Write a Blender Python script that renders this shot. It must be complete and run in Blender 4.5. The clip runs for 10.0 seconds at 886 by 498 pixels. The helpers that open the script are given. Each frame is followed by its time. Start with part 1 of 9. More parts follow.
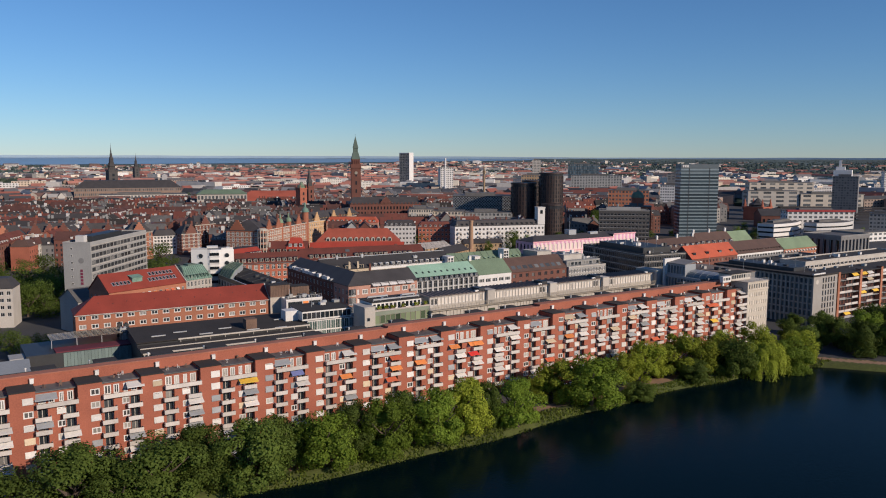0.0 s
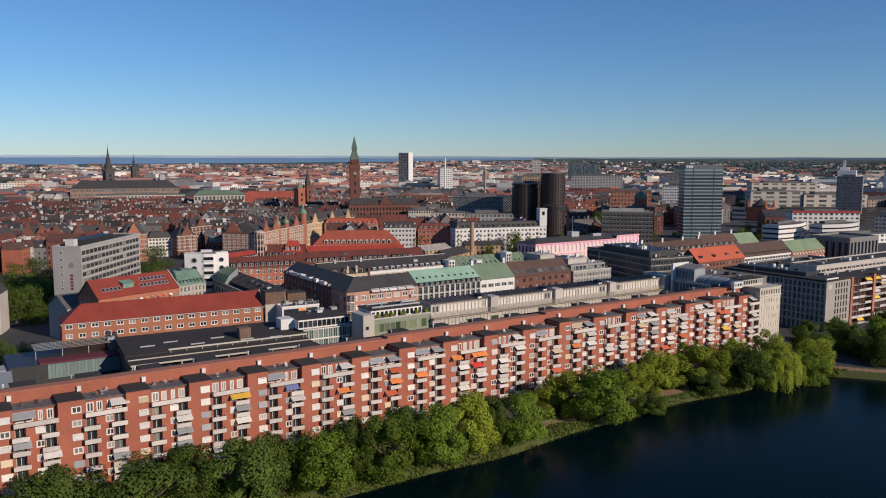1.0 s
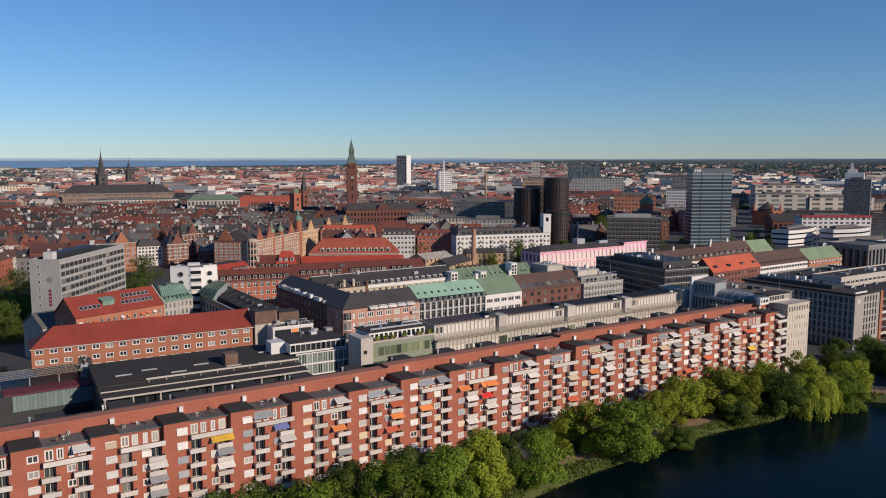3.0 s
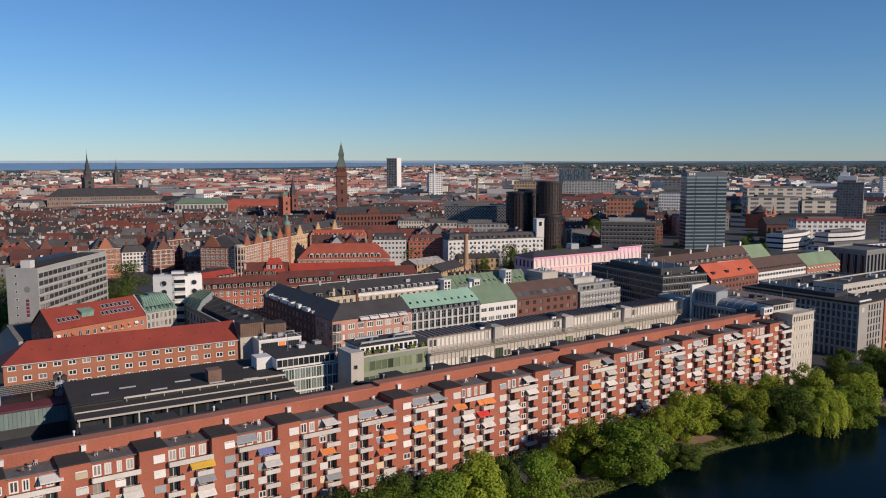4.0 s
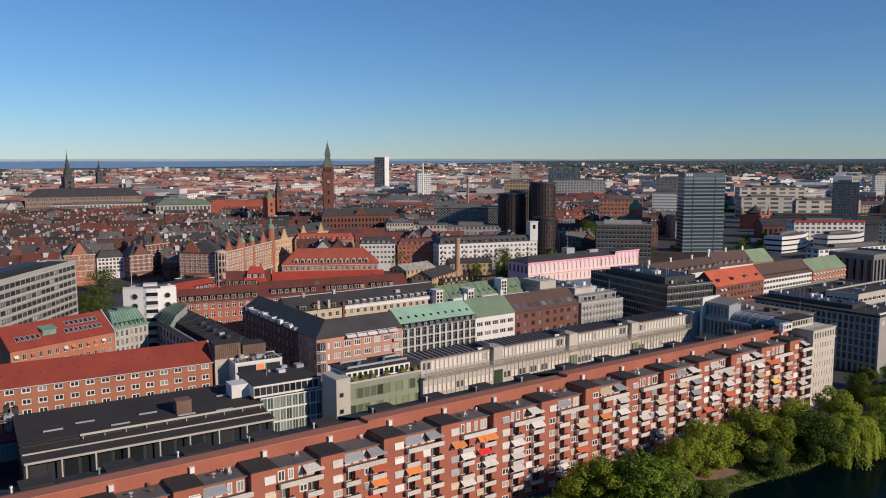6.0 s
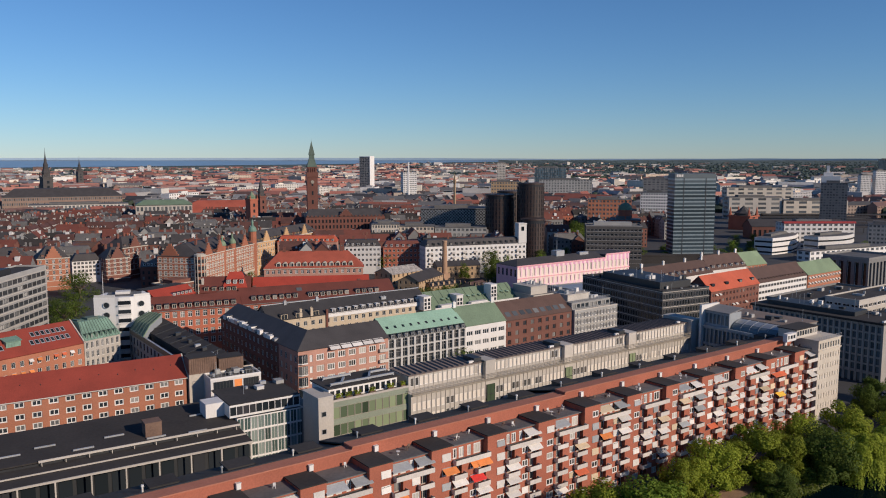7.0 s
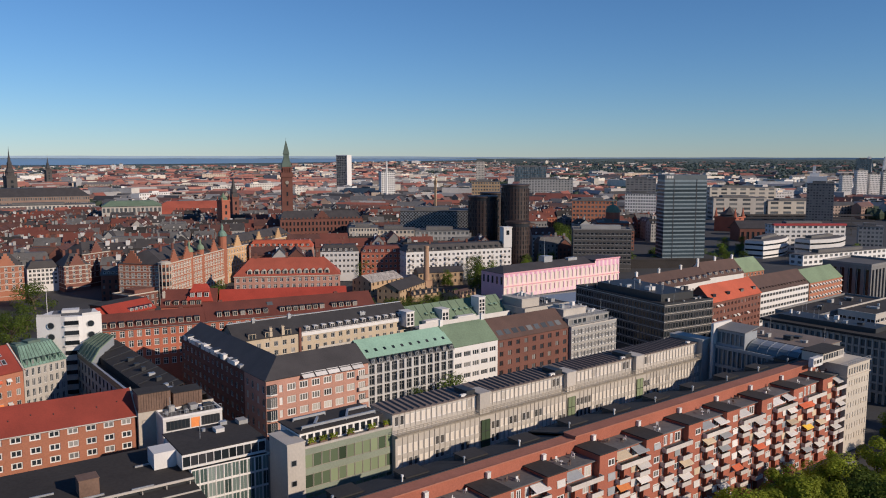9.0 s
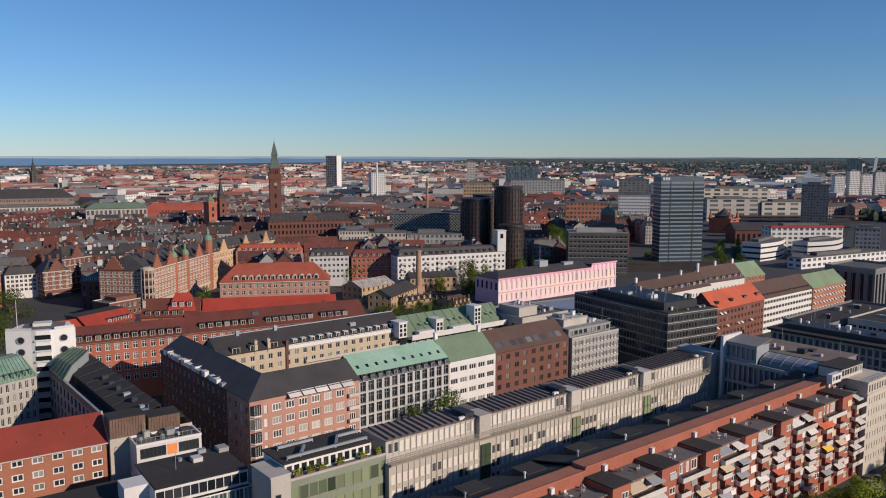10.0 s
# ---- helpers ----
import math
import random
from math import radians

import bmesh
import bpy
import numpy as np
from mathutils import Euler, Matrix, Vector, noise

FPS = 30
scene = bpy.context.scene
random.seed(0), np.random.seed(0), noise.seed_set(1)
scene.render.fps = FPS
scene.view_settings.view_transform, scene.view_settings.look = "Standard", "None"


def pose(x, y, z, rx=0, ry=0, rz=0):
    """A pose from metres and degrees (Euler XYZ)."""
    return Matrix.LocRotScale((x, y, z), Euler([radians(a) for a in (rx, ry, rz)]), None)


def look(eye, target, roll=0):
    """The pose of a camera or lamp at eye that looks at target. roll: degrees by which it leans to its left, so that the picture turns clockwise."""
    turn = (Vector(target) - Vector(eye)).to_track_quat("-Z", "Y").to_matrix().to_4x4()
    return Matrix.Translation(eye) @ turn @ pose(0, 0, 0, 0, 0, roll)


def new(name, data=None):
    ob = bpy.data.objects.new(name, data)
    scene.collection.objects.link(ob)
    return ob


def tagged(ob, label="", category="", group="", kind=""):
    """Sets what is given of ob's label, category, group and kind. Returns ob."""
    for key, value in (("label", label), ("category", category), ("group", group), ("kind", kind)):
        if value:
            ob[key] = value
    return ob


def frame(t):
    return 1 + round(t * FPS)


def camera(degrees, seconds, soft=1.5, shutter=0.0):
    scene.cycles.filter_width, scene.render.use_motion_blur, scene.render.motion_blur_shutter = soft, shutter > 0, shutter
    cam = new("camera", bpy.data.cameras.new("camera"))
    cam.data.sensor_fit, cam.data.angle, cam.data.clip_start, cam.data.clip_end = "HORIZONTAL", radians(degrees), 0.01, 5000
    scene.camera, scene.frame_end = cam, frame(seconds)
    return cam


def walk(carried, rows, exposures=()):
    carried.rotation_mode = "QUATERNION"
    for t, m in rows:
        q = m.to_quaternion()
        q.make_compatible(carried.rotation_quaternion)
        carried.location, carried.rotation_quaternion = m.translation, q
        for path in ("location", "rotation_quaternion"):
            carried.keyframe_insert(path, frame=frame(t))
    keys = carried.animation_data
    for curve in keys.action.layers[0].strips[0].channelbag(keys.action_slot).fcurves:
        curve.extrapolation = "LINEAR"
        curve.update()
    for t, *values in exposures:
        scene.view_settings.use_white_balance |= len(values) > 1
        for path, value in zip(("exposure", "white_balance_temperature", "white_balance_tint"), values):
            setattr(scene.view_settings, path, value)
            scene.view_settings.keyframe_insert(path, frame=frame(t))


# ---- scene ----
cam = camera(58.6, 10.0, soft=1.05)
METRES, EYE, TILT, LEAN, TURN = 120.0, 73.0, 0.0, 0.0, -33.2
ROWS = [
    (0.0, 0.0, 0.0, 0.0, 0.02, -6.54, -0.14),
    (0.5, -0.0034, 0.0448, 0.0036, -0.01, -6.54, -0.13),
    (1.0, -0.0072, 0.0902, 0.0064, -0.04, -6.57, -0.12),
    (1.5, -0.0113, 0.1361, 0.0099, -0.05, -6.55, -0.11),
    (2.0, -0.016, 0.1816, 0.0138, -0.07, -6.5, -0.07),
    (2.5, -0.0206, 0.2265, 0.0183, -0.09, -6.47, -0.02),
    (4.0, -0.0324, 0.3582, 0.032, -0.94, -6.29, 0.05),
    (4.5, -0.0374, 0.3993, 0.0362, -1.34, -6.24, 0.06),
    (5.0, -0.0407, 0.4416, 0.0411, -1.37, -6.35, 0.09),
    (6.5, -0.0466, 0.5934, 0.0534, -2.33, -6.47, 0.05),
    (7.0, -0.0492, 0.6488, 0.0572, -2.9, -6.51, 0.01),
    (7.5, -0.0517, 0.7057, 0.0603, -3.3, -6.57, -0.02),
    (8.0, -0.0538, 0.7635, 0.0627, -3.7, -6.6, -0.03),
    (8.5, -0.0565, 0.8211, 0.0661, -4.15, -6.62, -0.06),
    (9.0, -0.0589, 0.879, 0.0704, -4.53, -6.64, -0.07),
    (9.5, -0.0604, 0.937, 0.0741, -4.89, -6.63, -0.06),
    (10.0, -0.0619, 0.9943, 0.0794, -5.25, -6.64, -0.05),
]
walk(cam, [(t, pose(0, 0, EYE, TILT, LEAN, TURN) @ pose(METRES * x, METRES * y, METRES * z, 90 + pitch, roll, yaw)) for t, x, y, z, yaw, pitch, roll in ROWS], exposures=[(0.0, -0.08, 5350, 9), (10.0, -0.08, 5350, 9)])

# ---------- light ----------
SUN_AZ, SUN_EL = math.atan2(-0.93, 0.37), radians(22.5)
to_sun = Vector((math.cos(SUN_AZ) * math.cos(SUN_EL), math.sin(SUN_AZ) * math.cos(SUN_EL), math.sin(SUN_EL)))
world = bpy.data.worlds.new("sky")
scene.world = world
world.use_nodes = True
wn = world.node_tree.nodes
wl = world.node_tree.links
sky = wn.new("ShaderNodeTexSky")
sky.sky_type = "NISHITA"
sky.sun_disc = False
sky.sun_elevation = SUN_EL
sky.sun_rotation = math.pi / 2 - SUN_AZ
sky.air_density, sky.dust_density, sky.ozone_density = 0.92, 0.0, 4.9
bg = wn["Background"]
bg.inputs["Strength"].default_value = 0.082
wl.new(sky.outputs["Color"], bg.inputs["Color"])
sun_data = bpy.data.lights.new("sun", "SUN")
sun_data.energy = 4.9
sun_data.angle = radians(0.6)
sun_data.color = (1.0, 0.74, 0.49)
sun = new("sun", sun_data)
sun.matrix_world = look(to_sun * 500, (0, 0, 0))

# ---------- materials ----------
def mat(name, col, rough=0.8, var=0.22, scale=0.15, fine=2.5, bump=0.25, rand=0.12, metal=0.0, island=False, streak=0.0):
    """Procedural paint, masonry, metal or felt: two scales of variation in world metres, with a little relief."""
    m = bpy.data.materials.new(name)
    m.use_nodes = True
    nt, n, l = m.node_tree, m.node_tree.nodes, m.node_tree.links
    b = n["Principled BSDF"]
    geo = n.new("ShaderNodeNewGeometry")
    mp = n.new("ShaderNodeMapping")
    mp.inputs["Scale"].default_value = (1, 1, 1.0 - 0.85 * streak)
    l.new(geo.outputs["Position"], mp.inputs["Vector"])
    n1, n2 = n.new("ShaderNodeTexNoise"), n.new("ShaderNodeTexNoise")
    n1.inputs["Scale"].default_value, n1.inputs["Detail"].default_value = scale, 4
    n2.inputs["Scale"].default_value, n2.inputs["Detail"].default_value = fine, 3
    l.new(mp.outputs["Vector"], n1.inputs["Vector"])
    l.new(mp.outputs["Vector"], n2.inputs["Vector"])
    add = n.new("ShaderNodeMath"); add.operation = "ADD"
    l.new(n1.outputs["Fac"], add.inputs[0]); l.new(n2.outputs["Fac"], add.inputs[1])
    sub = n.new("ShaderNodeMapRange")
    sub.inputs["From Min"].default_value, sub.inputs["From Max"].default_value = 0.6, 1.4
    sub.inputs["To Min"].default_value, sub.inputs["To Max"].default_value = 1 - var, 1 + var
    l.new(add.outputs[0], sub.inputs["Value"])
    oi = n.new("ShaderNodeObjectInfo")
    rr = n.new("ShaderNodeMapRange")
    rr.inputs["To Min"].default_value, rr.inputs["To Max"].default_value = 1 - rand, 1 + rand
    l.new((geo.outputs["Random Per Island"] if island else oi.outputs["Random"]), rr.inputs["Value"])
    mul = n.new("ShaderNodeMath"); mul.operation = "MULTIPLY"
    l.new(sub.outputs[0], mul.inputs[0]); l.new(rr.outputs[0], mul.inputs[1])
    vm = n.new("ShaderNodeVectorMath"); vm.operation = "SCALE"
    vm.inputs[0].default_value = col
    l.new(mul.outputs[0], vm.inputs["Scale"])
    l.new(vm.outputs[0], b.inputs["Base Color"])
    b.inputs["Roughness"].default_value, b.inputs["Metallic"].default_value = rough, metal
    if bump:
        bp = n.new("ShaderNodeBump")
        bp.inputs["Strength"].default_value, bp.inputs["Distance"].default_value = bump, 0.05
        l.new(n2.outputs["Fac"], bp.inputs["Height"])
        l.new(bp.outputs[0], b.inputs["Normal"])
    return m


def palette(name, cols, rough=0.8, var=0.2, scale=0.15, fine=2.0, island=True):
    """A material whose colour steps through a palette, one colour for each loose piece or each object."""
    m = mat(name, (1, 1, 1), rough, var, scale, fine, 0.2, 0.12, island=island)
    n, l = m.node_tree.nodes, m.node_tree.links
    ramp = n.new("ShaderNodeValToRGB")
    ramp.color_ramp.interpolation = "CONSTANT"
    el = ramp.color_ramp.elements
    while len(el) < len(cols):
        el.new(0.5)
    for i, c in enumerate(cols):
        el[i].position = i / len(cols)
        el[i].color = (*c, 1)
    src = n["Geometry"].outputs["Random Per Island"] if island else n["Object Info"].outputs["Random"]
    l.new(src, ramp.inputs[0])
    vm = n["Vector Math"]
    l.new(ramp.outputs[0], vm.inputs[0])
    return m


def glass_mat(name, col=(0.02, 0.025, 0.03), curtain=(0.3, 0.29, 0.27), share=0.25, rough=0.06):
    """Window glass over dark rooms; here and there a blind or curtain behind it."""
    m = bpy.data.materials.new(name)
    m.use_nodes = True
    n, l = m.node_tree.nodes, m.node_tree.links
    b = n["Principled BSDF"]
    oi, geo = n.new("ShaderNodeObjectInfo"), n.new("ShaderNodeNewGeometry")
    add = n.new("ShaderNodeMath"); add.operation = "ADD"
    l.new(oi.outputs["Random"], add.inputs[0]); l.new(geo.outputs["Random Per Island"], add.inputs[1])
    fr = n.new("ShaderNodeMath"); fr.operation = "FRACT"
    l.new(add.outputs[0], fr.inputs[0])
    ramp = n.new("ShaderNodeValToRGB")
    ramp.color_ramp.elements[0].color = (*col, 1)
    ramp.color_ramp.elements[0].position = 0.0
    ramp.color_ramp.elements[1].color = (*curtain, 1)
    ramp.color_ramp.elements[1].position = 1.0
    e = ramp.color_ramp.elements.new(1 - share)
    e.color = (col[0] * 2, col[1] * 2, col[2] * 2, 1)
    l.new(fr.outputs[0], ramp.inputs[0])
    l.new(ramp.outputs[0], b.inputs["Base Color"])
    b.inputs["Roughness"].default_value = rough
    b.inputs["IOR"].default_value = 1.5
    b.inputs["Specular IOR Level"].default_value = 0.28
    return m


BRICK = mat("red_brick", (0.35, 0.116, 0.068), 0.9, 0.25, 0.12, 3.0, 0.4)
BRICK_DARK = mat("dark_brick", (0.15, 0.062, 0.045), 0.9, 0.25, 0.12, 3.0, 0.4)
BRICK_PINK = mat("pink_brick", (0.40, 0.22, 0.165), 0.9, 0.18, 0.12, 3.0, 0.3)
BRICK_BROWN = mat("brown_brick", (0.17, 0.075, 0.055), 0.9, 0.22, 0.12, 3.0, 0.3)
BRICK_ORANGE = mat("orange_brick", (0.36, 0.15, 0.085), 0.9, 0.22, 0.12, 3.0, 0.3)
BRICK_HOTEL = mat("warm_orange_brick", (0.33, 0.125, 0.07), 0.9, 0.22, 0.12, 3.0, 0.3)
BRICK_YELLOW = mat("yellow_brick", (0.40, 0.285, 0.17), 0.9, 0.2, 0.12, 3.0, 0.3)
ROOF_STRIP = mat("red_roof_felt", (0.36, 0.145, 0.09), 0.85, 0.2, 0.2, 2.0, 0.2)
WHITE = mat("white_paint", (0.66, 0.64, 0.61), 0.6, 0.08, 0.3, 3.0, 0.1, streak=0.6)
CONCRETE = mat("light_concrete", (0.47, 0.435, 0.385), 0.85, 0.14, 0.2, 3.0, 0.25, streak=0.5)
CONCRETE_GREY = mat("grey_concrete", (0.34, 0.335, 0.32), 0.85, 0.16, 0.15, 3.0, 0.25, streak=0.5)
STONE = mat("cream_stone", (0.52, 0.465, 0.385), 0.85, 0.12, 0.25, 2.0, 0.2, streak=0.3)
GREY_STONE = mat("grey_stone", (0.20, 0.195, 0.19), 0.8, 0.15, 0.2, 2.0, 0.2)
BITUMEN = mat("black_roof_felt", (0.034, 0.030, 0.028), 0.95, 0.35, 0.12, 1.5, 0.25)
FELT_GREY = mat("grey_roof_felt", (0.13, 0.125, 0.12), 0.8, 0.3, 0.15, 1.5, 0.25)
SLATE = mat("dark_slate", (0.055, 0.050, 0.049), 0.7, 0.3, 0.2, 4.0, 0.4)
SLATE_BROWN = mat("brown_slate", (0.095, 0.056, 0.043), 0.75, 0.25, 0.2, 4.0, 0.4)
TILE = mat("red_clay_tiles", (0.25, 0.042, 0.024), 0.75, 0.28, 0.15, 5.0, 0.5)
TILE_BRIGHT = mat("orange_clay_tiles", (0.42, 0.09, 0.04), 0.75, 0.25, 0.15, 5.0, 0.5)
TILE_DARK = mat("weathered_clay_tiles", (0.15, 0.047, 0.032), 0.8, 0.3, 0.15, 5.0, 0.5)
COPPER = mat("green_copper", (0.28, 0.43, 0.32), 0.65, 0.2, 0.15, 2.0, 0.2, streak=0.5)
COPPER_DARK = mat("dark_green_copper", (0.085, 0.12, 0.095), 0.7, 0.25, 0.15, 2.0, 0.2, streak=0.5)
RAIL = mat("brown_grey_metal", (0.29, 0.26, 0.21), 0.6, 0.15, 0.5, 4.0, 0.1)
COPPER_WORN = mat("worn_green_copper", (0.17, 0.27, 0.21), 0.7, 0.35, 0.3, 2.0, 0.25, streak=0.6)
COPPER_DULL = mat("dull_green_copper", (0.17, 0.23, 0.145), 0.7, 0.25, 0.15, 2.0, 0.2, streak=0.5)
METAL = mat("grey_metal", (0.42, 0.43, 0.44), 0.45, 0.15, 0.5, 4.0, 0.1, metal=0.5)
METAL_DARK = mat("black_metal", (0.03, 0.032, 0.035), 0.5, 0.2, 0.5, 4.0, 0.1)
CORTEN = mat("brown_panel", (0.16, 0.10, 0.07), 0.8, 0.3, 0.3, 2.0, 0.2)
GLASS = glass_mat("window_glass")
GLASS_GREEN = glass_mat("green_glass", (0.035, 0.05, 0.03), (0.27, 0.32, 0.19), 0.8, 0.15)
GLASS_DARK = glass_mat("dark_glass", (0.012, 0.015, 0.018), (0.05, 0.05, 0.055), 0.3, 0.08)
GLASS_BLUE = glass_mat("blue_glass", (0.05, 0.075, 0.095), (0.14, 0.17, 0.19), 0.4, 0.12)
GLASS_PALE = glass_mat("glass_with_blinds", (0.035, 0.035, 0.035), (0.60, 0.56, 0.49), 0.62, 0.25)
GLASS_FAR = glass_mat("far_glass", (0.06, 0.065, 0.07), (0.22, 0.22, 0.21), 0.45, 0.2)
BLIND = glass_mat("blinds", (0.34, 0.31, 0.27), (0.72, 0.66, 0.57), 0.9, 0.3)
BLIND_DARK = glass_mat("half_drawn_blinds", (0.045, 0.045, 0.045), (0.10, 0.09, 0.08), 0.4, 0.2)
BEIGE_PANEL = mat("beige_panel", (0.46, 0.425, 0.375), 0.8, 0.12, 0.2, 3.0, 0.15, streak=0.5)
CREAM = mat("cream_render", (0.53, 0.44, 0.315), 0.85, 0.15, 0.2, 3.0, 0.2, streak=0.4)
ASPHALT = mat("asphalt", (0.05, 0.05, 0.052), 0.9, 0.25, 0.05, 1.5, 0.2)
GRAVEL = mat("sandy_path", (0.27, 0.17, 0.10), 0.95, 0.25, 0.3, 3.0, 0.3)
BARK = mat("bark", (0.10, 0.075, 0.055), 0.95, 0.3, 1.0, 8.0, 0.5)
PINK_PAINT = palette("many_pink_paints", [(0.74, 0.39, 0.56), (0.78, 0.55, 0.63), (0.78, 0.63, 0.56), (0.70, 0.29, 0.49), (0.80, 0.66, 0.69)], 0.7, 0.1)

# ---------- mesh building ----------
class Geo:
    """Collects quads and boxes for one mesh."""
    def __init__(self):
        self.v, self.f, self.m = [], [], []

    def face(self, pts, m=0):
        k = len(self.v)
        self.v.extend(tuple(p) for p in pts)
        self.f.append(tuple(range(k, k + len(pts))))
        self.m.append(m)

    def box(self, x0, y0, z0, x1, y1, z1, m=0, top=None):
        k = len(self.v)
        self.v += [(x0, y0, z0), (x1, y0, z0), (x1, y1, z0), (x0, y1, z0), (x0, y0, z1), (x1, y0, z1), (x1, y1, z1), (x0, y1, z1)]
        self.f += [(k, k + 3, k + 2, k + 1), (k + 4, k + 5, k + 6, k + 7), (k, k + 1, k + 5, k + 4), (k + 1, k + 2, k + 6, k + 5), (k + 2, k + 3, k + 7, k + 6), (k + 3, k, k + 4, k + 7)]
        self.m += [m, m if top is None else top, m, m, m, m]

    def prism(self, pts, z0, z1, m=0, top=None, shrink=0.0):
        """An upright prism on a ring of plan points, anticlockwise; shrink draws its top in."""
        k, n = len(self.v), len(pts)
        cx, cy = sum(p[0] for p in pts) / n, sum(p[1] for p in pts) / n
        self.v += [(x, y, z0) for x, y in pts] + [(x + (cx - x) * shrink, y + (cy - y) * shrink, z1) for x, y in pts]
        self.f += [tuple(range(k + n - 1, k - 1, -1)), tuple(range(k + n, k + 2 * n))] + [(k + i, k + (i + 1) % n, k + n + (i + 1) % n, k + n + i) for i in range(n)]
        self.m += [m, m if top is None else top] + [m] * n

    def tube(self, cx, cy, r0, r1, z0, z1, n=12, m=0):
        self.prism([(cx + r0 * math.cos(2 * math.pi * i / n), cy + r0 * math.sin(2 * math.pi * i / n)) for i in range(n)], z0, z1, m, shrink=1 - r1 / r0)

    def slab(self, a, b, c, d, th, m=0):
        """A thick sheet under the four corners a, b, c, d (anticlockwise from above)."""
        a, b, c, d = (Vector(p) for p in (a, b, c, d))
        nrm = (b - a).cross(d - a).normalized() * th
        lo = [p - nrm for p in (a, b, c, d)]
        self.face([a, b, c, d], m)
        self.face([lo[3], lo[2], lo[1], lo[0]], m)
        up = [a, b, c, d]
        for i in range(4):
            j = (i + 1) % 4
            self.face([lo[i], lo[j], up[j], up[i]], m)

    def beam(self, a, b, w, h, m=0):
        """A bar of width w and height h from a to b."""
        a, b = Vector(a), Vector(b)
        d = (b - a).normalized()
        s = d.cross(Vector((0, 0, 1)))
        s = (Vector((1, 0, 0)) if s.length < 1e-4 else s.normalized()) * (w / 2)
        t = s.cross(d).normalized() * (h / 2)
        ring = [s + t, -s + t, -s - t, s - t]
        A, B = [a + r for r in ring], [b + r for r in ring]
        self.face(A[::-1], m), self.face(B, m)
        for i in range(4):
            j = (i + 1) % 4
            self.face([A[i], A[j], B[j], B[i]], m)

    def facade(self, o, u, width, z0, z1, cols, rows, depth=0.22, m=0, pane=None):
        """A wall with rectangular openings (cols x rows), with reveals; pane: material of a sheet that closes each opening."""
        inn = Vector((-u[1], u[0], 0)) * depth
        o, u = Vector((o[0], o[1], 0)), Vector((u[0], u[1], 0))
        P = lambda a, z: o + u * a + Vector((0, 0, z))
        xs = [0.0] + [e for c in cols for e in c] + [width]
        zs = [z0] + [e for r in rows for e in r] + [z1]
        for i in range(len(xs) - 1):
            if not i % 2:
                if xs[i + 1] - xs[i] > 1e-4:
                    self.face([P(xs[i], z0), P(xs[i + 1], z0), P(xs[i + 1], z1), P(xs[i], z1)], m)
                continue
            a, b = xs[i], xs[i + 1]
            for j in range(len(zs) - 1):
                c, d = zs[j], zs[j + 1]
                if d - c < 1e-4:
                    continue
                q = [P(a, c), P(b, c), P(b, d), P(a, d)]
                if j % 2 == 0:
                    self.face(q, m)
                else:
                    r = [p + inn for p in q]
                    for k in range(4):
                        self.face([q[k], q[(k + 1) % 4], r[(k + 1) % 4], r[k]], m)
                    if pane is not None:
                        self.face(r, pane)

    def weld(self):
        """Joins faces that meet, so that the mesh is one piece."""
        seen, to, vs = {}, [], []
        for p in self.v:
            k = (round(p[0], 3), round(p[1], 3), round(p[2], 3))
            if k not in seen:
                seen[k] = len(vs)
                vs.append(p)
            to.append(seen[k])
        self.v, self.f = vs, [tuple(to[i] for i in f) for f in self.f]
        return self

    def mesh(self, name, mats):
        me = bpy.data.meshes.new(name)
        me.from_pydata(self.v, [], self.f)
        for mt in mats:
            me.materials.append(mt)
        if len(mats) > 1:
            me.polygons.foreach_set("material_index", self.m)
        me.update()
        return me


def part(name, geo, mats, parent=None, label="", m=None):
    """Links a Geo (or a mesh) as one object under a thing or a part."""
    me = geo.mesh(name, mats if isinstance(mats, (list, tuple)) else [mats]) if isinstance(geo, Geo) else geo
    ob = new(name, me)
    if parent is not None:
        ob.parent = parent
    if m is not None:
        ob.matrix_basis = m
    if label:
        ob["label"] = label
    return ob


def thing(name, x, y, z=0.0, ang=0.0, label="", category="", group="", kind=""):
    ob = new(name)
    ob.empty_display_size = 1.0
    ob.matrix_basis = pose(x, y, z, 0, 0, ang)
    return tagged(ob, label, category, group, kind)


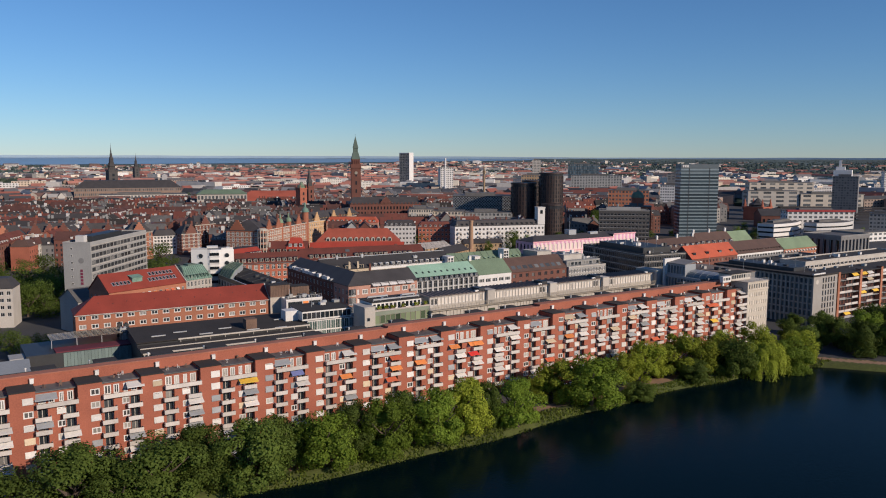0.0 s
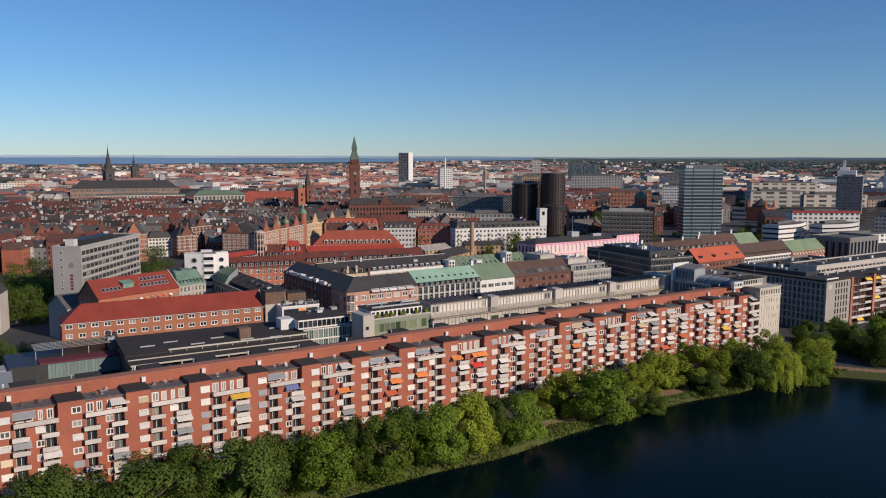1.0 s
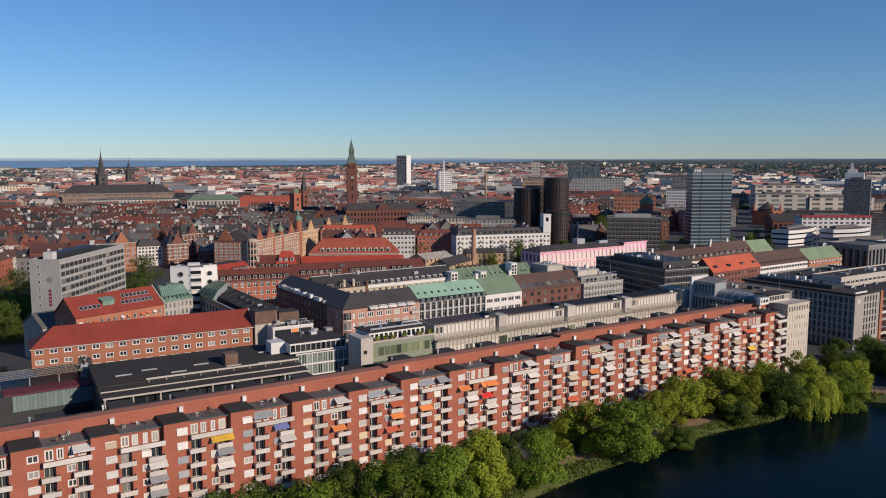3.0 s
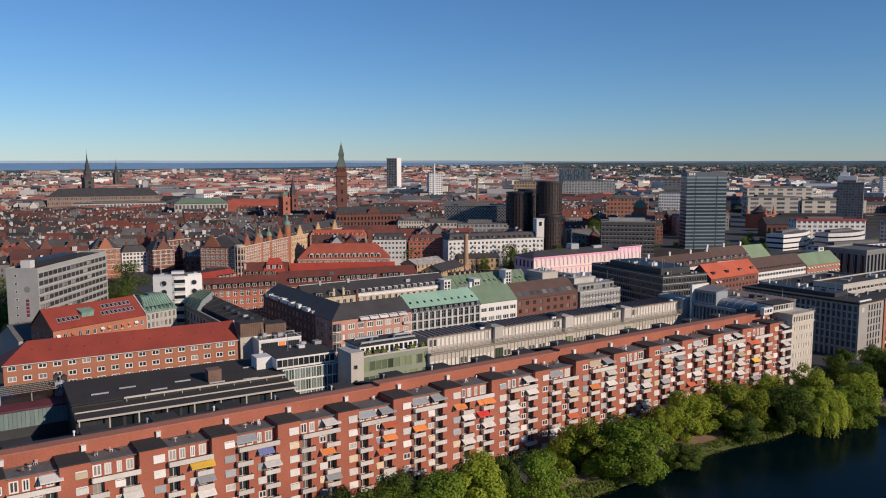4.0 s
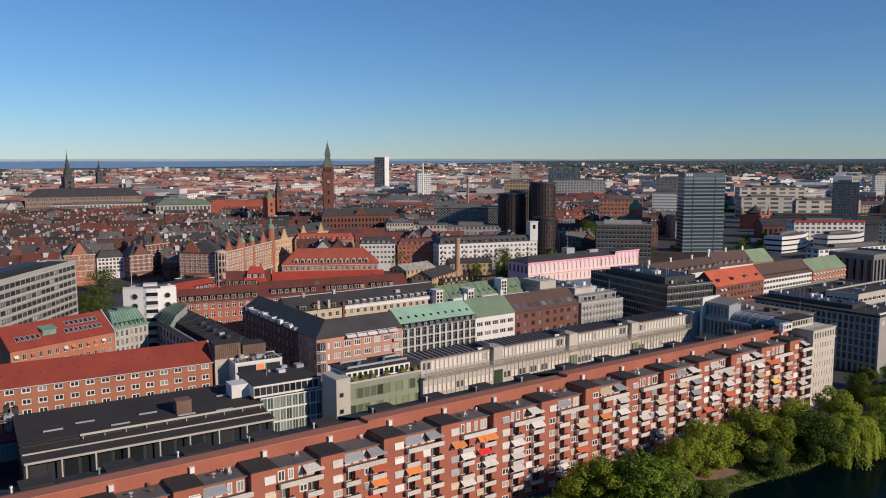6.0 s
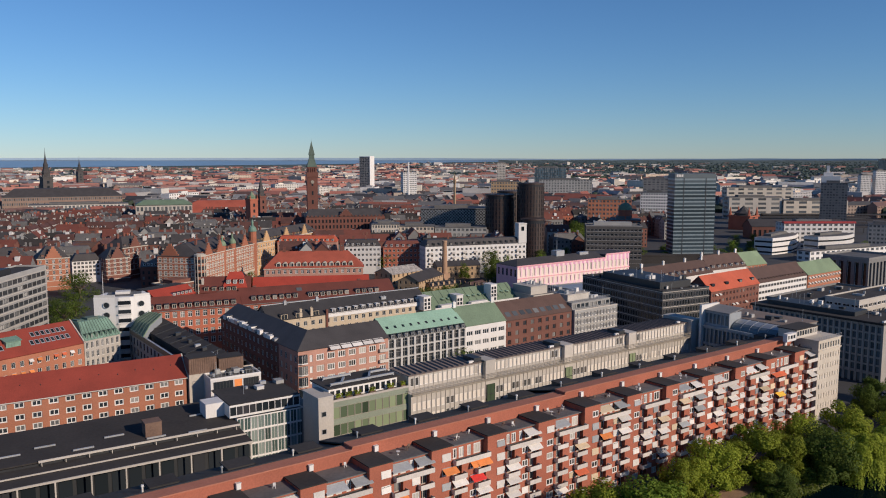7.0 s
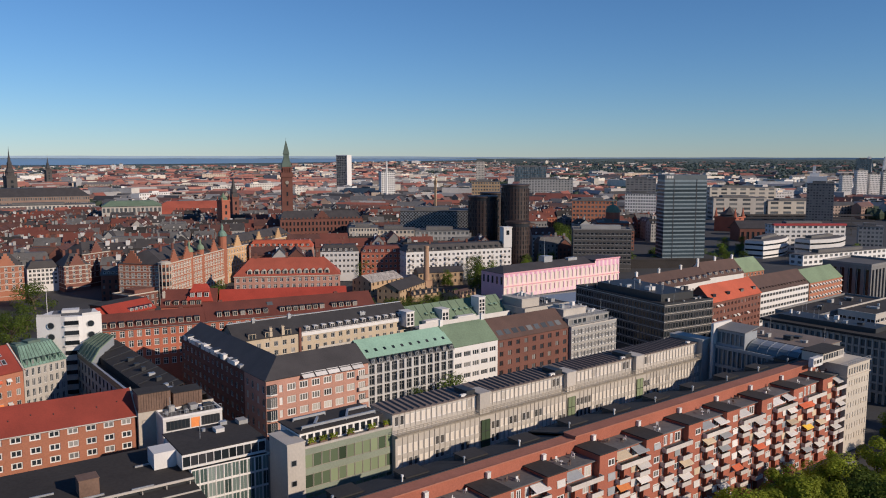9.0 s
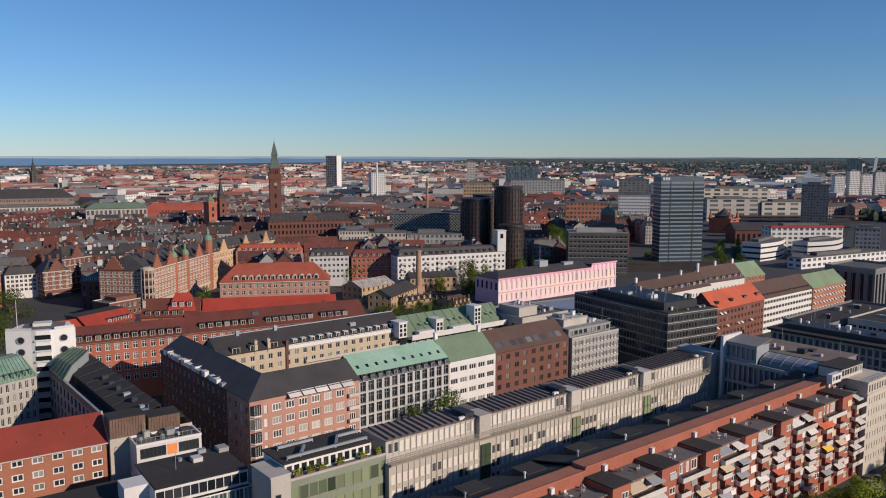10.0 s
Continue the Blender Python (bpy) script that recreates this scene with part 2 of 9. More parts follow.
SHARED = {}
def window_mesh(w, h, kind, frame_mat, glass):
    """A window of w x h: frame, glazing bars and pane; its outer face lies in y = 0 and it looks along -y."""
    key = (round(w, 2), round(h, 2), kind, frame_mat.name, glass.name)
    if key in SHARED:
        return SHARED[key]
    g = Geo()
    t = 0.2 if w > 2 else min(0.12, 0.09 * w + 0.02)
    nv = {"plain": 0, "two": 1, "cross": 1, "thick": 1, "thick3": 2, "three": 2, "six": 5}[kind]
    bar = t * 0.7
    if kind.startswith("thick"):
        t, bar = 0.27, 0.2
    if kind == "cross":
        t, bar = max(t, 0.16), 0.16
    pw = (w - 2 * t - nv * bar) / (nv + 1)
    cols = [(t + i * (pw + bar), t + i * (pw + bar) + pw) for i in range(nv + 1)]
    rows = [(t, h * 0.62), (h * 0.62 + bar, h - t)] if kind == "cross" else [(t, h - t)]
    g.facade((0, 0), (1, 0), w, 0, h, cols, rows, 0.06, 0, 1)
    for q in ([(0, 0, 0), (0, 0, h), (0, 0.1, h), (0, 0.1, 0)], [(w, 0, h), (w, 0, 0), (w, 0.1, 0), (w, 0.1, h)], [(0, 0, h), (w, 0, h), (w, 0.1, h), (0, 0.1, h)], [(w, 0, 0), (0, 0, 0), (0, 0.1, 0), (w, 0.1, 0)]):
        g.face(q)
    g.weld()
    SHARED[key] = g.mesh("window", [frame_mat, glass])
    return SHARED[key]


def set_windows(parent, o, u, cols, rows, inset, kind="two", frame_mat=None, glass=None, skip=None):
    """One window object in each opening of a facade that starts at o and runs along u."""
    ang = math.degrees(math.atan2(u[1], u[0]))
    for a, b in cols:
        for c, d in rows:
            if skip and skip(a, c):
                continue
            x, y = o[0] + u[0] * a - u[1] * inset, o[1] + u[1] * a + u[0] * inset
            part("window", window_mesh(b - a, d - c, kind, frame_mat or WHITE, glass or GLASS), None, parent, m=pose(x, y, c, 0, 0, ang))


def spread(n, width, w, margin):
    """n openings of width w, evenly over a wall."""
    if n == 1:
        return [((width - w) / 2, (width + w) / 2)]
    s = (width - 2 * margin - w) / (n - 1)
    return [(margin + s * i, margin + s * i + w) for i in range(n)]


def storeys(n, z, step, h):
    return [(z + step * i, z + step * i + h) for i in range(n)]


def gable_roof(g, L, W, z, rise, over=0.4, m=0, gm=1, th=0.25, axis="x"):
    """Two thick slopes with their ridge along x (or y) over a plan of L x W, and the two gable walls."""
    if axis == "x":
        k = rise / (W / 2)
        g.slab((-over, -over, z - k * over + th), (L + over, -over, z - k * over + th), (L + over, W / 2, z + rise + th), (-over, W / 2, z + rise + th), th, m)
        g.slab((-over, W / 2, z + rise + th), (L + over, W / 2, z + rise + th), (L + over, W + over, z - k * over + th), (-over, W + over, z - k * over + th), th, m)
        g.face([(0, W, z), (0, 0, z), (0, W / 2, z + rise)], gm)
        g.face([(L, 0, z), (L, W, z), (L, W / 2, z + rise)], gm)
    else:
        k = rise / (L / 2)
        g.slab((-over, W + over, z - k * over + th), (-over, -over, z - k * over + th), (L / 2, -over, z + rise + th), (L / 2, W + over, z + rise + th), th, m)
        g.slab((L / 2, W + over, z + rise + th), (L / 2, -over, z + rise + th), (L + over, -over, z - k * over + th), (L + over, W + over, z - k * over + th), th, m)
        g.face([(0, 0, z), (L, 0, z), (L / 2, 0, z + rise)], gm)
        g.face([(L, W, z), (0, W, z), (L / 2, W, z + rise)], gm)


def hip_roof(g, L, W, z, rise, inset, over=0.4, m=0, top=0.0):
    """A hipped roof; top > 0 leaves a flat deck of that half width."""
    a, b = -over, -over
    c, d = L + over, W + over
    ym0, ym1 = W / 2 - max(top, 0.05), W / 2 + max(top, 0.05)
    P = [(a, b, z), (c, b, z), (c, d, z), (a, d, z)]
    Q = [(inset, ym0, z + rise), (L - inset, ym0, z + rise), (L - inset, ym1, z + rise), (inset, ym1, z + rise)]
    for i in range(4):
        j = (i + 1) % 4
        g.face([P[i], P[j], Q[j], Q[i]], m)
    g.face(Q, m)
    g.face(P[::-1], m)


def dormer_mesh(w, h, d, cheek, roof, glass=None):
    key = ("dormer", w, h, d, cheek.name, roof.name)
    if key not in SHARED:
        g = Geo()
        t = 0.16
        g.facade((0, 0), (1, 0), w, 0, h, [(t, w / 2 - 0.05), (w / 2 + 0.05, w - t)], [(t, h - t)], 0.06, 0, 2)
        for q in ([(0, d, 0), (0, 0, 0), (0, 0, h), (0, d, h)], [(w, 0, 0), (w, d, 0), (w, d, h), (w, 0, h)]):
            g.face(q)
        g.box(-0.12, -0.12, h, w + 0.12, d, h + 0.12, 1)
        g.weld()
        SHARED[key] = g.mesh("dormer", [cheek, roof, glass or GLASS])
    return SHARED[key]


def arched_dormer(w, h, d):
    """A pale stone dormer with a round head and a dark window."""
    key = ("arched", w, h, d)
    if key not in SHARED:
        g = Geo()
        r = w / 2
        arch = [(r - r * math.cos(i * math.pi / 8), h - r + r * math.sin(i * math.pi / 8)) for i in range(9)]
        ring = [(0, 0)] + arch + [(w, 0)]
        g.face([(a, 0, b) for a, b in reversed(ring)])
        for (a, b), (c, e) in zip(ring, ring[1:]):
            g.face([(a, 0, b), (a, d, b), (c, d, e), (c, 0, e)])
        g.box(0.55, -0.08, 0.35, r - 0.06, -0.02, h - 0.75, 1), g.box(r + 0.06, -0.08, 0.35, w - 0.55, -0.02, h - 0.75, 1)
        SHARED[key] = g.mesh("dormer", [STONE, GLASS])
    return SHARED[key]


def row_of(parent, name, me, xs, y, z, ang=0.0):
    for x in xs:
        part(name, me, None, parent, m=pose(x, y, z, 0, 0, ang))


def chimney_mesh(w, d, h, m=None):
    key = ("chimney", w, d, h, (m or BRICK_DARK).name)
    if key not in SHARED:
        g = Geo()
        g.box(-w / 2, -d / 2, 0, w / 2, d / 2, h), g.box(-w / 2 - 0.1, -d / 2 - 0.1, h - 0.35, w / 2 + 0.1, d / 2 + 0.1, h - 0.1)
        for i in (-1, 1):
            g.tube(i * w / 4, 0, 0.14, 0.12, h - 0.1, h + 0.4, 6)
        SHARED[key] = g.mesh("chimney", [m or BRICK_DARK])
    return SHARED[key]


def block(name, x, y, ang, L, W, h, wall, label, category="building", front=None, left=None, right=None, z0=0.0, frame_mat=None, glass=None, depth=0.22, group="", plinth=True):
    """A building: an Empty at its front left corner with walls that have real openings. front/left/right: (cols, rows, kind)."""
    t = thing(name, x, y, z0, ang, label, category, group)
    g = Geo()
    # tall houses deep in the town have plain walls at street level
    front, left, right = [sp and (sp[0], [r for r in sp[1] if r[0] > 4.5 or h < 15 or y < 320], sp[2]) for sp in (front, left, right)]
    sides = {"front": ((0, 0), (1, 0), L, front), "right": ((L, 0), (0, 1), W, right), "back": ((L, W), (-1, 0), L, None), "left": ((0, W), (0, -1), W, left)}
    for o, u, width, spec in sides.values():
        if spec:
            g.facade(o, u, width, 0, h, spec[0], spec[1], depth)
        else:
            g.facade(o, u, width, 0, h, [], [])
    part("wall", g, wall, t)
    for o, u, width, spec in sides.values():
        if spec:
            set_windows(t, o, u, spec[0], spec[1], depth - 0.07, spec[2], frame_mat, glass)
    return t


def flat_roof(t, L, W, h, roof, rim, up=0.5, th=0.3):
    """A flat deck with a parapet round it."""
    g = Geo()
    g.box(th, th, h - 0.25, L - th, W - th, h + 0.02)
    part("roof", g, roof, t)
    g = Geo()
    g.box(-0.06, -0.06, h, L + 0.06, th, h + up), g.box(-0.06, W - th, h, L + 0.06, W + 0.06, h + up)
    g.box(-0.06, th, h, th, W - th, h + up), g.box(L - th, th, h, L + 0.06, W - th, h + up)
    part("parapet", g, rim, t)

def leaf_mat(name, col, trans=0.4):
    """Leaves: each clump a little different, light coming through."""
    m = bpy.data.materials.new(name)
    m.use_nodes = True
    n, l = m.node_tree.nodes, m.node_tree.links
    b, out = n["Principled BSDF"], n["Material Output"]
    geo, oi = n.new("ShaderNodeNewGeometry"), n.new("ShaderNodeObjectInfo")
    mr, mo = n.new("ShaderNodeMapRange"), n.new("ShaderNodeMapRange")
    mr.inputs["To Min"].default_value, mr.inputs["To Max"].default_value = 0.72, 1.32
    mo.inputs["To Min"].default_value, mo.inputs["To Max"].default_value = 0.75, 1.25
    l.new(geo.outputs["Random Per Island"], mr.inputs["Value"]); l.new(oi.outputs["Random"], mo.inputs["Value"])
    mul = n.new("ShaderNodeMath"); mul.operation = "MULTIPLY"
    l.new(mr.outputs[0], mul.inputs[0]); l.new(mo.outputs[0], mul.inputs[1])
    vm = n.new("ShaderNodeVectorMath"); vm.operation = "SCALE"
    vm.inputs[0].default_value = col
    l.new(mul.outputs[0], vm.inputs["Scale"])
    l.new(vm.outputs[0], b.inputs["Base Color"])
    b.inputs["Roughness"].default_value = 0.7
    b.inputs["Specular IOR Level"].default_value = 0.15
    tr, mix = n.new("ShaderNodeBsdfTranslucent"), n.new("ShaderNodeMixShader")
    l.new(vm.outputs[0], tr.inputs["Color"])
    mix.inputs[0].default_value = trans
    l.new(b.outputs[0], mix.inputs[1]); l.new(tr.outputs[0], mix.inputs[2]); l.new(mix.outputs[0], out.inputs["Surface"])
    return m

LEAF = leaf_mat("willow_leaves", (0.27, 0.315, 0.03), 0.45)
LEAF_MID = leaf_mat("green_leaves", (0.175, 0.245, 0.026), 0.45)
LEAF_DARK = leaf_mat("dark_leaves", (0.115, 0.16, 0.028), 0.45)
# greyed green: a little distance haze is put into the leaf colour
LEAF_FAR = leaf_mat("haze_tinted_leaves", (0.085, 0.11, 0.075), 0.3)

# ---------- ground, lake, far land ----------
CX, CY, EYE_H, R0, R1 = 40.0, 60.0, 78.0, 2500.0, 4850.0

def far_scale(r):
    """Land past R0 is drawn together towards the horizon: how much smaller things stand there."""
    return 1.0 if r <= R0 else max((R1 - r) / (R1 - R0) * r / R0, 0.02)

def land_z(x, y):
    r = math.hypot(x - CX, y - CY)
    return 0.0 if r <= R0 else EYE_H * (1 - min(r, R1) * (R1 - min(r, R1)) / ((R1 - R0) * R0))

def shore(x, y):
    """Metres out from the water's edge into the lake (negative on land)."""
    a = 164.4 + 2.6 * smooth((x - 120) / 90) + 1.2 * math.sin(x * 0.045) + 0.7 * math.sin(x * 0.13 + 1) - y
    b = ((x - 266) * -0.785 + (y - 160) * -0.62)
    c, e = y + 75, x + 900
    k = 10.0
    ab = min(a, b) - max(k - abs(a - b), 0) ** 2 / (4 * k)
    return min(ab, c, e)

def smooth(a):
    a = min(max(a, 0), 1)
    return a * a * (3 - 2 * a)

def ground_z(x, y):
    s = shore(x, y)
    return land_z(x, y) - 4.0 * smooth((s + 3.0) / 8.0)

def axis(lo, hi, step, far_steps):
    a = list(np.arange(lo, hi + 0.01, step))
    return [lo - d for d in reversed(far_steps)] + a + [hi + d for d in far_steps]

FAR = [30, 80, 150, 250, 400, 600, 850, 1150, 1500, 1900, 2300, 2600, 2800, 3000, 3200, 3400, 3600, 3800, 4000, 4200, 4400, 4600, 4800]
GXS = axis(-60, 330, 1.5, FAR)
GYS = axis(120, 192, 0.75, FAR)
g = Geo()
g.v = [(x, y, ground_z(x, y)) for y in GYS for x in GXS]
nx = len(GXS)
for j in range(len(GYS) - 1):
    for i in range(nx - 1):
        xm, ym = (GXS[i] + GXS[i + 1]) / 2, (GYS[j] + GYS[j + 1]) / 2
        g.f.append((j * nx + i, j * nx + i + 1, (j + 1) * nx + i + 1, (j + 1) * nx + i))
        s = shore(xm, ym) + 0.9 * noise.noise(Vector((xm * 0.35, ym * 0.35, 0)))
        r = math.hypot(xm, ym)
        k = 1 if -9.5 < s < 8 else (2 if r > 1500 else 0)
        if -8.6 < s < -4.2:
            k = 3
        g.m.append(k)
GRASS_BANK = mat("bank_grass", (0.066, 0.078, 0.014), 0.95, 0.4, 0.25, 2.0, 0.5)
# blue-green shift of the far land: distance haze painted into its base colour
FAR_LAND = mat("far_hazed_land", (0.07, 0.095, 0.085), 0.95, 0.5, 0.004, 0.02, 0.0)
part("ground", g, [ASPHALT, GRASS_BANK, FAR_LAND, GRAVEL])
tagged(bpy.data.objects["ground"], "city ground with a grassy lake bank and sandy path", "ground", kind="structure")

WATER = bpy.data.materials.new("lake_water")
WATER.use_nodes = True
wnn, wll = WATER.node_tree.nodes, WATER.node_tree.links
wb = wnn["Principled BSDF"]
wb.inputs["Base Color"].default_value = (0.0012, 0.0065, 0.0085, 1)
wb.inputs["Roughness"].default_value = 0.085
wb.inputs["IOR"].default_value = 1.33
wb.inputs["Specular IOR Level"].default_value = 0.085
wgeo, wno, wbp = wnn.new("ShaderNodeNewGeometry"), wnn.new("ShaderNodeTexNoise"), wnn.new("ShaderNodeBump")
wno.inputs["Scale"].default_value, wno.inputs["Detail"].default_value = 1.2, 4
wll.new(wgeo.outputs["Position"], wno.inputs["Vector"])
wbp.inputs["Strength"].default_value, wbp.inputs["Distance"].default_value = 0.5, 0.12
wll.new(wno.outputs["Fac"], wbp.inputs["Height"])
wll.new(wbp.outputs[0], wb.inputs["Normal"])
g = Geo()
g.box(-880, -73, -3.2, 330, 176, -1.6)
tagged(part("water", g, WATER), "dark still lake water", "water", kind="structure")

# the sound on the horizon and the coast behind it
SEA = mat("sea_water", (0.22, 0.29, 0.34), 0.3, 0.12, 0.002, 0.01, 0.0)
# pale blue of the coast: the haze before it is put into the paint
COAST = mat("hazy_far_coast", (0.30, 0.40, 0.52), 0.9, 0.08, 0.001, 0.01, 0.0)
def far_band(name, rin, rout, a0, a1, lift, material, taper):
    g = Geo()
    n = 60
    for i in range(n):
        t0, t1 = i / n, (i + 1) / n
        q = []
        for t, r in ((t0, 0), (t1, 0), (t1, 1), (t0, 1)):
            a = radians(a0 + (a1 - a0) * t)
            ri = rin + (rout - rin) * taper * t ** 3
            rr = ri if r == 0 else rout
            x, y = CX + rr * math.sin(a), CY + rr * math.cos(a)
            q.append((x, y, land_z(x, y) + lift))
        g.face(q[::-1])
    return part(name, g, material)
tagged(far_band("sea", 4020, 4740, -40, 40, 1.5, SEA, 0.8), "blue strait on the horizon", "water", kind="structure")
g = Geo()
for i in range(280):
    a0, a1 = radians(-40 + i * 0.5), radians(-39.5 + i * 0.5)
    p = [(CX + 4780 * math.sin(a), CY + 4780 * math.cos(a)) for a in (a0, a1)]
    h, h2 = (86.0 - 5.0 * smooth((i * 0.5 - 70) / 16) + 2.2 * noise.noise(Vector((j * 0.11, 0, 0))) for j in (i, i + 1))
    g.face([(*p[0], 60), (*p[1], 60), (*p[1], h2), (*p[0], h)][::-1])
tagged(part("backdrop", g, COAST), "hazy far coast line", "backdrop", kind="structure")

# ---------- the long balcony block on the lake ----------
FY = 192.0
def mark_x(k):
    """The right edge of stair pier k."""
    return 17.6 + 13.8 * k + 0.035 * k * k

STOREY = 3.05
FLOORS = [3.7 + STOREY * i for i in range(6)]
BALCONY = mat("balcony_front", (0.55, 0.505, 0.46), 0.75, 0.15, 0.4, 3.0, 0.15, streak=0.4)
AWNING = {c: mat(c + "_awning_cloth", v, 0.85, 0.15, 0.8, 4.0, 0.1, rand=0.18) for c, v in
          {"white": (0.64, 0.61, 0.57), "grey": (0.33, 0.34, 0.35), "orange": (0.66, 0.23, 0.06), "red": (0.62, 0.04, 0.03), "yellow": (0.78, 0.50, 0.05),
           "beige": (0.58, 0.47, 0.32), "vermilion": (0.55, 0.13, 0.055), "blue": (0.14, 0.16, 0.34)}.items()}

def balcony_mesh(w, d=1.25):
    key = ("balcony", round(w, 2))
    if key not in SHARED:
        g = Geo()
        g.box(0, -d, -0.14, w, 0, 0.0, 0)
        g.box(0, -d, 0.0, w, -d + 0.09, 0.86, 0)
        g.box(0, -d + 0.09, 0.0, 0.08, 0, 0.86, 0), g.box(w - 0.08, -d + 0.09, 0.0, w, 0, 0.86, 0)
        g.box(0, -d + 0.02, 0.94, w, -d + 0.07, 0.99, 1)
        n = max(2, int(w / 1.2))
        for i in range(n + 1):
            x = 0.03 + (w - 0.1) * i / n
            g.box(x, -d + 0.02, 0.86, x + 0.04, -d + 0.07, 0.94, 1)
        SHARED[key] = g.mesh("balcony", [BALCONY, METAL_DARK])
    return SHARED[key]

def awning_mesh(w, out, drop, colour):
    key = ("awning", round(w, 1), round(out, 1), round(drop, 1), colour)
    if key not in SHARED:
        g = Geo()
        g.slab((0, -out, -drop), (w, -out, -drop), (w, 0, 0), (0, 0, 0), 0.03, 0)
        g.face([(0, -out, -drop - 0.25), (w, -out, -drop - 0.25), (w, -out, -drop - 0.02), (0, -out, -drop - 0.02)], 0)
        g.beam((0.05, 0, -drop * 1.2 - 0.2), (0.05, -out, -drop - 0.04), 0.04, 0.04, 1)
        g.beam((w - 0.05, 0, -drop * 1.2 - 0.2), (w - 0.05, -out, -drop - 0.04), 0.04, 0.04, 1)
        g.box(-0.04, -0.12, -0.02, w + 0.04, 0.0, 0.12, 1)
        SHARED[key] = g.mesh("awning", [AWNING[colour], METAL])
    return SHARED[key]

def blind_mesh(w, h, colour):
    key = ("blind", round(w, 1), round(h, 1), colour)
    if key not in SHARED:
        g = Geo()
        g.slab((0, -0.16, 0), (w, -0.16, 0), (w, -0.05, h), (0, -0.05, h), 0.03)
        g.box(-0.03, -0.1, h, w + 0.03, 0.0, h + 0.1)
        SHARED[key] = g.mesh("window_awning", [AWNING[colour]])
    return SHARED[key]

def stuff_mesh(kind):
    """Small things on balconies and terraces."""
    if kind not in SHARED:
        g = Geo()
        if kind == "planter":
            g.box(0, 0, 0, 0.9, 0.3, 0.3, 0)
            rnd = random.Random(4)
            for _ in range(40):
                x, y, z = rnd.uniform(0, 0.9), rnd.uniform(0, 0.3), rnd.uniform(0.3, 0.75)
                a = rnd.uniform(0, 3.1)
                dx, dy = 0.12 * math.cos(a), 0.12 * math.sin(a)
                g.face([(x - dx, y - dy, z - 0.08), (x + dx, y + dy, z), (x + dx, y + dy, z + 0.12), (x - dx, y - dy, z + 0.08)], 1)
            SHARED[kind] = g.mesh("planter", [CORTEN, LEAF])
        elif kind == "table":
            g.tube(0, 0, 0.4, 0.4, 0.7, 0.74, 10), g.tube(0, 0, 0.04, 0.04, 0, 0.7, 6), g.tube(0, 0, 0.22, 0.2, 0, 0.03, 8)
            SHARED[kind] = g.mesh("terrace_table", [WHITE])
        else:
            # one moulded body: seat, back and legs share their corners
            cut = (-0.25, -0.19, 0.19, 0.25)
            for ax, bx in zip(cut, cut[1:]):
                for ay, by in zip(cut, cut[1:]):
                    g.box(ax, ay, 0.42, bx, by, 0.47)
                    if abs(ax + bx) > 0.1 and abs(ay + by) > 0.1:
                        g.box(ax, ay, 0.0, bx, by, 0.42)
                    if ay > 0.1:
                        g.box(ax, ay, 0.47, bx, by, 0.95)
            g.weld()
            SHARED[kind] = g.mesh("terrace_chair", [CORTEN if kind == "chair" else WHITE])
    return SHARED[kind]

def loose(name, me, t, m, label, category):
    """A thing of its own that stands on a balcony or terrace of t."""
    ob = new(name, me)
    ob.matrix_basis = t.matrix_basis @ m
    return tagged(ob, label, category, "balcony furniture")

rnd = random.Random(11)
COLOURS = ["white"] * 14 + ["grey"] * 4 + ["beige"] * 4
# (bay, column, floor): awnings whose colour stands out
KEYED = {
    (3, 3, 4): "yellow", (3, 2, 4): "yellow", (8, 0, 4): "orange", (8, 3, 4): "orange", (8, 2, 4): "orange", (8, 2, 3): "red", (8, 3, 2): "white", (6, 3, 4): "vermilion", (6, 2, 2): "vermilion", (6, 3, 3): "orange",
    (7, 1, 3): "orange", (5, 2, 3): "orange", (11, 1, 5): "beige", (11, 1, 3): "orange", (16, 0, 4): "vermilion", (16, 1, 4): "vermilion", (16, 1, 2): "yellow", (14, 3, 2): "vermilion", (15, 1, 5): "white", (10, 2, 1): "beige",
    (10, 3, 1): "vermilion", (12, 1, 2): "white", (9, 1, 3): "white", (6, 1, 5): "grey", (6, 3, 5): "grey", (7, 1, 5): "grey", (7, 3, 5): "grey", (4, 1, 5): "grey", (14, 3, 4): "white", (14, 3, 3): "white", (4, 2, 4): "blue", (14, 0, 1): "vermilion", (13, 2, 0): "white", (12, 3, 3): "beige", (13, 1, 4): "beige", (15, 3, 3): "beige",
}
SECTIONS = [(-3, 7, 23.4), (7, 11, 24.0), (11, 18, 24.7)]

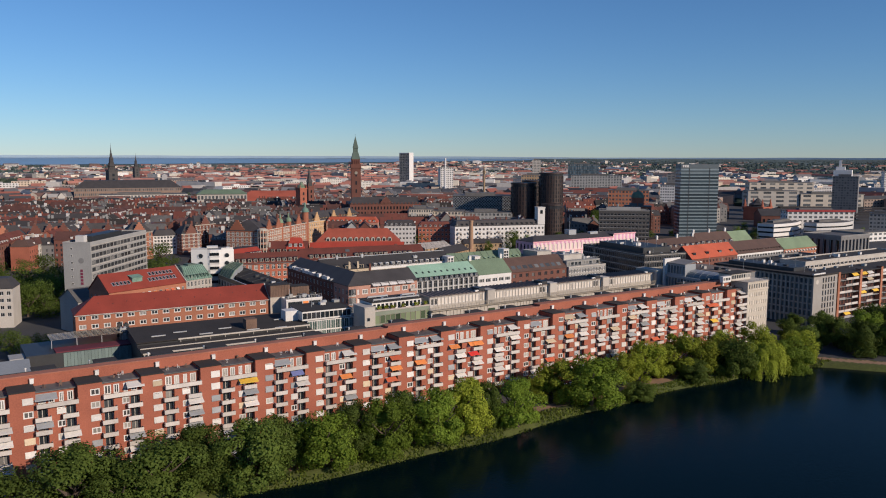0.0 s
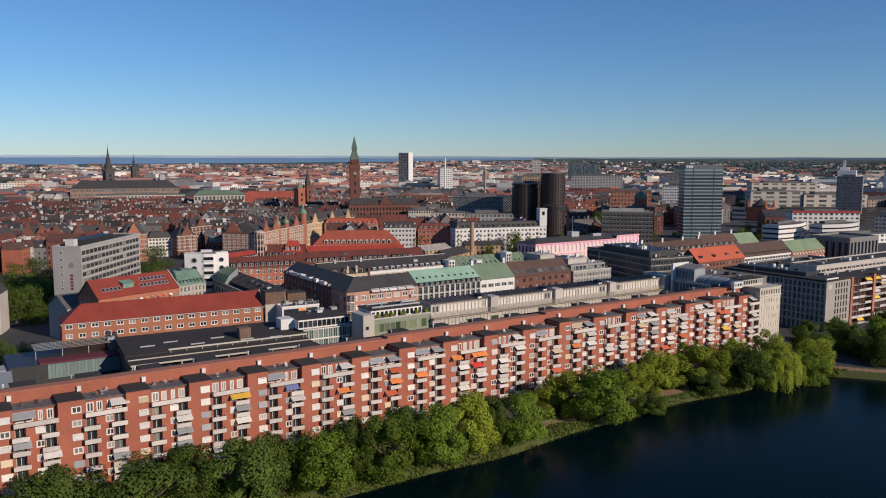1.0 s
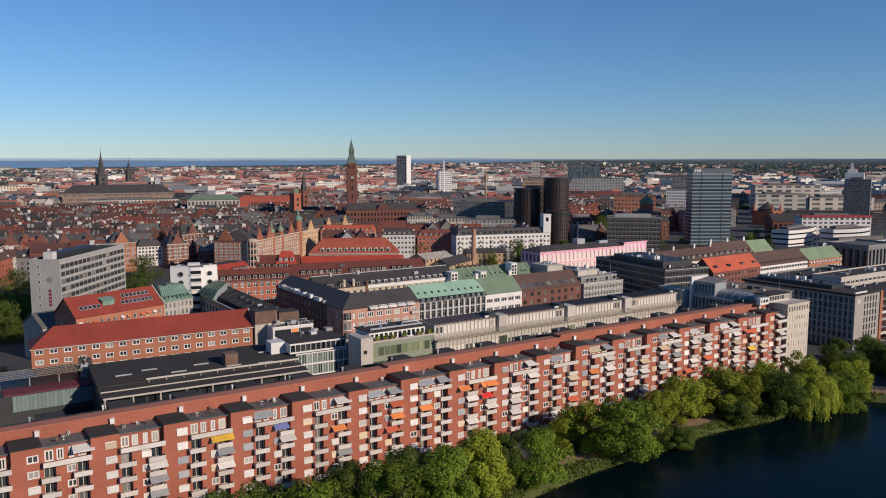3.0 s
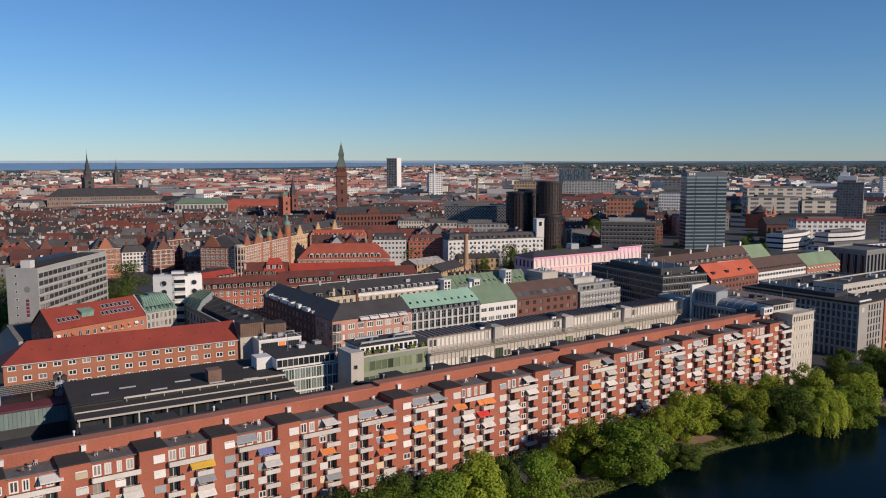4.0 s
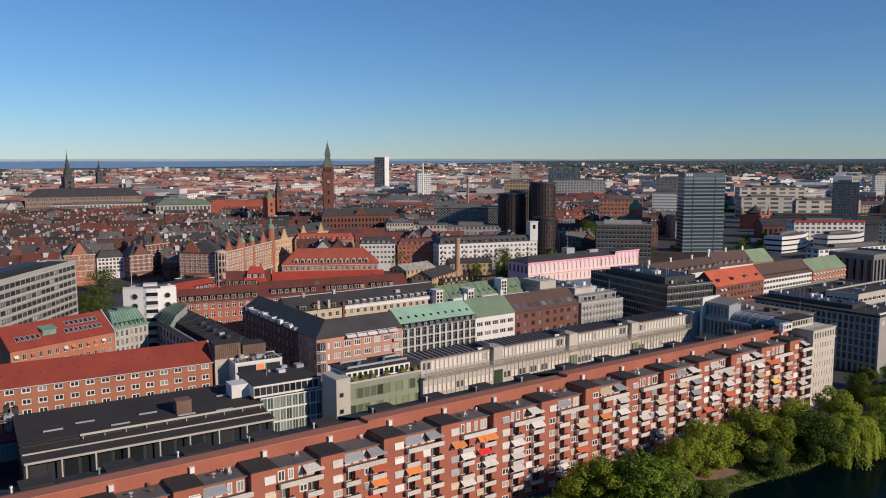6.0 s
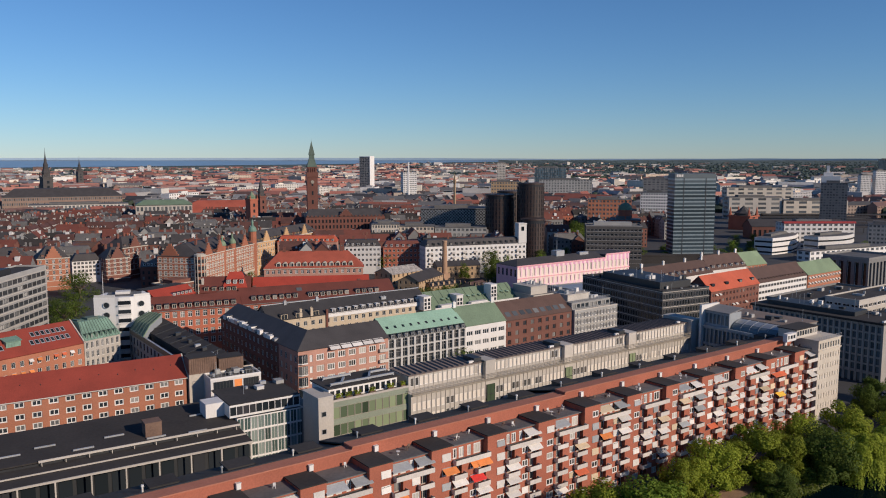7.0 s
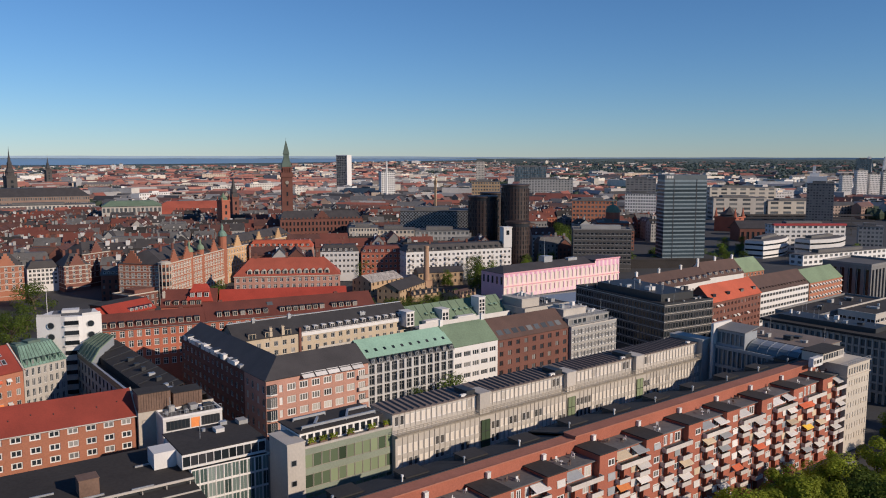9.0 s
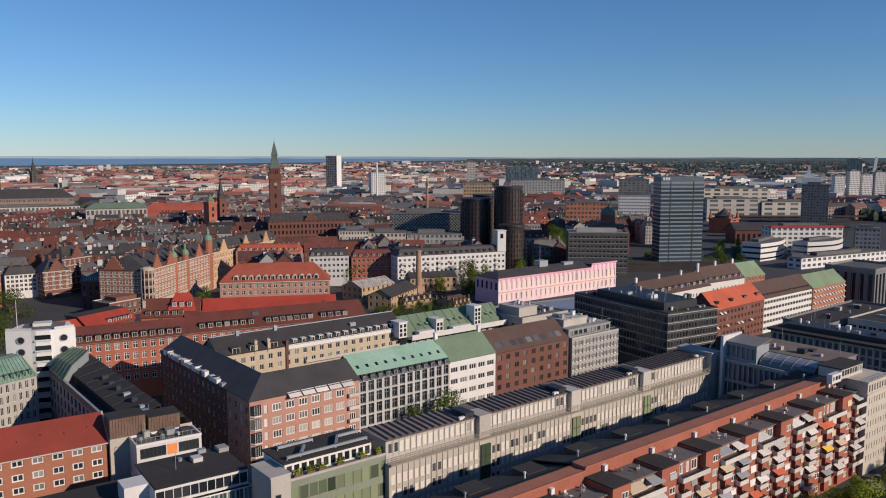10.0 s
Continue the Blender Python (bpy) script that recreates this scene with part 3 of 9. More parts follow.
def balcony_section(k0, k1, top, x_end=None):
    """A length of the block: bays k0 to k1, each a stair pier with two columns of windows and balconies beside it."""
    xa, xb = mark_x(k0) - 5.2, (mark_x(k1) - 5.2 if x_end is None else x_end)
    low = top - 24.6
    fl = [f + low for f in FLOORS]
    t = thing("apartment_block", xa, FY, 0, 0, "long red-brick apartment block with rows of white balconies", "building", "lakeside block")
    L = xb - xa
    wall, strip = Geo(), Geo()
    z_terr = fl[5]
    z_pier = fl[5] + 3.75
    z_deck = fl[5] + 3.05
    holes = []
    for k in range(k0, k1):
        p0, p1 = mark_x(k) - 5.2 - xa, mark_x(k) - xa
        q1 = mark_x(k + 1) - 5.2 - xa
        if x_end is not None and k == k1 - 1:
            q1 = min(q1, L)
        w = q1 - p1
        # stair pier
        rows = [(1.0 + low, 2.6 + low)] + [(f + 0.75, f + 2.35) for f in fl]
        wall.facade((p0, 0), (1, 0), p1 - p0, 0, z_pier, [(2.6, 4.7)], rows)
        set_windows(t, (p0, 0), (1, 0), [(2.6, 4.7)], rows, 0.12, "thick", glass=GLASS_PALE)
        wall.facade((p1, 0), (0, 1), 6.6, z_terr, z_pier, [], [])
        wall.facade((p0, 6.6), (0, -1), 6.6, z_terr, z_pier, [], [])
        cap = Geo()
        cap.box(p0 - 0.15, -0.2, z_pier, p1 + 0.15, 6.58, z_pier + 0.22)
        part("pier_cap", cap, BITUMEN, t, "black felt cap")
        wall.facade((p0, 6.6), (1, 0), p1 - p0, z_pier, top, [], [])
        # two columns of loggia doors and windows
        m_ = 0.52 * w
        log, win = [(0.25, 2.35), (w - 2.6, w - 0.5)], [(m_ - 0.3, m_ + 1.5)]
        rows = [(0.3, 2.8 + low)] + [(f + 0.02, f + 2.4) for f in fl[:5]]
        wrows = [(1.0, 2.6 + low)] + [(f + 0.75, f + 2.35) for f in fl[:5]]
        wall.facade((p1, 0), (1, 0), 2.6, 0, z_terr, log[:1], rows, 1.1)
        wall.facade((p1 + 2.6, 0), (1, 0), w - 5.4, 0, z_terr, [(win[0][0] - 2.6, win[0][1] - 2.6)], wrows, 0.22)
        wall.facade((p1 + w - 2.8, 0), (1, 0), 2.8, 0, z_terr, [(0.2, 2.3)], rows, 1.1)
        set_windows(t, (p1, 0), (1, 0), log, rows, 1.02, "two", CONCRETE)
        set_windows(t, (p1, 0), (1, 0), win, wrows, 0.12, "thick", glass=GLASS_PALE)
        # terrace storey, set back
        cols5 = [(0.6, 2.2), (2.7, 4.0), (4.9, 5.9), (6.6, w - 0.7)]
        wall.facade((p1, 1.5), (1, 0), w, z_terr, z_deck, cols5, [(z_terr + 0.1, z_terr + 2.4)], 0.15)
        set_windows(t, (p1, 1.5), (1, 0), cols5, [(z_terr + 0.1, z_terr + 2.4)], 0.08, "thick", glass=GLASS_PALE)
        deck = Geo()
        deck.box(p1 + 0.02, 0.9, z_deck, q1 - 0.02, 6.58, z_deck + 0.2)
        part("terrace_roof", deck, FELT_GREY, t, "grey felt terrace roof")
        wall.facade((p1, 6.6), (1, 0), w, z_deck + 0.2, top, [], [])
        deck = Geo()
        deck.box(p1 + 0.02, -0.02, z_terr - 0.12, q1 - 0.02, 1.48, z_terr)
        part("terrace_floor", deck, FELT_GREY, t)
        # white vent housing behind the pier
        gv = Geo()
        gv.box(p1 - 0.45, 5.9, z_pier + 0.22, p1 + 0.4, 6.55, z_pier + 1.3), gv.box(p1 - 0.52, 5.83, z_pier + 1.3, p1 + 0.47, 6.62, z_pier + 1.38)
        part("vent_housing", gv, WHITE, t, "white vent housing")
        # balconies
        part("terrace_balcony", balcony_mesh(w - 0.1), None, t, m=pose(p1 + 0.05, 0, z_terr, 0, 0, 0))
        for i in range(5):
            part("balcony", balcony_mesh(3.3), None, t, m=pose(p1 - 0.35, 0, fl[i], 0, 0, 0))
            part("balcony", balcony_mesh(3.3), None, t, m=pose(p1 + w - 3.4, 0, fl[i], 0, 0, 0))
        # awnings: 0 pier window, 1 first balcony, 2 narrow window, 3 second balcony
        for i in range(6):
            for c, (ax, aw) in enumerate(((p0 + 2.55, 2.2), (p1 - 0.2, 3.0), (p1 + m_ - 0.35, 1.9), (p1 + w - 3.3, 3.1))):
                col = KEYED.get((k, c, i))
                if col is None:
                    chance = (0.55, 0.16, 0.45, 0.34)[c] if i < 5 else (0.6, 0.45, 0.0, 0.35)[c]
                    if rnd.random() > chance:
                        continue
                    col = rnd.choice(COLOURS)
                y = 1.4 if (i == 5 and c) else 0.0
                if c in (0, 2) and col in COLOURS:
                    part("window_awning", blind_mesh(aw, rnd.choice((1.1, 1.4, 1.5)), col), None, t, m=pose(ax, y, fl[i] + 0.85, 0, 0, 0))
                else:
                    out, drop = rnd.choice(((1.5, 0.75), (1.3, 0.8), (1.6, 0.65)))
                    part("awning", awning_mesh(max(aw, 2.9) + 0.5 if i < 5 else (4.6 if c == 1 else 3.9), out if i < 5 else 1.9, drop, col), None, t, m=pose(ax, y, fl[i] + 2.45, 0, 0, 0))
        # planters, chairs and tables
        for i in range(5):
            for bx in (p1 + 0.3, p1 + w - 3.2):
                if rnd.random() < 0.25:
                    loose("planter", stuff_mesh("planter"), t, pose(bx + rnd.uniform(0, 1.8), -1.1, fl[i], 0, 0, 0), "brown planter with green leaves on a balcony floor", "planter")
                if rnd.random() < 0.15:
                    loose("terrace_chair", stuff_mesh("white_chair"), t, pose(bx + rnd.uniform(0.3, 2.4), -0.6, fl[i], 0, 0, rnd.uniform(0, 360)), "white garden chair standing on a balcony", "chair")
        for _ in range(rnd.randint(1, 4)):
            kind = rnd.choice(("chair", "white_chair"))
            loose("terrace_chair", stuff_mesh(kind), t, pose(p1 + rnd.uniform(1, w - 1), rnd.uniform(2.5, 5.8), z_deck + 0.2, 0, 0, rnd.uniform(0, 360)), ("brown wooden" if kind == "chair" else "white garden") + " chair on the grey roof terrace", "chair")
        if rnd.random() < 0.5:
            loose("terrace_table", stuff_mesh("table"), t, pose(p1 + rnd.uniform(1.5, w - 1.5), 3.6, z_deck + 0.2, 0, 0, 0), "round white table on the grey roof terrace", "table")
        for j in range(rnd.randint(0, 5)):
            loose("planter", stuff_mesh("planter"), t, pose(p1 + 0.6 + j * 1.2, -1.0, z_terr, 0, 0, 0), "brown planter with green leaves on the terrace edge", "planter")
    # ridge strip, ends and back
    strip.box(-0.0, 6.5, top, L, 9.9, top + 0.15)
    strip.box(-0.0, 6.35, top + 0.15, L, 6.65, top + 0.3)
    wall.facade((L, 0), (0, 1), 9.8, 0, z_terr, [], []), wall.facade((L, 6.6), (0, 1), 3.2, z_terr, top, [], [])
    wall.facade((0, 9.8), (0, -1), 9.8, 0, z_terr, [], []), wall.facade((0, 9.8), (0, -1), 3.2, z_terr, top, [], [])
    nb = int(L / 3.6)
    bc = spread(nb, L, 1.3, 1.2)
    wall.facade((L, 9.8), (-1, 0), L, 0, top, bc, [(f + 0.8, f + 2.2) for f in fl], 0.2, pane=1)
    part("wall", wall, [BRICK, GLASS], t)
    part("ridge_roof", strip, ROOF_STRIP, t, "red-brown roof strip")
    g = Geo()
    g.slab((0, 9.95, top - 0.05), (L, 9.95, top - 0.05), (L, 20.6, top - 2.7), (0, 20.6, top - 2.7), 0.3)
    g.box(0, 20.4, 0, L, 20.6, top - 3.0, 1)
    part("rear_roof", g, [BITUMEN, BRICK_DARK], t, "black felt rear roof slope")
    for k in range(k0, k1):
        gs, gc = Geo(), Geo()
        xs_ = mark_x(k) + 1.0 - xa
        gs.box(xs_, 13.6, top - 2.8, xs_ + 5.0, 17.6, top - 0.75)
        gc.box(xs_ - 0.2, 13.4, top - 0.75, xs_ + 5.2, 17.8, top - 0.6)
        part("stair_head", gs, METAL_DARK, t, "dark metal-clad stair head")
        part("stair_head_cap", gc, BITUMEN, t, "black felt cap")
        gs = Geo()
        gs.tube(xs_ - 1.6, 12.6, 0.18, 0.18, top - 1.0, top + 0.3, 8), gs.tube(xs_ - 1.6, 12.6, 0.28, 0.24, top + 0.3, top + 0.6, 8)
        part("roof_cowl", gs, METAL if k % 2 else WHITE, t, "pale metal roof cowl")
    gu = Geo()
    gu.box(0, 9.9, top + 0.15, L, 10.05, top + 0.3)
    part("gutter", gu, METAL_DARK, t)
    return t

def clutter(t, x0, y0, x1, y1, z, n, seed):
    """Vents, ducts and boxes that stand about on a flat roof."""
    rr = random.Random(seed)
    for i in range(n):
        x, y, k = rr.uniform(x0, x1), rr.uniform(y0, y1), rr.uniform(0.7, 2.2)
        g = Geo()
        if i % 4 == 3:
            g.tube(x, y, 0.07, 0.05, z - 0.1, z + rr.uniform(2.5, 5.0), 6)
            part("antenna", g, METAL, t)
        elif i % 4 == 2:
            g.tube(x, y, 0.45, 0.45, z - 0.05, z + rr.uniform(0.5, 1.1), 10)
            part("roof_vent", g, METAL, t)
        else:
            h = rr.uniform(0.5, 1.6)
            g.box(x, y, z - 0.05, x + k, y + k * rr.uniform(0.5, 1.6), z + h), g.box(x - 0.06, y - 0.06, z + h, x + k + 0.06, y + k * 0.5, z + h + 0.08)
            part("roof_unit", g, (METAL, WHITE, METAL_DARK, CONCRETE_GREY)[rr.randrange(4)], t)

for sec in SECTIONS[:-1]:
    balcony_section(*sec)
balcony_section(SECTIONS[-1][0], SECTIONS[-1][1], SECTIONS[-1][2], 268.0)

# stone end pavilion
cols, rows = spread(8, 13, 0.75, 0.8), storeys(6, 3.4, 3.1, 1.6)
t = block("stone_pavilion", 268, 190.8, 0, 13.0, 11.5, 24.8, STONE, "cream stone end pavilion with a glazed top storey", "building", (cols, rows + [(22.1, 24.0)], "plain"), None, None, frame_mat=STONE, glass=BLIND, depth=0.16)
for c in t.children:
    if c.name.startswith("window") and c.matrix_basis.translation.z > 21.9:
        c.data = window_mesh(0.75, 1.9, "plain", WHITE, GLASS_DARK)
g = Geo()
g.box(-0.25, -0.3, 21.5, 13.25, 11.6, 21.8), g.box(-0.25, -0.3, 24.8, 13.25, 11.6, 25.0)
part("cornice", g, STONE, t)
g = Geo()
for i in range(14):
    g.box(0.1 + i * 0.98, -0.2, 25.0, 0.16 + i * 0.98, -0.14, 26.0)
g.box(0, -0.21, 26.0, 13, -0.13, 26.06), g.box(0, -0.21, 25.5, 13, -0.13, 25.54)
part("railing", g, METAL, t)
g = Geo()
g.box(-3.0, 5.5, 25.0, 9.0, 11.5, 27.6), g.box(-3.3, 5.2, 27.6, 9.3, 11.8, 27.9, 1)
for i in range(8):
    g.box(-2.6 + i * 1.45, 5.44, 25.8, -1.6 + i * 1.45, 5.5, 27.2, 2)
part("penthouse", g, [CONCRETE, BITUMEN, GLASS], t)
g = Geo()
g.box(-8.6, 5.2, 24.8, -3.6, 6.6, 27.2)
for i in range(3):
    g.box(-8.2 + i * 1.5, 5.1, 25.6, -7.3 + i * 1.5, 5.2, 26.6, 1)
part("roof_room", g, [WHITE, GLASS], t, "white roof room")

# ---------- the row behind the block ----------
ROOF_BROWN = mat("brown_grey_felt", (0.20, 0.155, 0.125), 0.85, 0.25, 0.2, 2.0, 0.2)
def office_bay(x, w, label, core):
    """A length of the long pale office: blinds in slender strips, gallery and set-back top floor; core: a stair tower stands at its left end."""
    t = thing("office_building", x, 234.6, 0, 0, label, "building", "long office row")
    rr = random.Random(int(x))
    m0 = 3.6 if core else 0.4
    n = int((w - m0) / 1.5)
    cols = [(a + m0, b + m0) for a, b in spread(n, w - m0, 1.16, 0.2)]
    rows = [(4.4, 6.5), (7.7, 9.8), (11.0, 13.1), (14.3, 16.4)]
    g = Geo()
    g.facade((0, 0), (1, 0), w, 0, 18.7, cols, rows, 0.12)
    g.facade((w, 0), (0, 1), 12, 0, 18.7, [], []), g.facade((w, 12), (-1, 0), w, 0, 18.7, [], []), g.facade((0, 12), (0, -1), 12, 0, 18.7, [], [])
    g.box(0, 0.01, 18.7, w, 12, 18.9)
    part("wall", g, BEIGE_PANEL, t)
    dark = set()
    for _ in range(5):
        k, r = rr.randrange(n), rr.randrange(4)
        dark |= {(k, r), (k + 1, r)}
        if rr.random() < 0.6:
            dark |= {(k, r - 1), (k + 1, r - 1)}
    if core:
        dark |= {(k, r) for k in (0, 1) for r in (1, 2, 3)}
    for k, c in enumerate(cols):
        for r, row in enumerate(rows):
            set_windows(t, (0, 0), (1, 0), [c], [row], 0.06, "plain", WHITE, BLIND_DARK if (k, r) in dark else BLIND)
    for a, b in cols:
        g = Geo()
        g.box(b + 0.1, -0.16, 3.6, b + 0.22, 0.0, 18.5)
        part("fin", g, CONCRETE, t)
    for r in rows:
        g = Geo()
        g.box(m0 - 0.2, -0.06, r[0] - 0.45, w, 0.0, r[0] - 0.15)
        part("sill_band", g, CONCRETE, t)
    # gallery rail
    g = Geo()
    g.box(0, -0.9, 18.6, w, 0.1, 18.9)
    for i in range(int(w / 1.2)):
        g.box(i * 1.2, -0.88, 18.9, i * 1.2 + 0.06, -0.82, 20.5)
    for z in (19.15, 19.6, 20.05, 20.45):
        g.box(0, -0.9, z, w, -0.83, z + 0.09)
    part("gallery", g, RAIL, t)
    g = Geo()
    g.facade((0, 1.2), (1, 0), w, 18.9, 23.6, cols, [(20.6, 22.9)], 0.12)
    g.facade((w, 1.2), (0, 1), 9, 18.9, 23.6, [], []), g.facade((0, 10.2), (0, -1), 9, 18.9, 23.6, [], []), g.facade((w, 10.2), (-1, 0), w, 18.9, 23.6, [], [])
    part("top_storey", g, BEIGE_PANEL, t)
    j = rr.choice((0, n - 3))
    for k, c in enumerate(cols):
        set_windows(t, (0, 1.2), (1, 0), [c], [(20.6, 22.9)], 0.06, "plain", WHITE, BLIND_DARK if k in (j, j + 1) else BLIND)
        g = Geo()
        g.box(c[1] + 0.1, 1.08, 20.0, c[1] + 0.22, 1.2, 23.4)
        part("fin", g, CONCRETE, t)
    g = Geo()
    g.box(-0.2, 0.7, 23.6, w + 0.2, 10.4, 23.75)
    part("roof", g, ROOF_BROWN, t, "brown-grey felt roof")
    for i in range(int(w / 1.75)):
        x0 = m0 + i * 1.75
        if x0 + 1.6 < w:
            if "fin" not in SHARED:
                g = Geo()
                g.slab((0, 1.3, 23.77), (0.5, 1.3, 24.02), (1.26, 10.2, 24.02), (0.76, 10.2, 23.77), 0.1)
                SHARED["fin"] = g.mesh("roof_louvre", [METAL_DARK])
            part("roof_louvre", SHARED["fin"], None, t, m=pose(x0, 0, 0, 0, 0, 0))
    g = Geo()
    g.box(w - 4.6, 1.6, 23.75, w - 3.0, 2.3, 24.3)
    part("roof_unit", g, WHITE, t)
    if core:
        g = Geo()
        g.box(-0.1, -0.1, 18.9, 3.3, 4.6, 24.0), g.box(-0.25, -0.25, 24.0, 3.45, 4.75, 24.2)
        part("stair_tower", g, BEIGE_PANEL, t)
        g = Geo()
        g.box(0.3, -0.3, 0.2, 3.1, -0.02, 17.3, 1)
        for i in range(6):
            g.box(0.2, -0.38, 0.2 + i * 2.85, 3.2, -0.3, 0.35 + i * 2.85, 0)
        for i in range(3):
            g.box(0.25 + i * 1.4, -0.38, 0.2, 0.33 + i * 1.4, -0.3, 17.3, 0)
        part("stair_glazing", g, [METAL_DARK, GLASS_GREEN], t, "greenish stair glazing")
        g = Geo()
        g.box(-2.9, 1.6, 23.75, -0.3, 6.6, 24.9)
        part("roof_house", g, METAL_DARK, t)

for i, (xa, w) in enumerate(((148.6, 25.0), (173.6, 30.6), (204.2, 28.8), (233.0, 31.2))):
    office_bay(xa, w, "pale concrete office building with slender window strips", i > 0)
t = thing("office_stair_tower", 264.2, 233.8, 0, 0, "grey concrete stair tower at the office's end", "tower")
g = Geo()
g.box(0, 0, 0, 4.6, 12, 24.5), g.box(-0.2, -0.2, 24.5, 4.8, 12.2, 24.8)
part("wall", g, CONCRETE_GREY, t)

# green glass office
rows = storeys(4, 3.0, 4.4, 3.0)
t = block("green_glass_office", 126.5, 236, 0, 22.6, 14, 20.6, mat("grey_green_panel", (0.255, 0.29, 0.22), 0.7, 0.18), "office building with bands of green glass", "building", (spread(11, 22.6, 2.0, 0.06), rows, "plain"), None, None, frame_mat=RAIL, glass=GLASS_GREEN, depth=0.15)
g = Geo()
g.box(-4.1, -0.4, 0, 0.0, 8.0, 22.3), g.box(-4.3, -0.6, 22.3, 0.1, 8.2, 22.6)
part("end_wall", g, CONCRETE, t)
# rear box in darker stone: its shaded side put into the colour
g = Geo()
g.box(-4.0, 8.0, 0, -0.05, 26, 17.5)
part("link_wall", g, GREY_STONE, t)
for i in range(4):
    part("window", window_mesh(1.3, 1.3, "plain", METAL, GLASS_DARK), None, t, m=pose(-3.3, -0.47, 4.4 + 4.4 * i, 0, 0, 0))
g = Geo()
g.facade((0.1, 2.2), (1, 0), 20, 20.6, 23.4, spread(12, 20, 1.15, 0.4), [(20.9, 22.7)], 0.2, pane=1)
g.facade((20.1, 2.2), (0, 1), 9, 20.6, 23.4, [], []), g.facade((0.1, 11.2), (0, -1), 9, 20.6, 23.4, [], []), g.facade((20.1, 11.2), (-1, 0), 20, 20.6, 23.4, [], [])
part("top_storey", g, [WHITE, GLASS_DARK], t, "white set-back top storey")
g = Geo()
g.box(-0.4, 1.6, 23.4, 20.8, 11.6, 23.65)
part("roof", g, BITUMEN, t)
g = Geo()
g.box(0.0, -0.15, 20.6, 22.6, 0.1, 21.1)
part("parapet", g, CONCRETE, t)
for a_, b_ in (((1, 3, 24.2), (19.5, 3, 24.2)), ((4, 3, 24.2), (7, 7, 24.2)), ((12, 3, 24.2), (15, 7.5, 24.2)), ((15, 7.5, 24.2), (20, 7.5, 24.2)), ((2, 9, 24.2), (10, 9, 24.2))):
    g = Geo()
    g.beam(a_, b_, 0.5, 0.5), g.box(a_[0] - 0.1, a_[1] - 0.1, 23.65, a_[0] + 0.1, a_[1] + 0.1, 24.0), g.box(b_[0] - 0.1, b_[1] - 0.1, 23.65, b_[0] + 0.1, b_[1] + 0.1, 24.0)
    part("roof_duct", g, METAL, t, "silver roof duct")
g = Geo()
g.box(0, 0.02, 20.5, 22.6, 14, 20.62)
part("terrace", g, FELT_GREY, t)
for bx in (1.5, 4.2, 6.8, 11.0, 16.5, 20.5):
    loose("planter", stuff_mesh("planter"), t, pose(bx, 0.7, 20.62, 0, 0, 0) @ Matrix.Scale(2.0, 4), "large planter with green shrubs on the office terrace", "planter")

# white framed glass office
t = block("white_frame_office", 106.0, 246.0, -3, 17.0, 15, 17.9, WHITE, "office building with a white frame and a gridded glass front", "building", (spread(10, 17.0, 1.6, 0.08), storeys(5, 0.9, 3.4, 3.15), "two"), None, (spread(8, 15, 1.7, 0.1), storeys(5, 0.9, 3.4, 3.15), "two"), frame_mat=WHITE, glass=glass_mat("clear_green_glass", (0.04, 0.06, 0.055), (0.28, 0.33, 0.30), 0.5, 0.1), depth=0.2)
g = Geo()
g.facade((-1.5, 0.9), (1, 0), 18, 17.9, 21.0, spread(11, 18, 1.48, 0.15), [(18.4, 20.5)], 0.2, pane=1)
g.facade((16.5, 0.9), (0, 1), 12, 17.9, 21.0, spread(7, 12, 1.3, 0.4), [(18.5, 20.4)], 0.2, pane=1), g.facade((-1.5, 12.9), (0, -1), 12, 17.9, 21.0, [], []), g.facade((16.5, 12.9), (-1, 0), 18, 17.9, 21.0, [], [])
g.box(-6, 5, 17.0, -1.5, 10, 21.0)
part("top_storey", g, [WHITE, GLASS_DARK], t, "white top storey")
g = Geo()
g.box(-1.3, 1.1, 20.85, 16.6, 16, 21.1)
part("roof", g, BITUMEN, t)
g = Geo()
g.box(11, 14, 21.1, 12.6, 15.2, 21.9)
part("roof_unit", g, METAL, t)
clutter(t, 0, 4, 15, 13, 21.1, 4, 33)

# black-roofed hall with white roof beams
t = thing("black_roof_hall", 50.0, 229.5, 0, -3.0, "long low hall with a black felt roof and white roof beams", "building")
g = Geo()
g.box(0, 17.6, 0, 55, 36, 16.6), g.box(0, 10.6, 0, 55, 17.6, 15.2), g.box(0, 0.0, 0, 55, 10.6, 9.0)
part("wall", g, METAL_DARK, t)
g = Geo()
g.slab((-0.3, 17.4, 17.1), (55, 17.4, 17.1), (58.0, 36.5, 18.3), (-0.3, 36.5, 18.3), 0.3)
part("roof", g, BITUMEN, t, "black felt roof")
g = Geo()
g.slab((-0.3, 8.4, 15.7), (55, 8.4, 15.7), (55, 17.4, 16.2), (-0.3, 17.4, 16.2), 0.3)
part("lower_roof", g, BITUMEN, t, "black felt lower roof")
for bx in ((12, 17.1, 16.85, 55, 17.4, 17.3), (0, 12.8, 16.0, 55, 13.0, 16.3), (0, 8.1, 15.4, 55, 8.4, 15.85)):
    g = Geo()
    g.box(*bx)
    part("roof_beam", g, CONCRETE, t, "white-painted beam")
for i in range(9):
    g = Geo()
    g.box(0.3 + i * 6.75, 8.12, 9.0, 0.6 + i * 6.75, 8.38, 15.4)
    part("post", g, CONCRETE, t, "white-painted post")
for i in range(10):
    g = Geo()
    g.box(12.5 + i * 4.6, 16.6, 16.2, 12.65 + i * 4.6, 16.75, 16.9)
    part("beam_strut", g, CONCRETE, t)
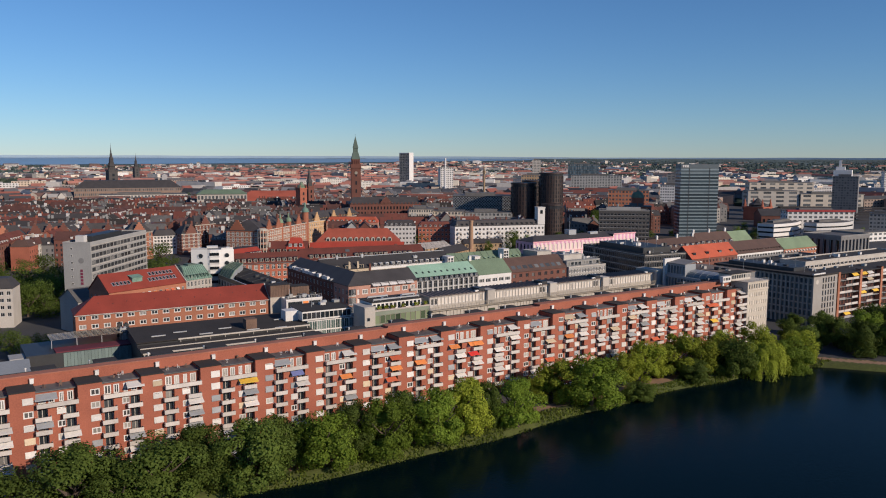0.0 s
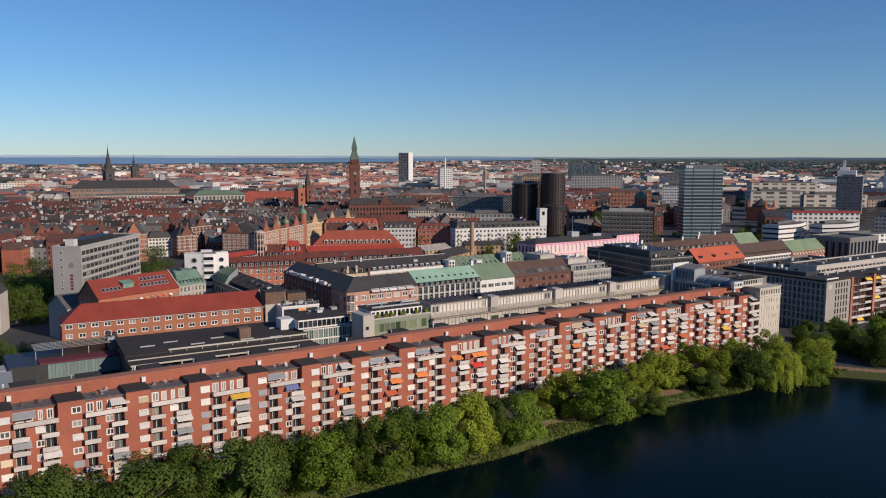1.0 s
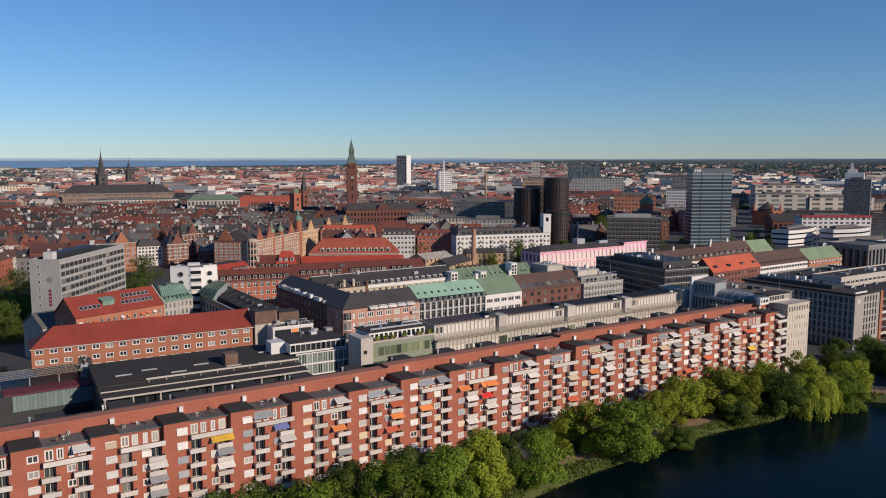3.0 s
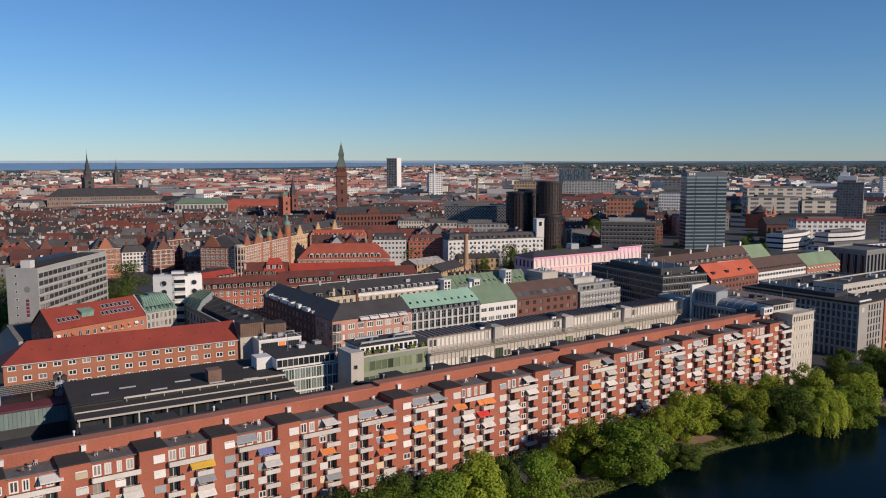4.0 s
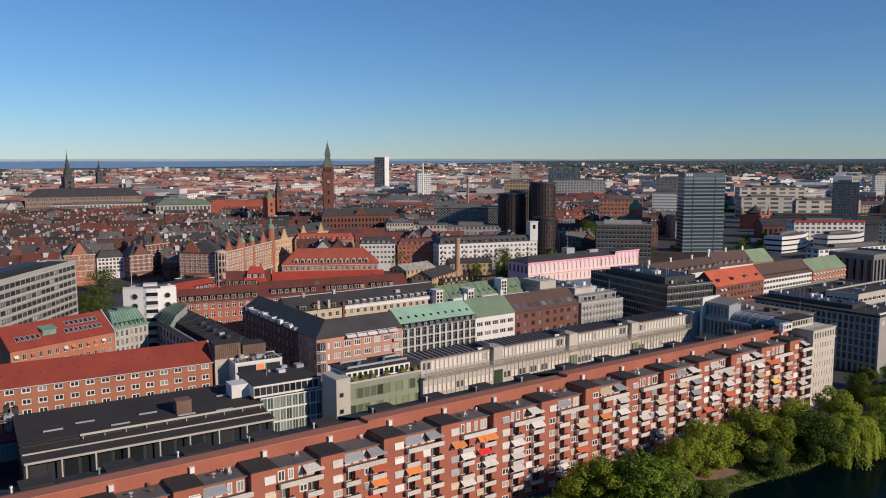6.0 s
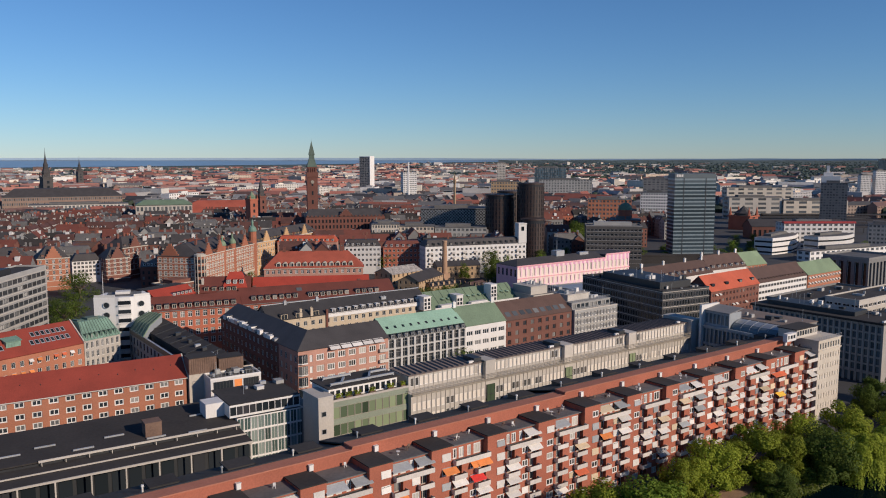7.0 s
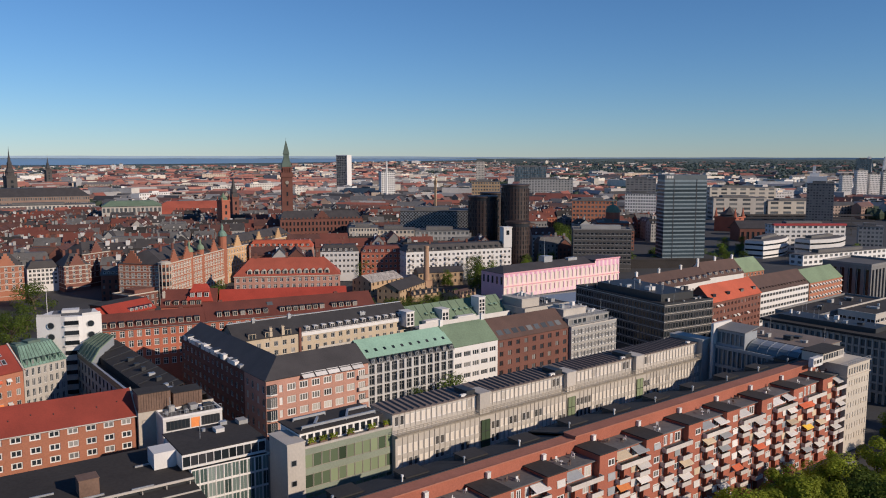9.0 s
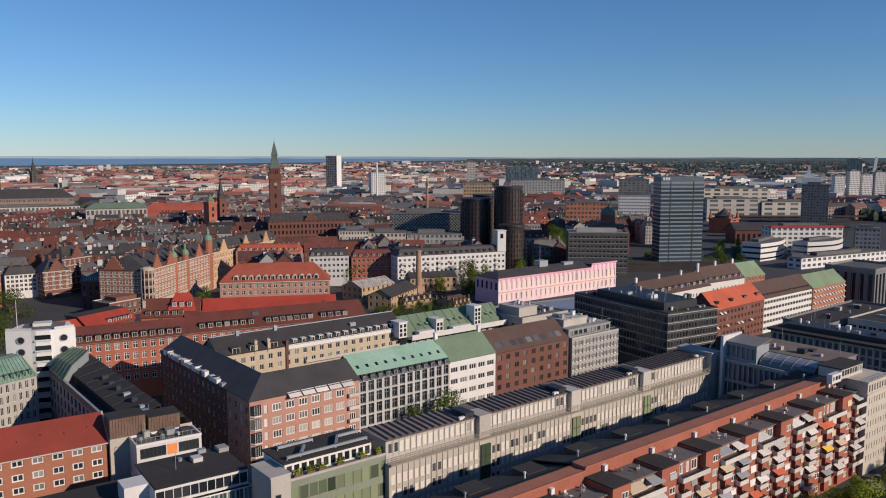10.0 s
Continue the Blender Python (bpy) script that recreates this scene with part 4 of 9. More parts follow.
for i, (x, y) in enumerate(((5, 17), (12, 19), (19, 14), (26, 18), (34, 13), (43, 12), (46, 22))):
    g = Geo()
    g.box(0, 0, 0, 4.2, 0.3, 0.35)
    part("roof_light", g, METAL, t, m=pose(x, y + 5.5, 17.1 + 0.062 * (y - 12), 0, 0, 0))
g = Geo()
g.box(34, 19.5, 16.8, 37.6, 23.0, 20.4), g.box(33.9, 19.4, 20.4, 37.7, 23.1, 20.55)
part("lift_housing", g, CORTEN, t)
g = Geo()
for i in range(16):
    g.box(1.2 + i * 3.4, 10.48, 9.8, 3.8 + i * 3.4, 10.58, 14.8)
part("glazing", g, GLASS_DARK, t)

# plant deck with a glazed frame, and the low hall beside it
t = thing("glass_roof_hall", 22.0, 253.0, 0, 0, "low hall with a gridded glass canopy and green metal wall", "building")
g = Geo()
g.box(0, 6.2, 0, 31, 25, 14.2), g.box(-4, -6, 0, 31.5, 6.2, 6.5)
part("wall", g, METAL_DARK, t)
CLAD = mat("green_grey_sheet", (0.15, 0.20, 0.19), 0.6, 0.15)
for i in range(21):
    g = Geo()
    g.box(10 + i * 0.98, 6.05, 9.8, 10.92 + i * 0.98, 6.2, 14.0)
    part("cladding_panel", g, CLAD, t)
g = Geo()
g.box(8, 6.3, 14.2, 30.8, 13, 14.5)
part("deck", g, mat("red_deck_felt", (0.15, 0.03, 0.045), 0.85, 0.3), t, "dark red felt deck")
g = Geo()
g.box(-4, 8, 9.0, 9.8, 14, 13.2), g.box(-4.3, 7.6, 13.2, 10.0, 14.3, 13.6)
part("canopy", g, CONCRETE_GREY, t)
bar = {}
for n_, a_, b_ in (("y", (0, 0, 0), (0, 9.6, 0)), ("x", (0, 0, 0), (22, 0, 0))):
    g = Geo()
    g.beam(a_, b_, 0.1, 0.1)
    bar[n_] = g.mesh("glazing_bar", [RAIL])
for i in range(23):
    part("glazing_bar", bar["y"], None, t, m=pose(7.5 + i, 13.2, 16.9, 0, 0, 0))
for j in range(6):
    part("glazing_bar", bar["x"], None, t, m=pose(7.5, 13.2 + j * 1.9, 16.92, 0, 0, 0))
g = Geo()
g.box(7.5, 13.2, 16.7, 29.5, 22.8, 16.8)
part("glass_roof", g, GLASS_DARK, t)
for x in (7.6, 14.8, 22.1, 29.3):
    g = Geo()
    g.box(x, 13.3, 14.2, x + 0.2, 13.5, 16.7)
    part("post", g, METAL, t)
rr = random.Random(5)
for i in range(16):
    g = Geo()
    x, y, s_ = 28 + rr.uniform(0, 4), 13 + rr.uniform(0, 10), rr.uniform(0.6, 1.6)
    h = rr.uniform(1.2, 4.0)
    g.box(x, y, 14.2, x + s_, y + s_, 14.2 + h), g.tube(x + s_ / 2, y + s_ / 2, s_ * 0.3, s_ * 0.3, 14.2 + h, 14.6 + h, 8)
    part("plant_unit", g, METAL if i % 3 else METAL_DARK, t)

t = block("gable_house", -12, 248, 0, 34, 17, 8, BRICK, "brick house with a blue-grey metal roof", "house", None, None, (spread(4, 17, 1.2, 1), storeys(2, 1.5, 3.0, 1.5), "two"))
g = Geo()
gable_roof(g, 34, 17, 8, 6.0, 0.5, 0, 1)
part("roof", g, [mat("blue_grey_sheet", (0.16, 0.18, 0.21), 0.5, 0.15), BRICK], t)

# red-tiled office row
cols = spread(17, 66.2, 2.3, 1.0)
t = block("red_tile_row", 39.5, 286.0, -4.2, 66.2, 13, 20.2, BRICK_ORANGE, "long brick building with a red tile roof and paired white windows", "building", (cols, [(9.4, 11.0), (12.4, 14.0), (15.2, 16.8), (18.3, 19.8)], "thick"), (spread(4, 13, 1.8, 1.2), [(12.4, 14.0), (15.2, 16.8), (18.3, 19.8)], "thick"))
g = Geo()
k_ = 4.9 / 6.5
for ys in ((-0.5, 6.5), (13.5, 6.5)):
    lo, hi = (-0.5, ys[0], 20.08), (66.7, ys[0], 20.08)
    top = [(66.7, 6.5, 25.35), (6.5, 6.5, 25.35)]
    g.slab(*([lo, hi] + top if ys[0] < 0 else [hi, lo] + top[::-1]), 0.25)
g.face([(-0.5, 13.5, 20.08), (-0.5, -0.5, 20.08), (6.5, 6.5, 25.35)])
g.face([(66.2, 0, 20.2), (66.2, 13, 20.2), (66.2, 6.5, 25.1)], 1)
part("roof", g, [TILE, BRICK_ORANGE], t, "red clay tile roof")
g = Geo()
g.box(-0.4, -0.62, 19.98, 66.6, -0.45, 20.2)
part("gutter", g, CONCRETE, t)
g = Geo()
g.slab((66.35, -0.6, 20.15), (66.7, -0.6, 20.15), (66.7, 6.5, 25.45), (66.35, 6.5, 25.45), 0.3)
part("verge", g, CONCRETE, t)
for i in range(14):
    g = Geo()
    g.tube(0, 0, 0.12, 0.12, 0, 0.5, 6)
    part("roof_vent", g, METAL_DARK, t, m=pose(3 + i * 4.6, 3.0 + (i % 2) * 0.6, 22.5 + (i % 2) * 0.4, 0, 0, 0))

# small white office with an orange panel, brown-clad link behind it
t = block("white_panel_office", 109.3, 273.0, -4, 14.0, 7, 20.4, WHITE, "small white office building with an orange panel", "building", ([(0.7, 6.2), (8.9, 13.4)], storeys(4, 1.6, 3.5, 2.1) + [(17.5, 19.8)], "six"), None, (spread(2, 7, 2, 1), storeys(5, 1.6, 3.5, 2.1), "two"), frame_mat=METAL_DARK, glass=GLASS_DARK)
flat_roof(t, 14.0, 7, 20.4, FELT_GREY, WHITE, 0.5)
g = Geo()
g.box(6.5, -0.06, 17.5, 8.6, 0.0, 19.8)
part("orange_panel", g, AWNING["orange"], t, "orange panel")
g = Geo()
g.box(3.8, -4.5, 0, 11.0, 0.0, 16.0), g.box(3.6, -4.7, 16.0, 11.2, 0.0, 16.4)
part("lower_box", g, WHITE, t, "lower white box with a flat roof")
g = Geo()
for i in range(15):
    g.box(0.1 + i * 0.98, 0.1, 20.4, 0.16 + i * 0.98, 0.16, 22.0)
g.box(0.1, 0.09, 21.95, 13.9, 0.17, 22.03)
part("terrace_railing", g, METAL, t)
clutter(t, 1, 1.5, 12.5, 6, 20.7, 9, 41)
t = block("brown_clad_link", 105.8, 280.0, -4, 18, 12, 21.5, STONE, "link building with brown board cladding on its top storey", "building", None, None, None)
for x0, x1, top in ((0.0, 7.6, 25.4), (8.2, 15.2, 24.4)):
    g = Geo()
    g.box(x0, -0.2, 21.0, x1, 5.0, top), g.box(x0 - 0.1, -0.35, top, x1 + 0.1, 5.2, top + 0.15, 1)
    part("clad_storey", g, [CORTEN, BITUMEN], t, "brown board storey")
    for i in range(int((x1 - x0) / 0.6)):
        g = Geo()
        g.box(x0 + 0.1 + i * 0.6, -0.3, 21.4, x0 + 0.2 + i * 0.6, -0.2, top)
        part("cover_strip", g, CORTEN, t)
g = Geo()
g.box(0.2, 5.2, 21.4, 17.8, 11.8, 21.7)
part("roof", g, BITUMEN, t)
clutter(t, 8.5, 6, 16.5, 10, 21.7, 6, 42)

# ---------- the block with the green roof ----------
BX, BY = 140.6, 286.0
SLATE_SOFT = mat("brown_black_slate", (0.036, 0.034, 0.035), 0.75, 0.35, 0.25, 4.0, 0.4)
cols, rows = [(3.9, 4.9)] + [(a + 5.9, b + 5.9) for a, b in spread(6, 22.2, 2.7, 0.3)] + [(29.0, 31.4)], storeys(5, 3.5, 3.55, 2.1)
t = block("pink_brick_house", BX, BY - 1.5, 0, 32.4, 14, 21.6, BRICK_PINK, "pink brick corner building with white windows and a slate roof", "building", (cols, rows, "thick3"), (spread(4, 14, 1.6, 1), rows, "two"), glass=GLASS_PALE)
for z_ in rows:
    part("balcony", balcony_mesh(3.3), None, t, m=pose(28.7, 0.3, z_[0] - 0.3, 0, 0, 0))
g = Geo()
ez, rz = 21.7, 26.2
g.slab((-0.5, -0.5, ez), (32.4, -0.5, ez), (32.4, 7, rz), (6.75, 7, rz), 0.25), g.slab((6.75, 7, rz), (32.4, 7, rz), (32.4, 14.4, ez), (13.9, 14.4, ez), 0.25)
g.slab((-0.5, 64.6, ez), (-0.5, -0.5, ez), (6.75, 7, rz), (6.75, 64.6, rz), 0.25), g.slab((6.75, 64.6, rz), (6.75, 7, rz), (13.9, 14.4, ez), (13.9, 64.6, ez), 0.25)
g.weld()
part("roof", g, SLATE, t)
for i in range(5):
    g = Geo()
    g.slab((10.5 + i * 4, -1.7, 20.9), (14.1 + i * 4, -1.7, 20.9), (14.1 + i * 4, -0.02, 22.0), (10.5 + i * 4, -0.02, 22.0), 0.04)
    part("awning", g, AWNING["white"], t)
for i in range(5):
    g = Geo()
    z = 3.2 + i * 3.55
    g.prism([(0.9, -0.9), (2.9, -0.9), (2.9, 0), (0, 0)], z, z + 0.35, 0)
    g.prism([(1.0, -0.8), (2.8, -0.8), (2.8, 0), (0.1, 0)], z + 0.35, z + 2.9, 1)
    bay = part("corner_bay", g, [WHITE, GLASS], t, "glazed corner bay")
    for k in range(4):
        g = Geo()
        g.box(0.98 + k * 0.6, -0.86, z + 0.35, 1.06 + k * 0.6, -0.8, z + 2.9, 0)
        part("mullion", g, WHITE, bay)

t = block("green_roof_hotel", 173.2, BY - 1.0, 0, 32.4, 15, 20.8, mat("pale_pier", (0.46, 0.45, 0.43), 0.8, 0.14), "building with white piers, tall dark windows and a green copper roof", "building", (spread(12, 32.4, 1.85, 0.5), storeys(6, 1.0, 3.3, 2.9), "cross"), None, None, frame_mat=GREY_STONE, glass=GLASS_DARK, depth=0.45)
g = Geo()
g.slab((-0.2, -0.1, 20.6), (32.6, -0.1, 20.6), (32.6, 1.2, 22.3), (-0.2, 1.2, 22.3), 0.2, 1)
g.slab((-0.2, 1.1, 22.3), (32.6, 1.1, 22.3), (32.6, 8, 26.6), (-0.2, 8, 26.6), 0.25, 0)
g.slab((-0.2, 8, 26.6), (32.6, 8, 26.6), (32.6, 15.1, 20.6), (-0.2, 15.1, 20.6), 0.25, 0)
g.face([(-0.1, 15, 20.6), (-0.1, 0, 20.6), (-0.1, 1.2, 22.3), (-0.1, 8, 26.5)], 1)
g.face([(32.5, 0, 20.6), (32.5, 15, 20.6), (32.5, 8, 26.5), (32.5, 1.2, 22.3)], 1)
part("roof", g, [COPPER, METAL_DARK], t, "bright green copper roof")
row_of(t, "dormer", dormer_mesh(1.1, 1.3, 1.4, METAL, METAL_DARK), [1.2 + i * 2.66 for i in range(12)], -0.25, 20.8)
g = Geo()
g.slab((0, 0, 0), (0.9, 0, 0), (0.9, 1.0, 0.62), (0, 1.0, 0.62), 0.1, 0)
sk = g.mesh("skylight", [GLASS_DARK])
for i in range(10):
    part("skylight", sk, None, t, m=pose(1.4 + i * 3.2, 3.0, 23.55, 0, 0, 0))

t = block("cream_house", 205.6, BY - 0.6, 0, 19.0, 15, 20.8, WHITE, "cream office building with wide windows and a dull green roof", "building", (spread(5, 19.0, 2.9, 0.7), storeys(5, 2.8, 3.6, 1.8), "three"))
g = Geo()
gable_roof(g, 19.0, 15, 20.8, 5.8, 0.2, 0, 1)
part("roof", g, [COPPER_DULL, WHITE], t, "dull green copper roof")
row_of(t, "roof_window", sk, [4.5, 6.7, 8.9, 11.1, 15.5], 2.2, 22.75)
row_of(t, "chimney", chimney_mesh(1.2, 0.8, 2.4, WHITE), [0.7, 18.3], 7.5, 26.2)
t = block("brown_brick_house", 224.6, BY - 0.4, 0, 34.4, 15, 20.4, BRICK_BROWN, "brown brick building with square windows and a brown roof", "building", (spread(9, 34.4, 1.7, 1.1), storeys(6, 1.8, 3.2, 1.8), "two"), frame_mat=BRICK_BROWN)
g = Geo()
gable_roof(g, 34.4, 15, 20.4, 5.8, 0.2, 0, 1)
part("roof", g, [SLATE_BROWN, BRICK_BROWN], t, "brown slate roof")
g = Geo()
g.slab((0, 0, 0), (2.3, 0, 0), (2.3, 1.7, 1.4), (0, 1.7, 1.4), 0.12, 0)
bigsky = g.mesh("roof_window", [GLASS_FAR, METAL_DARK])
for i in range(9):
    part("roof_window", bigsky, None, t, m=pose(1.8 + i * 3.5, 1.3, 21.68, 0, 0, 0))
t = block("grey_end_house", 259.2, BY - 1.6, 0, 24.6, 16, 20.4, CONCRETE_GREY, "grey concrete house with strip windows and stepped top storeys", "building", (spread(13, 24.6, 1.45, 0.4), storeys(7, 0.7, 2.8, 1.9), "thick"), None, (spread(6, 16, 1.5, 0.6), storeys(7, 0.7, 2.8, 1.8), "two"), depth=0.4, frame_mat=WHITE, glass=GLASS_DARK)
flat_roof(t, 24.6, 16, 20.4, FELT_GREY, CONCRETE, 0.4)
for z_ in storeys(7, 0.2, 2.8, 0.2):
    g = Geo()
    g.box(-0.12, -0.2, z_[0], 24.7, 0.0, z_[1])
    part("sill_band", g, CONCRETE, t)
g = Geo()
g.box(1.5, 5.5, 23.4, 13.5, 13.5, 25.8), g.box(1.2, 5.2, 25.8, 13.8, 13.8, 26.05)
part("upper_storey", g, CONCRETE, t)
for z_ in (21.2, 23.9):
    g = Geo()
    for i in range(20):
        g.box(0.2 + i * 1.1, 0.1 if z_ < 22 else 2.1, z_ - 0.4, 0.26 + i * 1.1, 0.16 if z_ < 22 else 2.16, z_ + 0.6)
    g.box(0.2, 0.09 if z_ < 22 else 2.09, z_ + 0.55, 22.5, 0.17 if z_ < 22 else 2.17, z_ + 0.63)
    part("railing", g, METAL, t)
g = Geo()
g.facade((0.3, 2), (1, 0), 22, 20.4, 23.2, spread(9, 22, 1.8, 0.5), [(21.0, 22.6)], 0.2, pane=1)
g.facade((22.3, 2), (0, 1), 11, 20.4, 23.2, [], []), g.facade((0.3, 13), (0, -1), 11, 20.4, 23.2, [], []), g.facade((22.3, 13), (-1, 0), 22, 20.4, 23.2, [], [])
g.box(0.1, 1.8, 23.2, 22.5, 13.2, 23.4)
part("top_storey", g, [CONCRETE_GREY, GLASS], t)

clutter(t, 14, 4, 21, 12, 23.4, 9, 31), clutter(t, 2, 6, 13, 13, 26.0, 7, 32)

# dark wing along the side street, back wing on the court
t = block("dark_brick_wing", BX, BY + 12.6, 0, 13.5, 50.4, 21.4, BRICK_DARK, "dark brick wing with rows of windows and a black roof", "building", None, (spread(14, 50.5, 1.7, 1.2), storeys(6, 1.8, 3.3, 1.8), "two"))
g = Geo()
g.face([(13.5, 50.5, 21.0), (0, 50.5, 21.0), (6.75, 50.5, 25.8)])
part("gable_wall", g, BRICK_DARK, t)
rw = random.Random(12)
for i in range(6):
    part("dormer", dormer_mesh(*rw.choice(((1.9, 1.7, 2.2), (2.6, 1.6, 2.4), (1.6, 1.4, 2.0))), WHITE, METAL_DARK), None, t, m=pose(-0.2, 46.6 - i * 7.6 + rw.uniform(-0.8, 0.8), 21.6, 0, 0, -90))
for i in range(12):
    g = Geo()
    w_, h_ = rw.uniform(1.2, 3.4), rw.uniform(0.9, 1.7)
    g.box(-0.3, 0, 0, 0.9, w_, h_), g.box(-0.36, -0.06, h_, 1.0, w_ + 0.06, h_ + 0.08)
    part("terrace_screen", g, WHITE if i % 4 else METAL, t, m=pose(-0.2, 1.5 + i * 3.9 + rw.uniform(-0.7, 0.7), 21.7, 0, 0, 0))
t = block("court_wing", BX + 13.5, 336.0, 0, 70, 13.5, 20.6, CREAM, "cream court wing with white dormers and a black roof", "building", (spread(22, 70, 1.5, 1.0), storeys(6, 1.4, 3.15, 1.8), "two"))
g = Geo()
gable_roof(g, 70, 13.5, 20.6, 4.6, 0.4, 0, 1)
part("roof", g, [SLATE_SOFT, CREAM], t)
row_of(t, "dormer", dormer_mesh(1.5, 1.3, 1.8, WHITE, WHITE), [26 + i * 3.3 for i in range(13)], 0.3, 20.9)
row_of(t, "dormer", dormer_mesh(2.6, 1.9, 2.4, CREAM, SLATE), [4.5, 10.5, 17.5], -0.1, 20.6)
g = Geo()
g.box(24, -0.35, 19.3, 69, 0.0, 20.8)
part("parapet", g, WHITE, t, "white parapet band")
g = Geo()
g.box(23.0, -0.5, 0, 23.8, 0.4, 22.5)
part("fire_wall", g, BRICK_DARK, t)
g = Geo()
g.box(-0.4, 6.5, 25.35, 70.4, 7.0, 25.6)
part("ridge_cap", g, METAL, t, "pale metal ridge capping")
row_of(t, "chimney", chimney_mesh(1.0, 0.7, 1.8, METAL), [9, 22.5], 6.2, 24.6)
row_of(t, "roof_unit", chimney_mesh(2.2, 1.4, 1.2, METAL), [51], 3.6, 23.0)
row_of(t, "flue", chimney_mesh(0.9, 0.8, 4.2, CREAM), [12.5, 17.0], 0.2, 19.6)
g = Geo()
for j in range(4):
    g.box(30, -1.2, 4.5 + 3.15 * j, 69, 0.0, 4.7 + 3.15 * j), g.box(30, -1.25, 4.7 + 3.15 * j, 69, -1.15, 5.5 + 3.15 * j)
part("court_balconies", g, CONCRETE, t)

# green-roofed house at the back of the court
t = block("copper_roof_house", 224, 333, 0, 48, 15, 17.5, CONCRETE, "cream house with a dull green copper roof and tall white dormers", "building", (spread(14, 48, 1.5, 1.0), storeys(5, 1.6, 3.2, 1.7), "two"))
g = Geo()
gable_roof(g, 48, 15, 17.5, 6.0, 0.4, 0, 1)
part("roof", g, [COPPER_DULL, CONCRETE], t, "dull green copper roof")
for bx, bw, bh in ((-3.6, 3.6, 5.6), (13.4, 3.4, 4.6), (32.2, 3.4, 7.4)):
    g = Geo()
    nr = int(bh / 1.7)
    g.facade((0, 0), (1, 0), bw, 0, bh, spread(2, bw, 1.15, 0.35), storeys(nr, 0.5, 1.6, 1.25), 0.15, pane=1)
    g.facade((bw, 0), (0, 1), 5.0, 0, bh, spread(2, 5.0, 1.2, 0.5), storeys(nr, 0.5, 1.6, 1.25), 0.15, pane=1)
    g.facade((0, 5.0), (0, -1), 5.0, 0, bh, [], []), g.facade((bw, 5.0), (-1, 0), bw, 0, bh, [], [])
    g.box(-0.2, -0.2, bh, bw + 0.2, 5.2, bh + 0.25, 0)
    part("white_bay", g, [WHITE, GLASS_DARK], t, "white bay with small panes", m=pose(bx, -0.6, 17.5, 0, 0, 0))
g = Geo()
g.box(0.3, -3.4, 16.6, 47, -0.02, 17.3), g.box(0.3, -3.4, 17.3, 47, -3.2, 18.5), g.box(4, -2.6, 17.3, 11, -0.1, 19.2), g.box(20, -2.4, 17.3, 29, -0.1, 18.9)
part("roof_terrace", g, WHITE, t, "white roof terrace")
for i in range(12):
    g = Geo()
    g.beam((1.5 + i * 4.1, 1.0, 18.65), (1.5 + i * 4.1, 7.3, 23.65), 0.12, 0.14)
    part("roof_seam", g, COPPER_DARK, t)
row_of(t, "dormer", dormer_mesh(1.0, 1.2, 1.5, COPPER_DULL, COPPER), [8, 11, 14, 22, 25, 28, 31, 38, 41, 44], 2.6, 19.6)
t = block("grey_stepped_house", 272, 322, 0, 26, 22, 19.5, CONCRETE, "pale concrete house with stepped balconies", "building", (spread(8, 26, 2.0, 0.8), storeys(5, 2, 3.4, 1.8), "two"), (spread(6, 22, 2.0, 0.8), storeys(5, 2, 3.4, 1.8), "two"))
flat_roof(t, 26, 22, 19.5, FELT_GREY, CONCRETE, 0.6)
g = Geo()
g.box(2, 4, 19.5, 12, 16, 23.0), g.box(1.7, 3.7, 23.0, 12.3, 16.3, 23.3)
part("roof_storey", g, CONCRETE, t)
clutter(t, 13, 3, 24, 19, 19.5, 18, 21), clutter(t, 3, 5, 10, 14, 23.3, 6, 22)

# ---------- side street: low grey house, white tower, red and copper roofs ----------
t = block("low_dark_office", 109.8, 292, 0, 11.5, 64, 18.5, mat("blue_grey_panel", (0.20, 0.225, 0.25), 0.6, 0.12, 0.3, 3.0, 0.1), "blue-grey office wing with a sunken channel in its black roof", "building", None, (spread(16, 64, 1.6, 1.0), storeys(5, 2, 3.4, 2.4), "plain"), frame_mat=METAL_DARK, glass=GLASS_DARK)
g = Geo()
g.box(0.3, 0.3, 18.3, 3.4, 63.7, 18.6)
g.slab((3.4, 1.0, 20.6), (11.7, 1.0, 22.6), (11.7, 63.8, 22.6), (3.4, 63.8, 20.6), 0.2)
g.box(3.4, 1.0, 18.3, 3.6, 63.8, 20.5), g.box(11.4, 1.0, 18.3, 11.6, 63.8, 22.4), g.box(3.6, 1.0, 18.3, 11.4, 1.2, 20.4)
part("roof", g, BITUMEN, t, "black felt roof")
g = Geo()
g.box(0, 0, 18.5, 0.5, 64, 20.2)
part("parapet", g, METAL_DARK, t)
g = Geo()
g.box(-0.06, 0, 20.2, 0.56, 64, 20.3)
part("coping", g, METAL, t, "pale metal coping")
for i in range(8):
    g = Geo()
    g.beam((3.5, 5 + i * 8, 20.9), (11.6, 5 + i * 8, 22.85), 0.14, 0.16)
    part("roof_seam", g, METAL_DARK, t)
for i in range(6):
    g = Geo()
    g.box(7.5, 0, 21.2, 8.6 + 0.3 * (i % 3), 1.3, 22.4 + 0.3 * (i % 2))
    part("vent_unit", g, METAL if i in (0, 2) else METAL_DARK, t, m=pose(0, 3.5 + i * 6.4, 0, 0, 0, 0))
